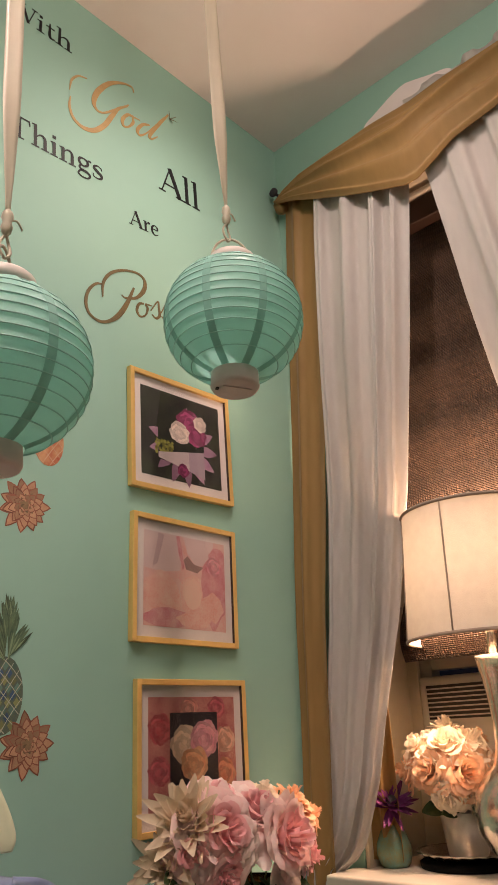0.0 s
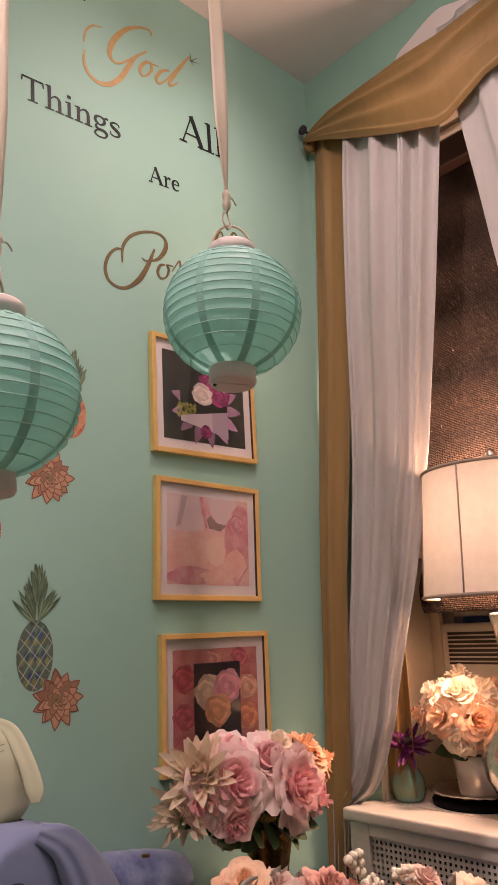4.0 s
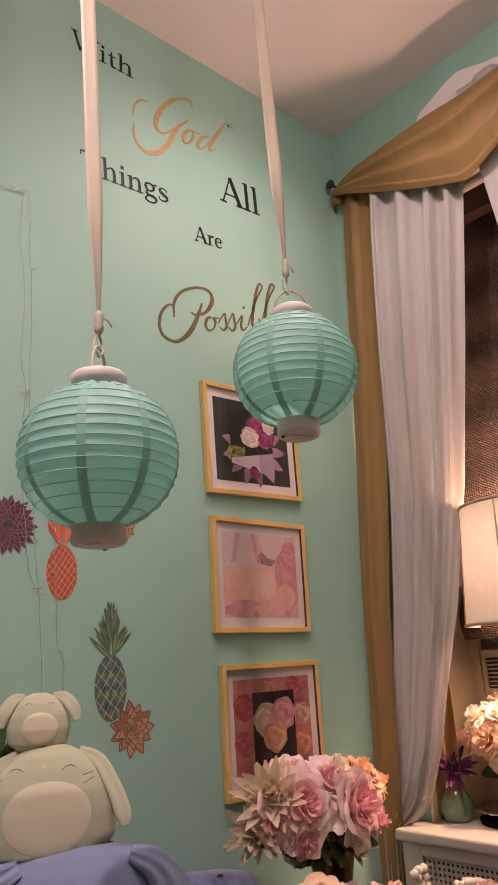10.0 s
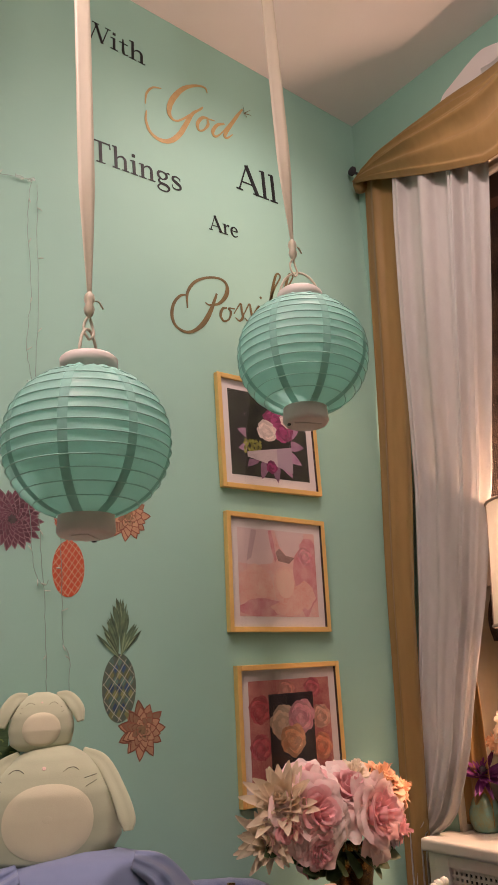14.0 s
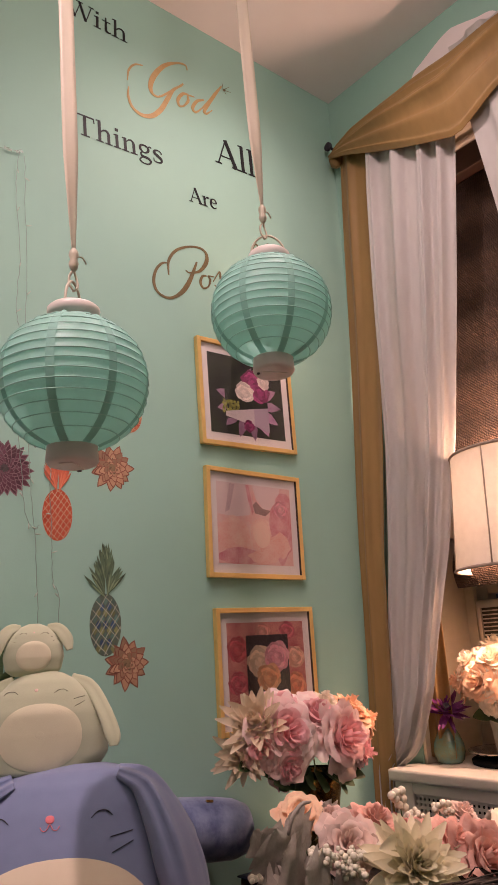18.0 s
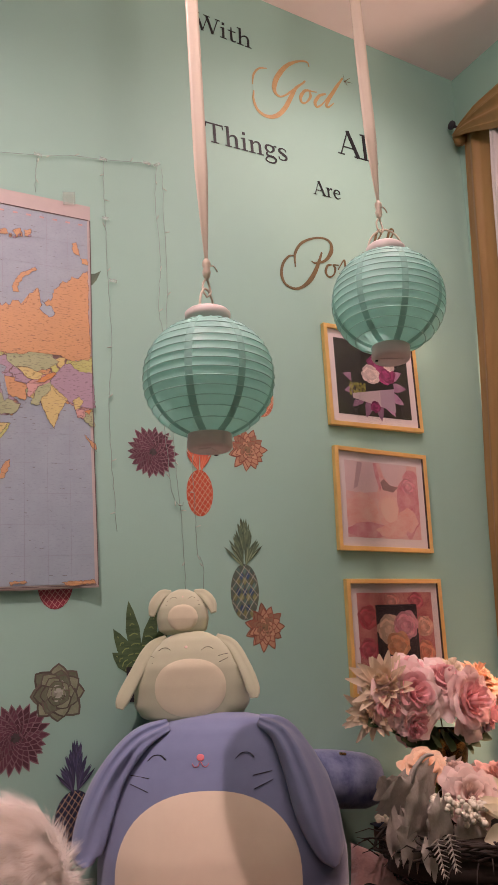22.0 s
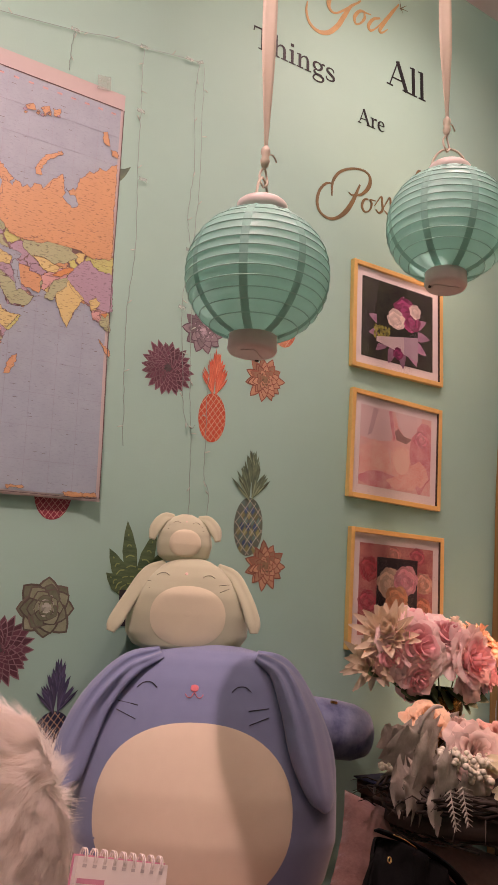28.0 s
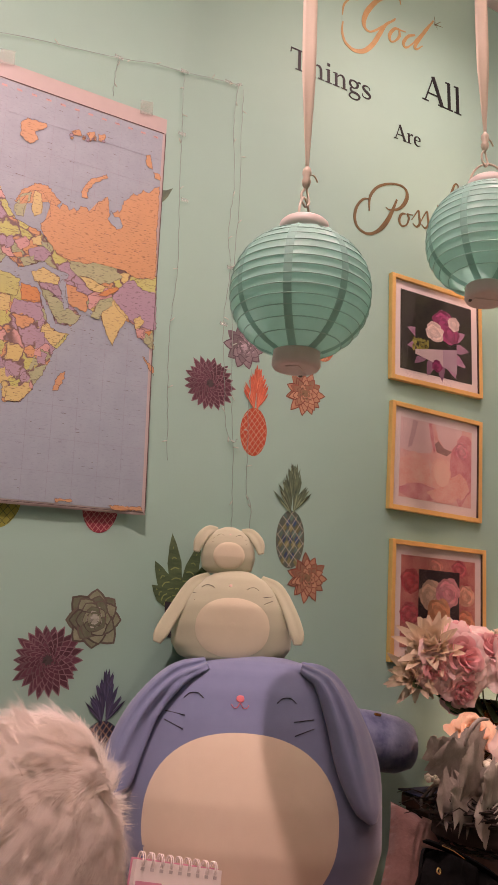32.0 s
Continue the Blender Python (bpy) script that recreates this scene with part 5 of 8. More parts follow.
# the lands' common ground under the countries
for pts in ([(-.30, -.42), (-.26, -.40), (-.17, -.43), (-.004, -.43), (-.002, -.60), (-.03, -.60), (-.05, -.565), (-.075, -.56), (-.102, -.624), (-.118, -.60), (-.135, -.56), (-.19, -.545), (-.235, -.52), (-.23, -.50), (-.213, -.48), (-.26, -.47), (-.28, -.46)],
            [(-.30, -.493), (-.24, -.487), (-.225, -.53), (-.18, -.572), (-.20, -.60), (-.235, -.602), (-.268, -.545), (-.28, -.52)],
            [(-.40, -.535), (-.285, -.53), (-.27, -.56), (-.255, -.605), (-.23, -.625), (-.205, -.62), (-.235, -.665), (-.245, -.70), (-.28, -.77), (-.30, -.797), (-.335, -.80), (-.345, -.73), (-.37, -.63), (-.42, -.61)],
            [(-.40, -.41), (-.32, -.405), (-.28, -.40), (-.26, -.44), (-.29, -.47), (-.33, -.49), (-.345, -.47), (-.40, -.47)]):
    country("base", pts, -0.0004)
country("base", [(-.46, -.30), (-.40, -.29), (-.36, -.36), (-.345, -.38), (-.30, -.39), (-.28, -.40), (-.27, -.43), (-.29, -.47), (-.33, -.486), (-.36, -.468), (-.37, -.49), (-.40, -.47), (-.46, -.48)], -0.0003)
country("orange", [(-.275, -.307), (-.262, -.318), (-.251, -.325), (-.247, -.311), (-.234, -.312), (-.228, -.325), (-.219, -.312), (-.211, -.324), (-.203, -.305), (-.19, -.302), (-.182, -.315), (-.17, -.304), (-.163, -.28), (-.151, -.276), (-.139, -.259), (-.135, -.285), (-.131, -.318), (-.124, -.300), (-.114, -.288), (-.107, -.292), (-.1, -.259), (-.088, -.251), (-.078, -.232), (-.068, -.236), (-.052, -.216), (-.037, -.219), (-.022, -.2), (-.009, -.192), (-.009, -.313), (-.005, -.438), (-.056, -.448), (-.101, -.429), (-.136, -.422), (-.175, -.443), (-.215, -.445), (-.248, -.437), (-.283, -.398), (-.292, -.375), (-.271, -.352)])
country("orange", [(-.353, -.338), (-.34, -.306), (-.309, -.278), (-.283, -.278), (-.251, -.308), (-.258, -.323), (-.277, -.317), (-.295, -.295), (-.321, -.299), (-.343, -.341)])
country("green", [(-.355, -.356), (-.339, -.316), (-.318, -.302), (-.32, -.326), (-.331, -.344), (-.331, -.368), (-.347, -.369)])
country("yellow", [(-.313, -.3), (-.295, -.301), (-.291, -.349), (-.308, -.361), (-.315, -.342)])
country("purple", [(-.314, -.443), (-.281, -.427), (-.26, -.44), (-.277, -.462), (-.304, -.466)])
country("pink", [(-.347, -.429), (-.319, -.413), (-.309, -.43), (-.331, -.45)])
country("yellow", [(-.31, -.414), (-.288, -.404), (-.285, -.427), (-.303, -.428)])
country("green", [(-.329, -.469), (-.3, -.454), (-.295, -.47), (-.32, -.486)])
country("purple", [(-.363, -.425), (-.35, -.419), (-.344, -.441), (-.361, -.453)])
country("orange", [(-.345, -.461), (-.328, -.451), (-.324, -.463), (-.338, -.47)])
country("orange", [(-.201, -.282), (-.204, -.262), (-.184, -.228), (-.148, -.204), (-.144, -.212), (-.175, -.237), (-.19, -.26), (-.188, -.279)])
country("orange", [(-.356, -.171), (-.358, -.139), (-.344, -.125), (-.301, -.122), (-.297, -.133), (-.325, -.153), (-.314, -.169), (-.333, -.187)])
country("orange", [(-.242, -.12), (-.222, -.111), (-.215, -.123), (-.233, -.129)])
country("orange", [(-.203, -.113), (-.184, -.101), (-.179, -.126), (-.195, -.127)])
country("orange", [(-.175, -.107), (-.157, -.1), (-.159, -.122), (-.173, -.124)])
country("orange", [(-.051, -.122), (-.04, -.116), (-.03, -.151), (-.047, -.146)])
country("orange", [(-.027, -.159), (-.01, -.159), (-.009, -.176), (-.023, -.174)])
country("green", [(-.217, -.443), (-.168, -.425), (-.127, -.428), (-.087, -.454), (-.114, -.474), (-.163, -.493), (-.196, -.479), (-.215, -.463)])
country("purple", [(-.113, -.51), (-.072, -.457), (-.002, -.457), (0.004, -.57), (-.032, -.568), (-.067, -.554), (-.094, -.539)])
country("lime", [(-.06, -.454), (-.004, -.433), (-.001, -.477), (-.038, -.474)])
country("yellow", [(-.135, -.542), (-.104, -.516), (-.066, -.551), (-.089, -.589), (-.101, -.63), (-.116, -.603), (-.129, -.572)])
country("pink", [(-.166, -.515), (-.122, -.489), (-.108, -.51), (-.135, -.542), (-.161, -.538)])
country("orange", [(-.231, -.502), (-.195, -.506), (-.168, -.52), (-.169, -.561), (-.207, -.553), (-.226, -.53)])
country("green", [(-.266, -.541), (-.239, -.542), (-.202, -.566), (-.182, -.572), (-.195, -.597), (-.231, -.6), (-.253, -.569)])
country("yellow", [(-.3, -.493), (-.277, -.478), (-.236, -.491), (-.238, -.509), (-.292, -.515)])
country("yellow", [(-.191, -.473), (-.156, -.487), (-.122, -.487), (-.163, -.512)])
country("purple", [(-.264, -.523), (-.242, -.51), (-.227, -.53), (-.239, -.54)])
country("pink", [(-.05, -.562), (-.02, -.576), (-.024, -.598), (-.043, -.597)])
country("green", [(-.023, -.583), (-.001, -.577), (0.001, -.62), (-.013, -.614)])
country("orange", [(-.024, -.641), (0.003, -.662), (0.004, -.683), (-.009, -.668)])
country("lime", [(-.352, -.539), (-.309, -.536), (-.308, -.58), (-.349, -.573)])
country("orange", [(-.348, -.577), (-.309, -.582), (-.309, -.617), (-.344, -.621)])
country("purple", [(-.309, -.584), (-.274, -.568), (-.26, -.604), (-.277, -.641), (-.307, -.63)])
country("orange2", [(-.306, -.541), (-.278, -.539), (-.275, -.566), (-.305, -.576)])
country("yellow", [(-.268, -.609), (-.233, -.622), (-.208, -.619), (-.237, -.658), (-.264, -.635)])
country("lime", [(-.236, -.658), (-.206, -.62), (-.21, -.635), (-.23, -.662)])
country("orange", [(-.342, -.653), (-.293, -.635), (-.281, -.68), (-.293, -.717), (-.337, -.722)])
country("pink", [(-.27, -.647), (-.244, -.657), (-.247, -.673), (-.267, -.67)])
country("purple", [(-.281, -.676), (-.249, -.675), (-.253, -.701), (-.275, -.703)])
country("green", [(-.291, -.72), (-.248, -.701), (-.26, -.734), (-.29, -.751)])
country("pink", [(-.327, -.732), (-.294, -.721), (-.294, -.744), (-.325, -.754)])
country("yellow", [(-.333, -.767), (-.285, -.747), (-.278, -.768), (-.301, -.795), (-.33, -.798)])
country("orange", [(-.231, -.757), (-.224, -.727), (-.207, -.708), (-.208, -.729), (-.22, -.758)])
country("orange", [(-.209, -.998), (-.172, -.996), (-.167, -1.002), (-.205, -1.005)])
country("orange", [(-.085, -1.002), (-.01, -1.0), (-.008, -1.007), (-.075, -1.012)])


def africa(tint, *pts):
    """A land of the map's lower left, by its place on the printed sheet in millimetres from the Gulf's tip."""
    country(tint, [(-0.182 - (180 - x) / 872, -0.54 - (y - 545) / 1083) for x, y in pts], 0.0008)


africa("lime", (-30, 512), (30, 510), (56, 520), (54, 562), (20, 566), (-25, 560))
africa("orange2", (58, 528), (92, 534), (98, 566), (62, 570))
africa("yellow", (-30, 562), (18, 568), (40, 566), (44, 604), (10, 610), (-30, 600))
africa("purple", (50, 572), (98, 570), (108, 600), (88, 628), (54, 630), (44, 606))
africa("green", (-30, 602), (6, 612), (22, 632), (14, 664), (-30, 660))
africa("purple", (80, 646), (112, 640), (116, 668), (98, 690), (80, 684))
africa("lime", (-30, 664), (16, 668), (40, 684), (36, 716), (-28, 712))
africa("purple", (-26, 716), (34, 718), (44, 742), (10, 750), (-22, 748))
africa("green", (44, 716), (96, 700), (106, 722), (78, 752), (66, 768), (48, 744))
africa("pink", (84, 690), (106, 684), (110, 704), (92, 706))
africa("yellow", (-6, 750), (44, 746), (62, 764), (40, 784), (8, 788))


def asia(tint, *pts):
    """A land of the map's right half, by its place on the printed sheet in half millimetres from the Arctic isles."""
    country(tint, [(-(412 - (y - 300) * 0.06 - x) * (5.6e-4 - (y - 300) * 9e-8), -0.204 - (y - 300) * 5.43e-4 + (x - 155) * 1.6e-4) for x, y in pts], 0.0010)


asia("green", (60, 945), (100, 880), (165, 865), (162, 905), (115, 930), (100, 960))
asia("orange2", (95, 850), (140, 830), (190, 822), (195, 835), (130, 862))
asia("pink", (50, 850), (95, 855), (130, 865), (95, 880), (60, 915), (50, 905))
asia("yellow", (15, 760), (60, 775), (130, 815), (115, 845), (60, 830))
asia("purple", (0, 790), (35, 800), (75, 835), (50, 850), (0, 830))
asia("yellow", (265, 975), (300, 965), (315, 990), (290, 1030), (275, 1020))
asia("pink", (275, 1015), (320, 1030), (310, 1060), (280, 1050))
asia("orange2", (315, 1040), (352, 1035), (345, 1060))
asia("green", (315, 1065), (352, 1070), (352, 1100), (320, 1095))
asia("sea", (150, 510), (165, 470), (180, 500), (205, 500), (215, 550), (190, 555), (165, 530))
asia("sea", (-78, 800), (-62, 770), (-45, 790), (-50, 850), (-40, 900), (-60, 905), (-66, 850))
for k in range(14):
    x, y, r = rough.uniform(0, 140), rough.uniform(100, 150), rough.uniform(4, 9)
    asia("orange" if k % 3 else "purple", (x - r, y), (x, y - r), (x + 1.3 * r, y - 2), (x + 2, y + r))
for k in range(11):
    lands = [-0.52 - 0.07 * k, -0.30 - 0.05 * (k % 4)]
    a = 0.04 + 0.01 * (k % 3)
    country(("orange", "green", "yellow", "purple", "pink")[k % 5], [(lands[0] + a * math.cos(t) * (1 + 0.4 * math.sin(3 * t + k)), lands[1] - 0.25 * (k % 2) + 1.4 * a * math.sin(t)) for t in np.linspace(0, 5.8, 9)])
grat = bmesh.new()
for k in range(1, 12):
    tube(on_map([(-0.008 - 0.055 * k + 0.0 * s, -0.045 - (MH - 0.055) * s / 20) for s in range(21)], 0.0009), 0.0003, 3, grat)
for k in range(1, 13):
    tube(on_map([(-0.008 - (MW - 0.016) * s / 24, -0.045 - 0.0745 * k - 0.004 * math.sin(s / 24 * 3.1)) for s in range(25)], 0.0009), 0.0003, 3, grat)
tagged(part("graticule", grat, tones("map_grid_ink", (0.27, 0.28, 0.32), None, 0.05), world_map, "thin printed grid", False), kind="stuff")
bm = bmesh.new()
for pts in ([(-0.0015, -0.043), (-0.0015, -1.012)], [(-MW + 0.006, -0.043), (-0.006, -0.043)], [(-MW + 0.006, -1.012), (-0.006, -1.012)]):
    line = [(pts[0][0] + (pts[1][0] - pts[0][0]) * s / 30, pts[0][1] + (pts[1][1] - pts[0][1]) * s / 30) for s in range(31)]
    tube(on_map(line, 0.0014), 0.0011, 4, bm)
part("border", bm, INK, world_map, "dark printed border", False)
bm = bmesh.new()
for k in range(420):
    u, v = rough.uniform(-0.50, -0.02), rough.uniform(-1.0, -0.06) if k % 3 == 0 else rough.gauss(-0.5, 0.12)
    L, slant = rough.uniform(0.003, 0.013), rough.choice((0, 0, 0, 0.05, -0.12))
    tube(on_map([(u, v), (u - L * 0.5, v - slant * L * 0.5), (u - L, v - slant * L)], 0.0024), rough.uniform(0.0003, 0.0005), 3, bm)
tagged(part("place_names", bm, INK, world_map, "tiny printed names too small to read", False), kind="stuff")
for k in range(16):
    u = -0.022 - 0.034 * k
    part("border_tick", sheet(lambda p, q, u=u: (u - 0.012 * p, map_y(u - 0.012 * p, -0.058 - 0.006 * q) - 0.0014, -0.058 - 0.005 * q), 2, 1), LAND["pink"], world_map, "", False)
for u in (-0.075, -0.42):
    part("tape", sheet(lambda p, q, u=u: (u + 0.034 * p, map_y(u, 0) - 0.0035 + 0.003 * q, -0.012 + 0.040 * q + 0.006 * p), 3, 4, 0.0003), M["tape"], world_map, "crinkled clear tape", False)

# ---- fairy lights taped round the map ----
fairy = thing("fairy_lights", (0, WALL_Y - 0.002, 0), "unlit fairy lights on clear cable taped to the wall", "string lights")
RUNS = ([(0.0, 2.14), (0.10, 2.17), (0.332, 2.221), (0.42, 2.245), (0.511, 2.262), (0.60, 2.28), (0.671, 2.293)],
        [(0.511, 2.262), (0.515, 2.17), (0.521, 2.081), (0.528, 1.95), (0.545, 1.712), (0.540, 1.55), (0.553, 1.358), (0.566, 1.226)],
        [(0.671, 2.293), (0.667, 2.18), (0.682, 2.00), (0.676, 1.85), (0.691, 1.757), (0.684, 1.60), (0.700, 1.45), (0.715, 1.338), (0.735, 1.30), (0.75, 1.31)],
        [(0.688, 2.285), (0.692, 2.15), (0.70, 1.95), (0.704, 1.70), (0.715, 1.55), (0.726, 1.40), (0.742, 1.25), (0.75, 1.10), (0.742, 0.98)],
        [(0.775, 1.50), (0.775, 1.38), (0.782, 1.27), (0.785, 1.18), (0.802, 1.143), (0.80, 1.0)],
        [(0.332, 2.221), (0.328, 2.17), (0.330, 2.11)])
bulbs = random.Random(9)
for run in RUNS:
    line = smooth_line([(x, -0.002 - 0.003 * bulbs.random(), z) for x, z in run], 8)
    line = [Vector((p[0] + bulbs.uniform(-0.0018, 0.0018), p[1], p[2])) for p in line]
    cable = part("cable", tube(line, 0.0008, 5), M["clear_wire"], fairy)
    for k in range(4, len(line), 7):
        p, a = line[k], bulbs.uniform(0, 6.28)
        q = p + Vector((0.014 * math.cos(a), -0.003, 0.014 * math.sin(a)))
        part("led", tube([p, p.lerp(q, 0.5), q], [0.0009, 0.0017, 0.001], 6), M["bulb"], cable)
for x, z, a in ((0.332, 2.221, 8), (0.511, 2.262, 8), (0.671, 2.293, -30), (0.521, 2.081, 2), (0.691, 1.757, 2), (0.640, 2.288, 4), (0.545, 1.90, 2), (0.684, 1.60, 5)):
    w = 0.022
    part("tape", sheet(lambda u, v: (w * (u - 0.5), -0.005 + 0.0014 * math.sin(u * 7), 0.009 * (v - 0.5)), 5, 2, 0.0003), M["tape"], fairy, "", False).matrix_basis = pose(x, 0, z, 0, a, 0)


# ---- framed prints ----
def rose_print(bm, cx, cz, r, y, seed, n=5):
    """A printed rose seen from above: rings of rounded petals, one over another."""
    rnd = random.Random(seed)
    for k in range(n):
        f = 1 - k / (n + 0.4)
        m = max(3, 7 - k)
        for j in range(m):
            a = 2 * math.pi * (j + rnd.random() * 0.5) / m + k
            d, s = r * f * 0.42, r * f * 0.62
            pts = [(cx + d * math.cos(a) + s * math.cos(t) * (1 + 0.30 * noise.noise((math.cos(t) * 1.6 + seed, math.sin(t) * 1.6, k + j * 0.7))), cz + d * math.sin(a) + s * 0.85 * math.sin(t) * (1 + 0.30 * noise.noise((math.cos(t) * 1.6, math.sin(t) * 1.6 + seed, k + j * 0.7 + 9)))) for t in np.linspace(0, 6.05, 26)]
            flat(pts, y - 0.00012 * k - 0.00001 * j, 0, bm)


def framed(x0, x1, z0, z1, art, label, turn=0.0):
    w, h = x1 - x0, z1 - z0
    t = thing("framed_picture", ((x0 + x1) / 2, WALL_Y - 0.001, (z0 + z1) / 2), label, "picture", "framed prints", turn=(0, turn, 0))
    b, d = 0.0135, 0.017
    for name, X0, X1, Z0, Z1 in (("rail_side", -w / 2, -w / 2 + b, -h / 2, h / 2), ("rail_side", w / 2 - b, w / 2, -h / 2, h / 2),
                                 ("rail_top", -w / 2 + b, w / 2 - b, h / 2 - b, h / 2), ("rail_bottom", -w / 2 + b, w / 2 - b, -h / 2, -h / 2 + b)):
        part(name, box(X0, X1, -d, 0, Z0, Z1, 0.0016, 2), M["gold"], t, "", False)
    # Dark strip on the right rail only: its inner shade, put in as colour.
    for X0, X1, Z0, Z1 in ((w / 2 - b - 0.0012, w / 2 - b, -h / 2 + b, h / 2 - b),):
        part("lip_shade", box(X0, X1, -d + 0.002, -0.0082, Z0, Z1), M["blind_dark"], t, "dark strip for the shade inside the rail", False)
    part("mount", box(-w / 2 + b, w / 2 - b, -0.008, -0.002, -h / 2 + b, h / 2 - b), M["mat_board"], t, "white mount", False)
    part("glass_pane", flat([(-w / 2 + b, -h / 2 + b), (w / 2 - b, -h / 2 + b), (w / 2 - b, h / 2 - b), (-w / 2 + b, h / 2 - b)], -0.0138), M["glass"], t, "", False).visible_shadow = False
    m = 0.031
    before = set(t.children)
    art(t, -w / 2 + b + m * 0.8, w / 2 - b - m * 0.8, -h / 2 + b + m * 0.85, h / 2 - b - m * 0.85, -0.0085)
    for ob in t.children:          # printed shapes lie all but flush in the sheet
        if ob not in before:
            for v in ob.data.vertices:
                v.co.y = -0.0085 + (v.co.y + 0.0085) * 0.2
    return t


def rect(x0, x1, z0, z1):
    return [(x0, z0), (x1, z0), (x1, z1), (x0, z1)]


def art_lily(t, x0, x1, z0, z1, y):
    part("print", flat(rect(x0, x1, z0, z1), y), material("dark_garden_print", (0.02, 0.012, 0.018), (0.05, 0.06, 0.03), 14, 0.5), t, "dark garden print", False)
    w, h = x1 - x0, z1 - z0
    bm = bmesh.new()
    for k in range(13):
        a = 2 * math.pi * k / 13
        flat(spear(x0 + w * (0.52 + 0.10 * math.cos(a)), z0 + h * (0.42 + 0.08 * math.sin(a)), a, w * 0.34, w * 0.11), y - 0.0003 - 0.00003 * k, 0, bm)
    part("lily", bm, tones("lily_print", (0.30, 0.13, 0.22), (0.46, 0.28, 0.36), 0.3), t, "", False)
    part("inset", flat(rect(x0 + w * 0.2, x0 + w * 0.78, z0 + h * 0.2, z0 + h * 0.86), y - 0.0010), material("dark_leaf_print", (0.015, 0.014, 0.016), (0.045, 0.05, 0.03), 30, 0.5), t, "", False)
    bm = bmesh.new()
    rose_print(bm, x0 + w * 0.60, z0 + h * 0.70, w * 0.16, y - 0.0013, 3)
    rose_print(bm, x0 + w * 0.68, z0 + h * 0.58, w * 0.13, y - 0.0020, 4)
    part("magenta_roses", bm, tones("magenta_print", (0.30, 0.035, 0.12), (0.42, 0.10, 0.20), 0.45), t, "", False)
    bm = bmesh.new()
    rose_print(bm, x0 + w * 0.47, z0 + h * 0.56, w * 0.12, y - 0.0026, 5)
    rose_print(bm, x0 + w * 0.74, z0 + h * 0.73, w * 0.085, y - 0.0026, 6)
    part("white_roses", bm, tones("white_rose_print", (0.66, 0.52, 0.44), (0.70, 0.60, 0.52), 0.2), t, "", False)
    bm = bmesh.new()
    rnd = random.Random(2)
    for k in range(60):
        flat(ellipse(x0 + w * rnd.uniform(0.17, 0.38), z0 + h * rnd.uniform(0.27, 0.42), w * 0.018, w * 0.018, 6), y - 0.0032 - 0.000004 * k, 0, bm)
    part("green_sprig", bm, tones("lime_sprig_print", (0.20, 0.20, 0.03), (0.34, 0.32, 0.08), 0.4), t, "", False)
    part("vase_side", flat([(x0 + w * 0.2, z0 + h * 0.22), (x0 + w * 0.58, z0 + h * 0.14), (x0 + w * 0.58, z0 + h * 0.36), (x0 + w * 0.2, z0 + h * 0.28)], y - 0.0036), material("pale_vase_print", (0.52, 0.42, 0.42), (0.60, 0.50, 0.48), 20, 0.5), t, "", False)
    part("vase_front", flat([(x0 + w * 0.58, z0 + h * 0.14), (x0 + w * 0.78, z0 + h * 0.08), (x0 + w * 0.78, z0 + h * 0.40), (x0 + w * 0.58, z0 + h * 0.36)], y - 0.0036), material("lilac_vase_print", (0.40, 0.29, 0.34), (0.46, 0.36, 0.40), 20, 0.5), t, "", False)
    bm = bmesh.new()
    rose_print(bm, x0 + w * 0.5, z0 + h * 0.13, w * 0.07, y - 0.0040, 8, 3)
    part("fallen_bloom", bm, tones("deep_magenta_print", (0.22, 0.02, 0.09), (0.30, 0.05, 0.13), 0.4), t, "", False)


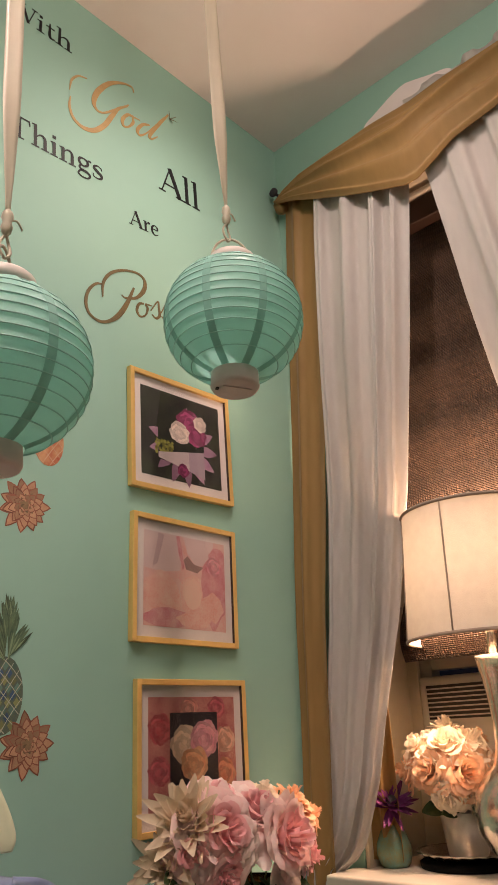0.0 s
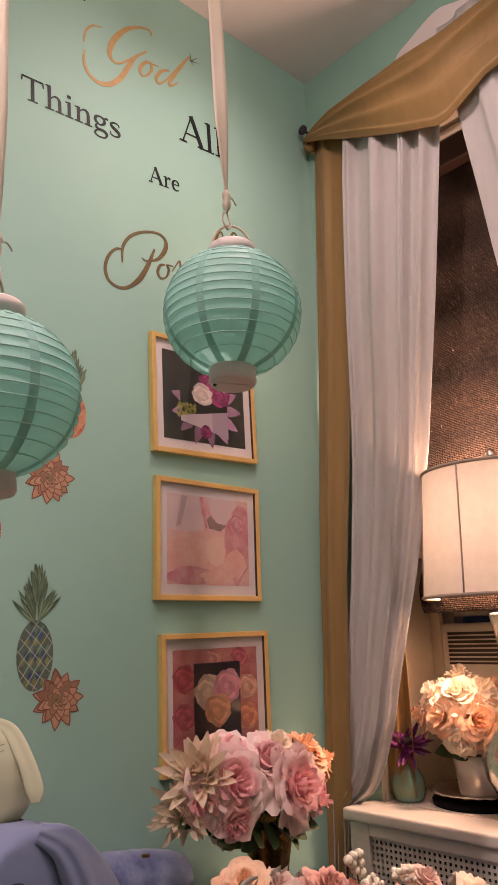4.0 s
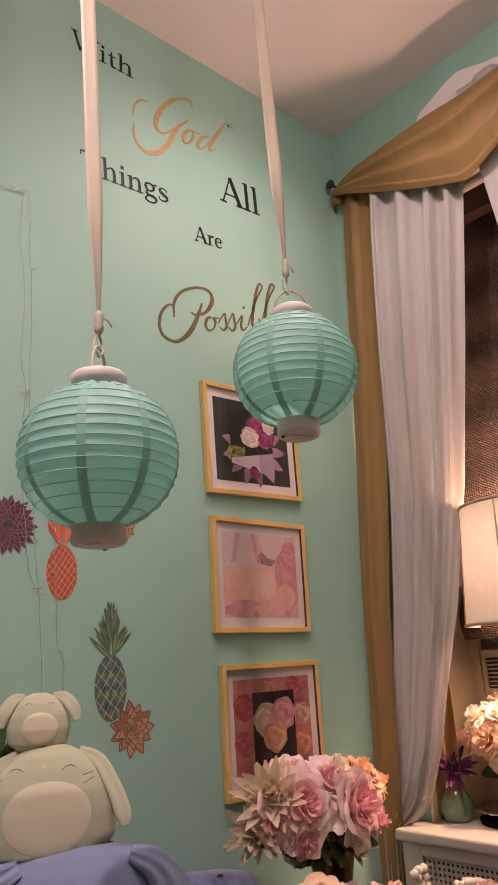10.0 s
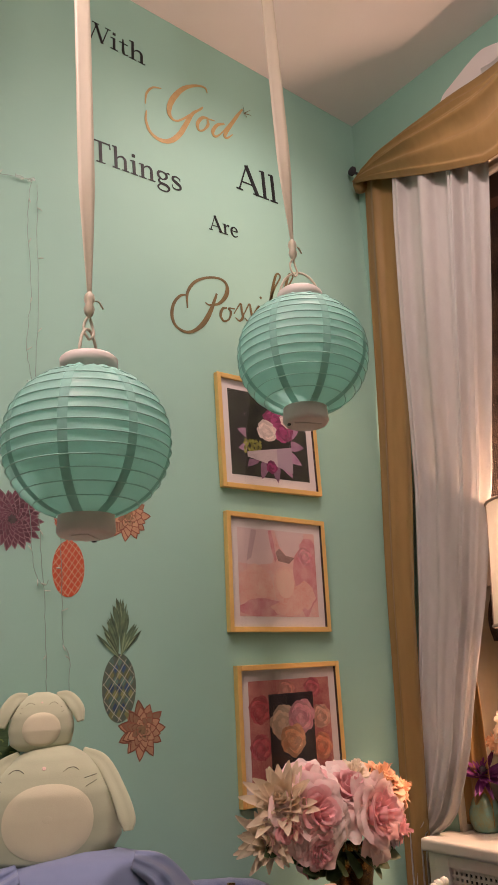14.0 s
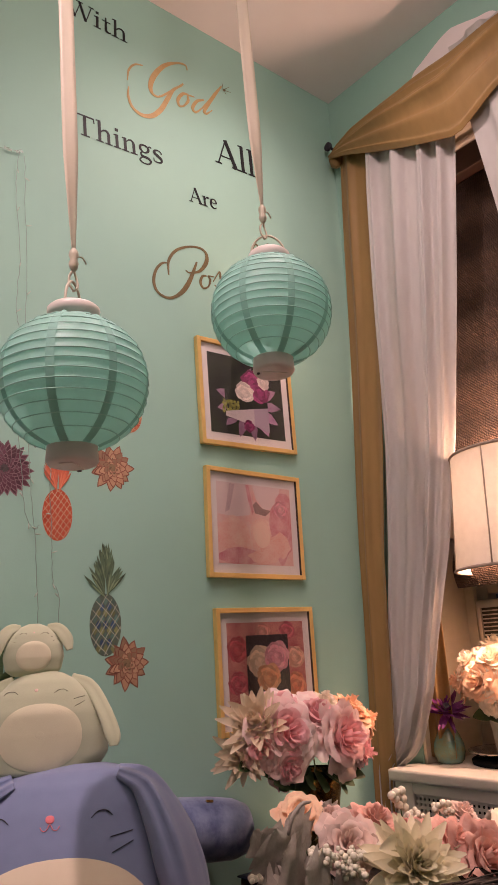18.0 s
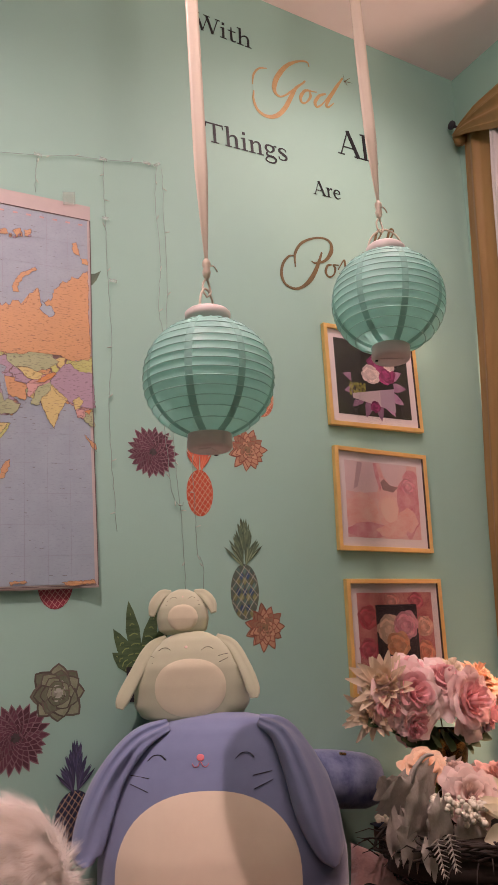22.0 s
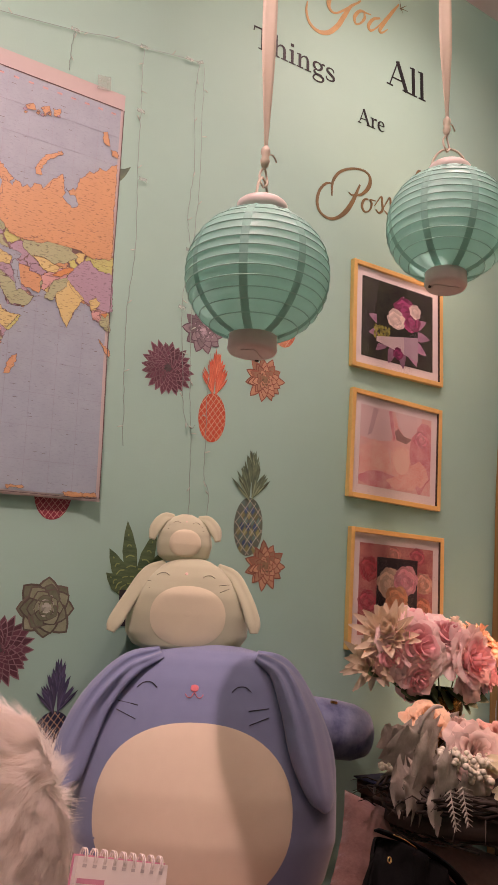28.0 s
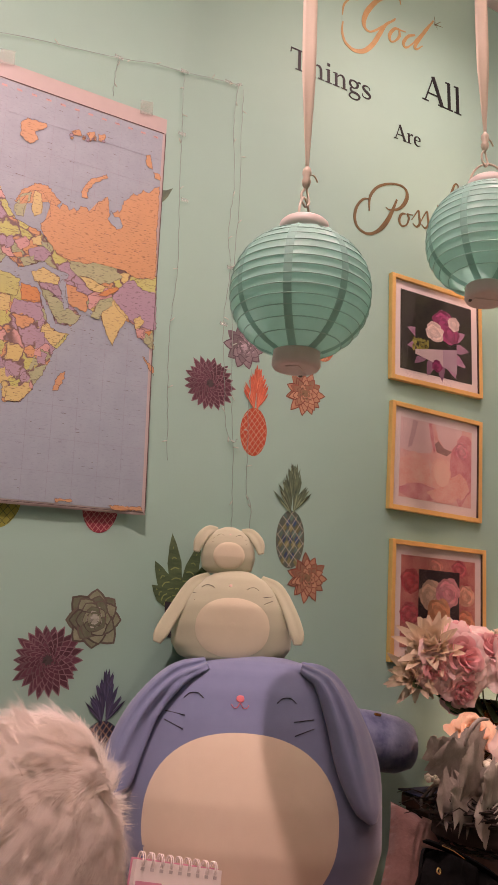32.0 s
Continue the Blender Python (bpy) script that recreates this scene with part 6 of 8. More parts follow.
def art_pale(t, x0, x1, z0, z1, y):
    w, h = x1 - x0, z1 - z0
    at_ = lambda pts: [(x0 + w * a, z0 + h * b) for a, b in pts]

    def blot(cx, cz, rx, rz, seed, n=36):
        return [(min(1, max(0, cx + rx * math.cos(q) * (1 + 0.3 * noise.noise((math.cos(q) * 1.5 + seed, math.sin(q) * 1.5, seed))))), min(1, max(0, cz + rz * math.sin(q) * (1 + 0.3 * noise.noise((math.cos(q) * 1.5, math.sin(q) * 1.5 + seed, seed)))))) for q in np.linspace(0, 6.1, n)]

    part("print", flat(rect(x0, x1, z0, z1), y), material("blush_print", (0.74, 0.36, 0.31), (0.74, 0.54, 0.48), 18, 0.5, fine=0.35), t, "blush rose print", False)
    grey = material("pale_petal_print", (0.66, 0.50, 0.48), (0.74, 0.56, 0.52), 26, 0.5, fine=0.4)
    warm = material("salmon_petal_print", (0.74, 0.32, 0.26), (0.80, 0.58, 0.48), 30, 0.5, fine=0.5)
    pink = material("rose_petal_print", (0.58, 0.16, 0.19), (0.74, 0.42, 0.40), 34, 0.5, fine=0.4)
    part("printed_petal", flat(at_([(0, 0.60), (0.2, 0.575), (0.42, 0.61), (0.47, 0.78), (0.40, 1), (0, 1)]), y - 0.0003), grey, t, "", False)
    part("printed_petal", flat(at_([(0.10, 0.62), (0.16, 0.66), (0.24, 0.98), (0.17, 0.99)]), y - 0.0005), material("petal_shade_print", (0.60, 0.42, 0.41), None, 20, 0.5), t, "", False)
    part("printed_petal", flat(at_([(0.47, 0.99), (0.52, 0.82), (0.62, 0.70), (0.74, 0.71), (0.84, 0.84), (0.86, 1), (0.47, 1)]), y - 0.0004), grey, t, "", False)
    part("printed_gap", flat(at_([(0.47, 0.74), (0.50, 0.64), (0.64, 0.615), (0.72, 0.69), (0.60, 0.71), (0.52, 0.79)]), y - 0.0006), material("taupe_print", (0.26, 0.15, 0.13), (0.40, 0.25, 0.22), 40, 0.5), t, "", False)
    part("printed_gap", flat(at_([(0.38, 0.99), (0.41, 0.80), (0.46, 0.62), (0.48, 0.66), (0.45, 0.86), (0.42, 1)]), y - 0.0006), pink, t, "", False)
    for n, (cx, cz, rx, rz, m) in enumerate(((0.20, 0.30, 0.24, 0.26, warm), (0.58, 0.36, 0.16, 0.22, warm), (0.30, 0.10, 0.30, 0.10, pink), (0.86, 0.45, 0.18, 0.40, pink), (0.90, 0.78, 0.13, 0.16, pink), (0.82, 0.25, 0.14, 0.16, warm), (0.60, 0.10, 0.20, 0.09, warm))):
        part("printed_petal", flat(at_(blot(cx, cz, rx, rz, n * 2.3 + 1)), y - 0.0008 - 0.0002 * n), m, t, "", False)
    part("printed_petal", flat(at_(blot(0.58, 0.38, 0.11, 0.17, 9.1)), y - 0.0026), material("cream_petal_print", (0.80, 0.58, 0.46), (0.80, 0.50, 0.40), 26, 0.5, fine=0.4), t, "", False)
    bm = bmesh.new()
    rose_print(bm, x0 + w * 0.86, z0 + h * 0.72, w * 0.10, y - 0.0028, 21)
    part("printed_rose", bm, tones("pale_rose_print", (0.62, 0.20, 0.24), (0.72, 0.40, 0.40), 0.2), t, "", False)


def art_rose(t, x0, x1, z0, z1, y):
    w, h = x1 - x0, z1 - z0
    part("print", flat(rect(x0, x1, z0, z1), y), material("crimson_garden_print", (0.36, 0.07, 0.08), (0.62, 0.28, 0.22), 24, 0.5), t, "crimson rose print", False)
    for n, (cx, cz, r, c) in enumerate(((0.13, 0.72, 0.13, ((0.40, 0.045, 0.06), (0.52, 0.12, 0.12))), (0.12, 0.36, 0.12, ((0.44, 0.06, 0.09), (0.56, 0.16, 0.16))), (0.45, 0.90, 0.10, ((0.56, 0.16, 0.13), (0.62, 0.32, 0.24))),
                                        (0.86, 0.30, 0.13, ((0.60, 0.17, 0.10), (0.64, 0.34, 0.20))), (0.87, 0.60, 0.12, ((0.62, 0.30, 0.20), (0.68, 0.46, 0.34))), (0.78, 0.90, 0.10, ((0.44, 0.07, 0.10), (0.54, 0.16, 0.16))))):
        bm = bmesh.new()
        rose_print(bm, x0 + w * cx, z0 + h * cz, r * w, y - 0.0003 - 0.0005 * n, 40 + n)
        part("printed_rose", bm, tones("rose_print", *c, 0.3), t, "", False)
    part("inset", flat(rect(x0 + w * 0.23, x0 + w * 0.78, z0 + h * 0.13, z0 + h * 0.86), y - 0.0036), material("near_black_print", (0.02, 0.013, 0.016), (0.05, 0.035, 0.04), 20, 0.5), t, "", False)
    for n, (cx, cz, r, c) in enumerate(((0.40, 0.58, 0.16, ((0.62, 0.42, 0.28), (0.68, 0.52, 0.38))), (0.62, 0.62, 0.16, ((0.58, 0.20, 0.24), (0.68, 0.38, 0.38))), (0.50, 0.40, 0.15, ((0.62, 0.25, 0.12), (0.66, 0.40, 0.22))))):
        bm = bmesh.new()
        rose_print(bm, x0 + w * cx, z0 + h * cz, r * w, y - 0.0039 - 0.0007 * n, 60 + n)
        part("printed_rose", bm, tones("inset_rose_print", *c, 0.25), t, "", False)


framed(1.222, 1.586, 1.576, 1.902, art_lily, "gold-framed print of magenta and white roses with lilies", -1.5)
framed(1.233, 1.588, 1.195, 1.507, art_pale, "gold-framed print of pale blush roses", 0.3)
framed(1.249, 1.606, 0.786, 1.115, art_rose, "gold-framed print of crimson and peach roses", -0.3)


# ---- bed and its soft things ----
bed = thing("bed", (0.0, 0.0, 0.0), "low bed along the green wall under a dusty pink velvet cover", "bed")
part("base", box(-2.0, 0.93, 0.22, 1.49, 0.0, 0.12, 0.01), M["blind_dark"], bed, "dark wooden base", False)
part("mattress", box(-2.0, 0.94, 0.2, 1.495, 0.121, BED_Z - 0.012, 0.04, 4), M["mat_board"], bed)
part("cover", sheet(lambda u, v: (-2.01 + 2.97 * u, 0.18 + 1.316 * v, BED_Z - 0.009 + 0.005 * noise.noise((u * 22, v * 9, 3.1))), 90, 40, 0.008), M["pink_velvet"], bed, "dusty pink velvet cover")


class Plush:
    """A soft round toy: half width and half depth by height, in one mesh."""

    def __init__(self, place, rows, height, power=2.2):
        self.place, self.rows, self.h, self.p, self.bm = Vector(place), rows, height, power, bmesh.new()

    def half(self, h):
        zs = [r[0] for r in self.rows]
        return float(np.interp(h, zs, [r[1] for r in self.rows])), float(np.interp(h, zs, [r[2] for r in self.rows]))

    def body(self, n=72, m=60, mi=0):
        pts = []
        for i in range(m + 1):
            h = 0.5 - 0.5 * math.cos(math.pi * i / m)
            a, b = self.half(h)
            row = []
            for k in range(n):
                t = 2 * math.pi * k / n
                c, s = math.cos(t), math.sin(t)
                q = (abs(c) ** self.p + abs(s) ** self.p) ** (-1 / self.p)
                d = 0.003 * max(0.0, s) * noise.noise((c * 2, s * 2, h * 4))
                row.append(Vector(((a + d) * c * q, (b + d) * s * q, h * self.h)))
            pts.append(row)
        add_grid(self.bm, pts, close_u=True, mi=mi)

    def front(self, x, z, out=0.0):
        a, b = self.half(z / self.h)
        k = min(0.9999, abs(x) / max(a, 1e-6))
        return Vector((x, -b * (1 - k ** self.p) ** (1 / self.p) - out, z))

    def patch(self, cx, cz, rx, rz, mi, power=2.0, out=0.0035):
        """A sewn-on panel that follows the front."""
        rings, n = 12, 64
        pts = []
        for i in range(rings + 1):
            f = max(0.001, i / rings)
            row = []
            for k in range(n):
                t = 2 * math.pi * k / n
                c, s = math.cos(t), math.sin(t)
                q = (abs(c) ** power + abs(s) ** power) ** (-1 / power)
                row.append(self.front(cx + rx * f * c * q, cz + rz * f * s * q, out * (1 - 0.75 * f ** 10)))
            pts.append(row)
        add_grid(self.bm, pts, close_u=True, mi=mi)

    def stitch(self, points, r, mi):
        line = [self.front(x, z, 0.0015) for x, z in (smooth_line(points, 6) if len(points) > 2 else points)]
        start = len(self.bm.faces)
        tube(line, r, 6, self.bm)
        self.bm.faces.ensure_lookup_table()
        for f in self.bm.faces[start:]:
            f.material_index = mi

    def ear(self, points, widths, thick, mi=0):
        """A flat drooping ear along points."""
        line = smooth_line([(*p, w, k) for p, w, k in zip(points, widths, thick)], 10)
        rings = []
        for i, q in enumerate(line):
            d = Vector(line[min(i + 1, len(line) - 1)][:3]) - Vector(line[max(i - 1, 0)][:3])
            side = d.cross(Vector((0, -1, 0.25))).normalized()
            out = side.cross(d).normalized()
            rings.append([Vector(q[:3]) + side * math.cos(t) * q[3] + out * q[4] * math.copysign(abs(math.sin(t)) ** 0.7, math.sin(t)) * (0.62 + 0.38 * abs(math.cos(t))) for t in np.linspace(0, 2 * math.pi, 24, endpoint=False)])
        vs = add_grid(self.bm, rings, close_u=True, mi=mi)
        for ring in (vs[0], vs[-1]):
            self.bm.faces.new(ring).material_index = mi

    def flap(self, points, widths, lift, fold, mi=0):
        """A drooping ear that lies on the body: its middle line (x, z), half widths, and how far it stands off."""
        line = smooth_line([(x, z, w, 0.0) for (x, z), w in zip(points, widths)], 10)
        n, rows, under = 14, [], []
        for i, q in enumerate(line):
            e = line[min(i + 1, len(line) - 1)]
            b = line[max(i - 1, 0)]
            dx, dz = e[0] - b[0], e[1] - b[1]
            m = math.hypot(dx, dz)
            f = i / (len(line) - 1)
            row, low = [], []
            for k in range(n + 1):
                t = 2 * k / n - 1
                x, z = q[0] - dz / m * t * q[2], q[1] + dx / m * t * q[2]
                p = self.front(x, z)
                p.y = min(p.y, -0.035 - 0.05 * f)
                ridge = fold * (math.exp(-((t - 0.25 + 0.5 * f) / 0.22) ** 2) + 0.5 * math.exp(-((t + 0.55) / 0.2) ** 2)) * math.sin(math.pi * min(1, 0.15 + f))
                row.append(p + Vector((0, -lift * (0.55 + 0.45 * (1 - t ** 4)) * min(1, 0.3 + f * 4) - ridge, 0)))
                low.append(p + Vector((0, 0.012, 0)))
            rows.append(row)
            under.append(low)
        ring = [r + u[::-1] for r, u in zip(rows, under)]
        vs = add_grid(self.bm, ring, close_u=True, mi=mi)
        for c in (vs[0], vs[-1]):
            self.bm.faces.new(c).material_index = mi

    def done(self, label, mats, turn=0, roll=0, lean=0):
        bmesh.ops.recalc_face_normals(self.bm, faces=self.bm.faces)
        ob = part("plush_toy", self.bm, mats, None, label)
        ob.matrix_basis = pose(*self.place, lean, roll, turn)
        return tagged(ob, "", "plush toy", "stacked plush toys")


def face(p, ex, ez, ew, nz, nr, wx, wz, k, mouth=True, cx=0.0):
    """Closed eyes, whiskers, nose and mouth, their middle at cx."""
    sew = lambda pts, r, mi: p.stitch([(x + cx, z) for x, z in pts], r, mi)
    for s in (-1, 1):
        sew([(s * ex - ew, ez - 0.004 * k), (s * ex - ew * 0.4, ez + 0.006 * k), (s * ex + ew * 0.4, ez + 0.007 * k), (s * ex + ew, ez - 0.002 * k)], 0.00095 * k, 2)
        sew([(s * wx, wz), (s * (wx + 0.042 * k), wz + 0.007 * k)], 0.00095 * k, 2)
        sew([(s * (wx + 0.002), wz - 0.026 * k), (s * (wx + 0.042 * k), wz - 0.010 * k)], 0.00095 * k, 2)
    p.patch(cx, nz, nr * 1.2, nr, 3, 2.4, 0.0022 * k)
    if mouth:
        sew([(-nr * 2.6, nz - nr * 1.7), (-nr * 1.9, nz - nr * 2.6), (-nr * 0.9, nz - nr * 2.5), (0, nz - nr * 1.2), (nr * 0.9, nz - nr * 2.5), (nr * 1.9, nz - nr * 2.6), (nr * 2.6, nz - nr * 1.7)], 0.0008 * k, 3)


BLUE_ROWS = [(0, 0.14, 0.10), (0.03, 0.22, 0.145), (0.10, 0.250, 0.17), (0.25, 0.272, 0.182), (0.42, 0.273, 0.18), (0.58, 0.260, 0.165), (0.72, 0.242, 0.148), (0.84, 0.208, 0.128), (0.92, 0.17, 0.105), (0.97, 0.125, 0.08), (1.0, 0.06, 0.04)]
big = Plush((0.755, 1.315, BED_Z + 0.004), BLUE_ROWS, 0.492)
big.body()
big.patch(-0.033, 0.176, 0.190, 0.160, 1, 2.25)
face(big, 0.095, 0.400, 0.020, 0.400, 0.0068, 0.110, 0.362, 1.0, True, -0.046)
big.flap([(-0.118, 0.470), (-0.180, 0.440), (-0.236, 0.375), (-0.270, 0.295), (-0.285, 0.225), (-0.282, 0.20)], [0.014, 0.026, 0.032, 0.037, 0.032, 0.010], 0.036, 0.018)
big.flap([(0.085, 0.474), (0.135, 0.446), (0.172, 0.375), (0.200, 0.29), (0.222, 0.215), (0.230, 0.185)], [0.014, 0.030, 0.043, 0.050, 0.034, 0.010], 0.034, 0.018)
big.done("large periwinkle-blue plush toy with cream belly and droopy ears", [M["blue_plush"], M["cream_plush"], M["stitch_dark"], M["stitch_pink"]], -26, 0, -7)
MID_ROWS = [(0, 0.085, 0.055), (0.05, 0.118, 0.068), (0.18, 0.136, 0.07), (0.4, 0.138, 0.072), (0.6, 0.122, 0.072), (0.78, 0.096, 0.06), (0.9, 0.068, 0.046), (0.97, 0.042, 0.03), (1.0, 0.02, 0.015)]
mid = Plush((0.730, 1.415, BED_Z + 0.476), MID_ROWS, 0.205)
mid.body(56, 44)
mid.patch(-0.004, 0.078, 0.082, 0.064, 1, 2.2)
face(mid, 0.05, 0.163, 0.014, 0.168, 0.003, 0.075, 0.147, 0.55, False, -0.014)
mid.patch(-0.006, 0.083, 0.012, 0.009, 1, 2.0, 0.0036)
mid.ear([(-0.06, 0.0, 0.188), (-0.098, -0.015, 0.165), (-0.132, -0.035, 0.108), (-0.158, -0.05, 0.058), (-0.166, -0.055, 0.036)], [0.010, 0.0145, 0.0155, 0.016, 0.009], [0.008, 0.009, 0.009, 0.009, 0.005])
mid.ear([(0.06, 0.0, 0.188), (0.096, -0.02, 0.168), (0.124, -0.045, 0.118), (0.140, -0.06, 0.072), (0.142, -0.065, 0.050)], [0.010, 0.0145, 0.0155, 0.016, 0.009], [0.008, 0.009, 0.009, 0.009, 0.005])
mid.done("medium pale green plush toy balanced on the blue one", [M["green_plush"], M["pale_plush"], M["stitch_dark"], M["pale_rose"]], -24)
SMALL_ROWS = [(0, 0.042, 0.03), (0.1, 0.058, 0.038), (0.35, 0.064, 0.042), (0.6, 0.06, 0.04), (0.8, 0.046, 0.032), (0.93, 0.03, 0.02), (1.0, 0.012, 0.01)]
small = Plush((0.716, 1.435, BED_Z + 0.672), SMALL_ROWS, 0.108)
small.body(44, 36)
small.patch(0.0, 0.04, 0.036, 0.031, 1, 2.1)
face(small, 0.022, 0.086, 0.008, 0.089, 0.0016, 0.036, 0.079, 0.36, False)
small.ear([(-0.028, 0, 0.10), (-0.05, -0.008, 0.096), (-0.068, -0.016, 0.072), (-0.075, -0.02, 0.045)], [0.007, 0.012, 0.0135, 0.007], [0.005, 0.007, 0.008, 0.004])
small.ear([(0.028, 0, 0.10), (0.05, -0.008, 0.096), (0.068, -0.018, 0.074), (0.075, -0.024, 0.05)], [0.007, 0.012, 0.0135, 0.007], [0.005, 0.007, 0.008, 0.004])
small.done("tiny pale green plush toy on top of the stack", [M["green_plush"], M["pale_plush"], M["stitch_dark"], M["pale_rose"]], -24)

# faux-fur cushion
FUR_C, FUR_R = Vector((0.060, 1.05, BED_Z + 0.186)), Vector((0.282, 0.165, 0.182))
fur = thing("fur_cushion", tuple(FUR_C - Vector((0.014, 0, 0))), "long-haired ivory faux-fur cushion on the bed", "cushion", turn=(0, -10, 0))


def fur_surface(a, b):
    c = Vector((math.cos(b) * math.cos(a), math.cos(b) * math.sin(a), math.sin(b)))
    k = (abs(c.x) ** 9 + abs(c.y) ** 4 + abs(c.z) ** 9) ** (-1 / 9)
    return Vector((c.x * k * FUR_R.x, c.y * k * FUR_R.y, c.z * k * FUR_R.z)), Vector((c.x / FUR_R.x, c.y / FUR_R.y, c.z / FUR_R.z)).normalized()


bm = bmesh.new()
add_grid(bm, [[fur_surface(2 * math.pi * k / 60, -1.5 + 3.0 * i / 36)[0] * (0.985 + 0.05 * noise.noise((k * 0.5 if k < 30 else (60 - k) * 0.5, i * 0.35, 2.0))) for k in range(60)] for i in range(37)], close_u=True)
part("backing", bm, M["fur_base"], fur)
rnd = random.Random(31)
verts, faces, lie = [], [], []
for tuft in range(4300):
    a, b = rnd.uniform(math.pi * 0.85, math.pi * 2.2), math.asin(rnd.uniform(-0.75, 0.999))
    p0, nrm = fur_surface(a, b)
    flow = Vector((-0.75 + 0.8 * noise.noise(p0 * 8), 0.0, -0.30 + 1.4 * noise.noise(p0 * 7 + Vector((5, 1, 2)))))
    flow = flow - nrm * flow.dot(nrm) * 0.8
    d = (nrm * rnd.uniform(0.16, 0.50) + flow + Vector((rnd.gauss(0, 0.14), rnd.gauss(0, 0.14), rnd.gauss(0, 0.14)))).normalized()
    L = rnd.uniform(0.034, 0.066)
    tip = p0 + (d + flow * 0.3).normalized() * L
    side = d.cross(nrm).normalized()
    for k in range(24):
        spread = rnd.gauss(0, 0.011)
        p = p0 + side * spread + d * rnd.uniform(-0.012, 0.012)
        e = tip + side * spread * 0.35 + nrm * rnd.gauss(0, 0.003) + d * rnd.uniform(-0.015, 0.008)
        w = side * rnd.uniform(0.0003, 0.0007)
        q = p.lerp(e, 0.55) + nrm * 0.006
        i = len(verts)
        verts += [p - w, p + w, q + w * 0.8, q - w * 0.8, e]
        faces += [(i, i + 1, i + 2, i + 3), (i + 3, i + 2, i + 4)]
        lie += [tuple((nrm + side * (spread * 6) + Vector((0, -0.1, 0.35))).normalized())] * 5
mesh = bpy.data.meshes.new("fur")
mesh.from_pydata([tuple(v) for v in verts], [], faces)
mesh.polygons.foreach_set("use_smooth", [True] * len(faces))
mesh.normals_split_custom_set_from_vertices(lie)
mesh.materials.append(M["fur"])
hair = tagged(new("fur", mesh), "long soft ivory fibres", kind="stuff")
hair.parent = fur

# dusty pink cushion beside the toys
pil = thing("velvet_cushion", (1.06, 0.95, 0.275), "dusty pink crushed-velvet cushion leaning by the plush toy", "cushion", turn=(66, 19, -25))


def pil_fn(u, v, s):
    x, y = (u - 0.5) * 2, (v - 0.5) * 2
    e = (1 - abs(x) ** 2.6) * (1 - abs(y) ** 2.6)
    return (x * 0.25 * (1 - 0.06 * (1 - y * y)), 0.105 + y * 0.115 * (1 - 0.06 * (1 - x * x)), s * (0.085 * max(0, e) ** 0.5 + 0.004 * noise.noise((x * 5, y * 5, s))))


bm = sheet(lambda u, v: pil_fn(u, v, 1), 40, 40)
sheet(lambda u, v: pil_fn(1 - u, v, -1), 40, 40, bm=bm)
bmesh.ops.remove_doubles(bm, verts=bm.verts, dist=0.0008)
part("cushion_body", bm, M["pink_velvet"], pil)

# blue tie-dye bolster
bol = thing("bolster_cushion", (1.145, 1.41, 0.603), "blue tie-dye plush bolster lying behind the blue plush toy", "cushion", turn=(0, 8, -6))
prof = [(0.001, 0.11), (0.035, 0.108), (0.058, 0.095), (0.067, 0.06), (0.069, 0.0), (0.066, -0.08), (0.064, -0.14), (0.05, -0.165), (0.001, -0.17)]
bm = lathe([(r * (1 + 0.02 * math.sin(z * 60)), z) for r, z in prof], 40)
bmesh.ops.rotate(bm, verts=bm.verts, matrix=Matrix.Rotation(radians(90), 3, "Y"))
for v in bm.verts:
    v.co += v.co.normalized() * 0.006 * noise.noise(v.co * 14)
part("bolster_body", bm, M["tie_dye"], bol)
part("zip_pull", box(-0.03, -0.012, -0.035, -0.029, 0.060, 0.066, 0.001), M["gilt"], bol, "", False)
prop = thing("bed_cushion", (1.01, 1.405, 0.30), "dark navy velvet cushion under the bolster", "cushion")
part("cushion_body", lathe([(0.001, 0.0), (0.055, 0.004), (0.065, 0.03), (0.065, 0.20), (0.055, 0.235), (0.001, 0.242)], 28), M["navy"], prop)

# white tray, notepad, handbag
tray = thing("storage_box", (0.385, 0.695, BED_Z), "open white box on the bed", "box")
for X0, X1, Y0, Y1, Z0, Z1 in ((-0.183, 0.183, -0.095, 0.095, 0.0, 0.006), (-0.183, 0.183, -0.095, -0.087, 0.006, 0.212), (-0.183, 0.183, 0.087, 0.095, 0.006, 0.212), (-0.183, -0.175, -0.087, 0.087, 0.006, 0.212), (0.175, 0.183, -0.087, 0.087, 0.006, 0.212)):
    part("panel", box(X0, X1, Y0, Y1, Z0, Z1, 0.0015), M["page"], tray, "", False)
pad = thing("notepad", (0.281, 0.69, BED_Z + 0.125), "spiral-bound white notepad standing in the box", "notepad", turn=(-14, 13, 8))
part("backing_board", box(-0.064, 0.064, 0.004, 0.006, 0.0, 0.182), M["print_pink"], pad, "pink backing board", False)
part("page_block", box(-0.0625, 0.0625, -0.004, 0.0038, 0.001, 0.180), M["page"], pad, "", False)
for k in range(9):
    for s in (-1, 1):
        ring = [(-0.053 + 0.0132 * k + 0.0014 * s, 0.001 + 0.006 * math.cos(t), 0.180 + 0.0085 * math.sin(t)) for t in np.linspace(0, 2 * math.pi, 16, endpoint=False)]
        part("ring", tube(ring, 0.0009, 5, closed=True), M["page"], pad)
    part("ring_hole", box(-0.0555 + 0.0132 * k, -0.0505 + 0.0132 * k, -0.0044, -0.0041, 0.1695, 0.173), M["print_grey"], pad, "", False)
part("heading", box(-0.060, -0.024, -0.0044, -0.0041, 0.154, 0.159), M["print_pink"], pad, "pink printed heading", False)
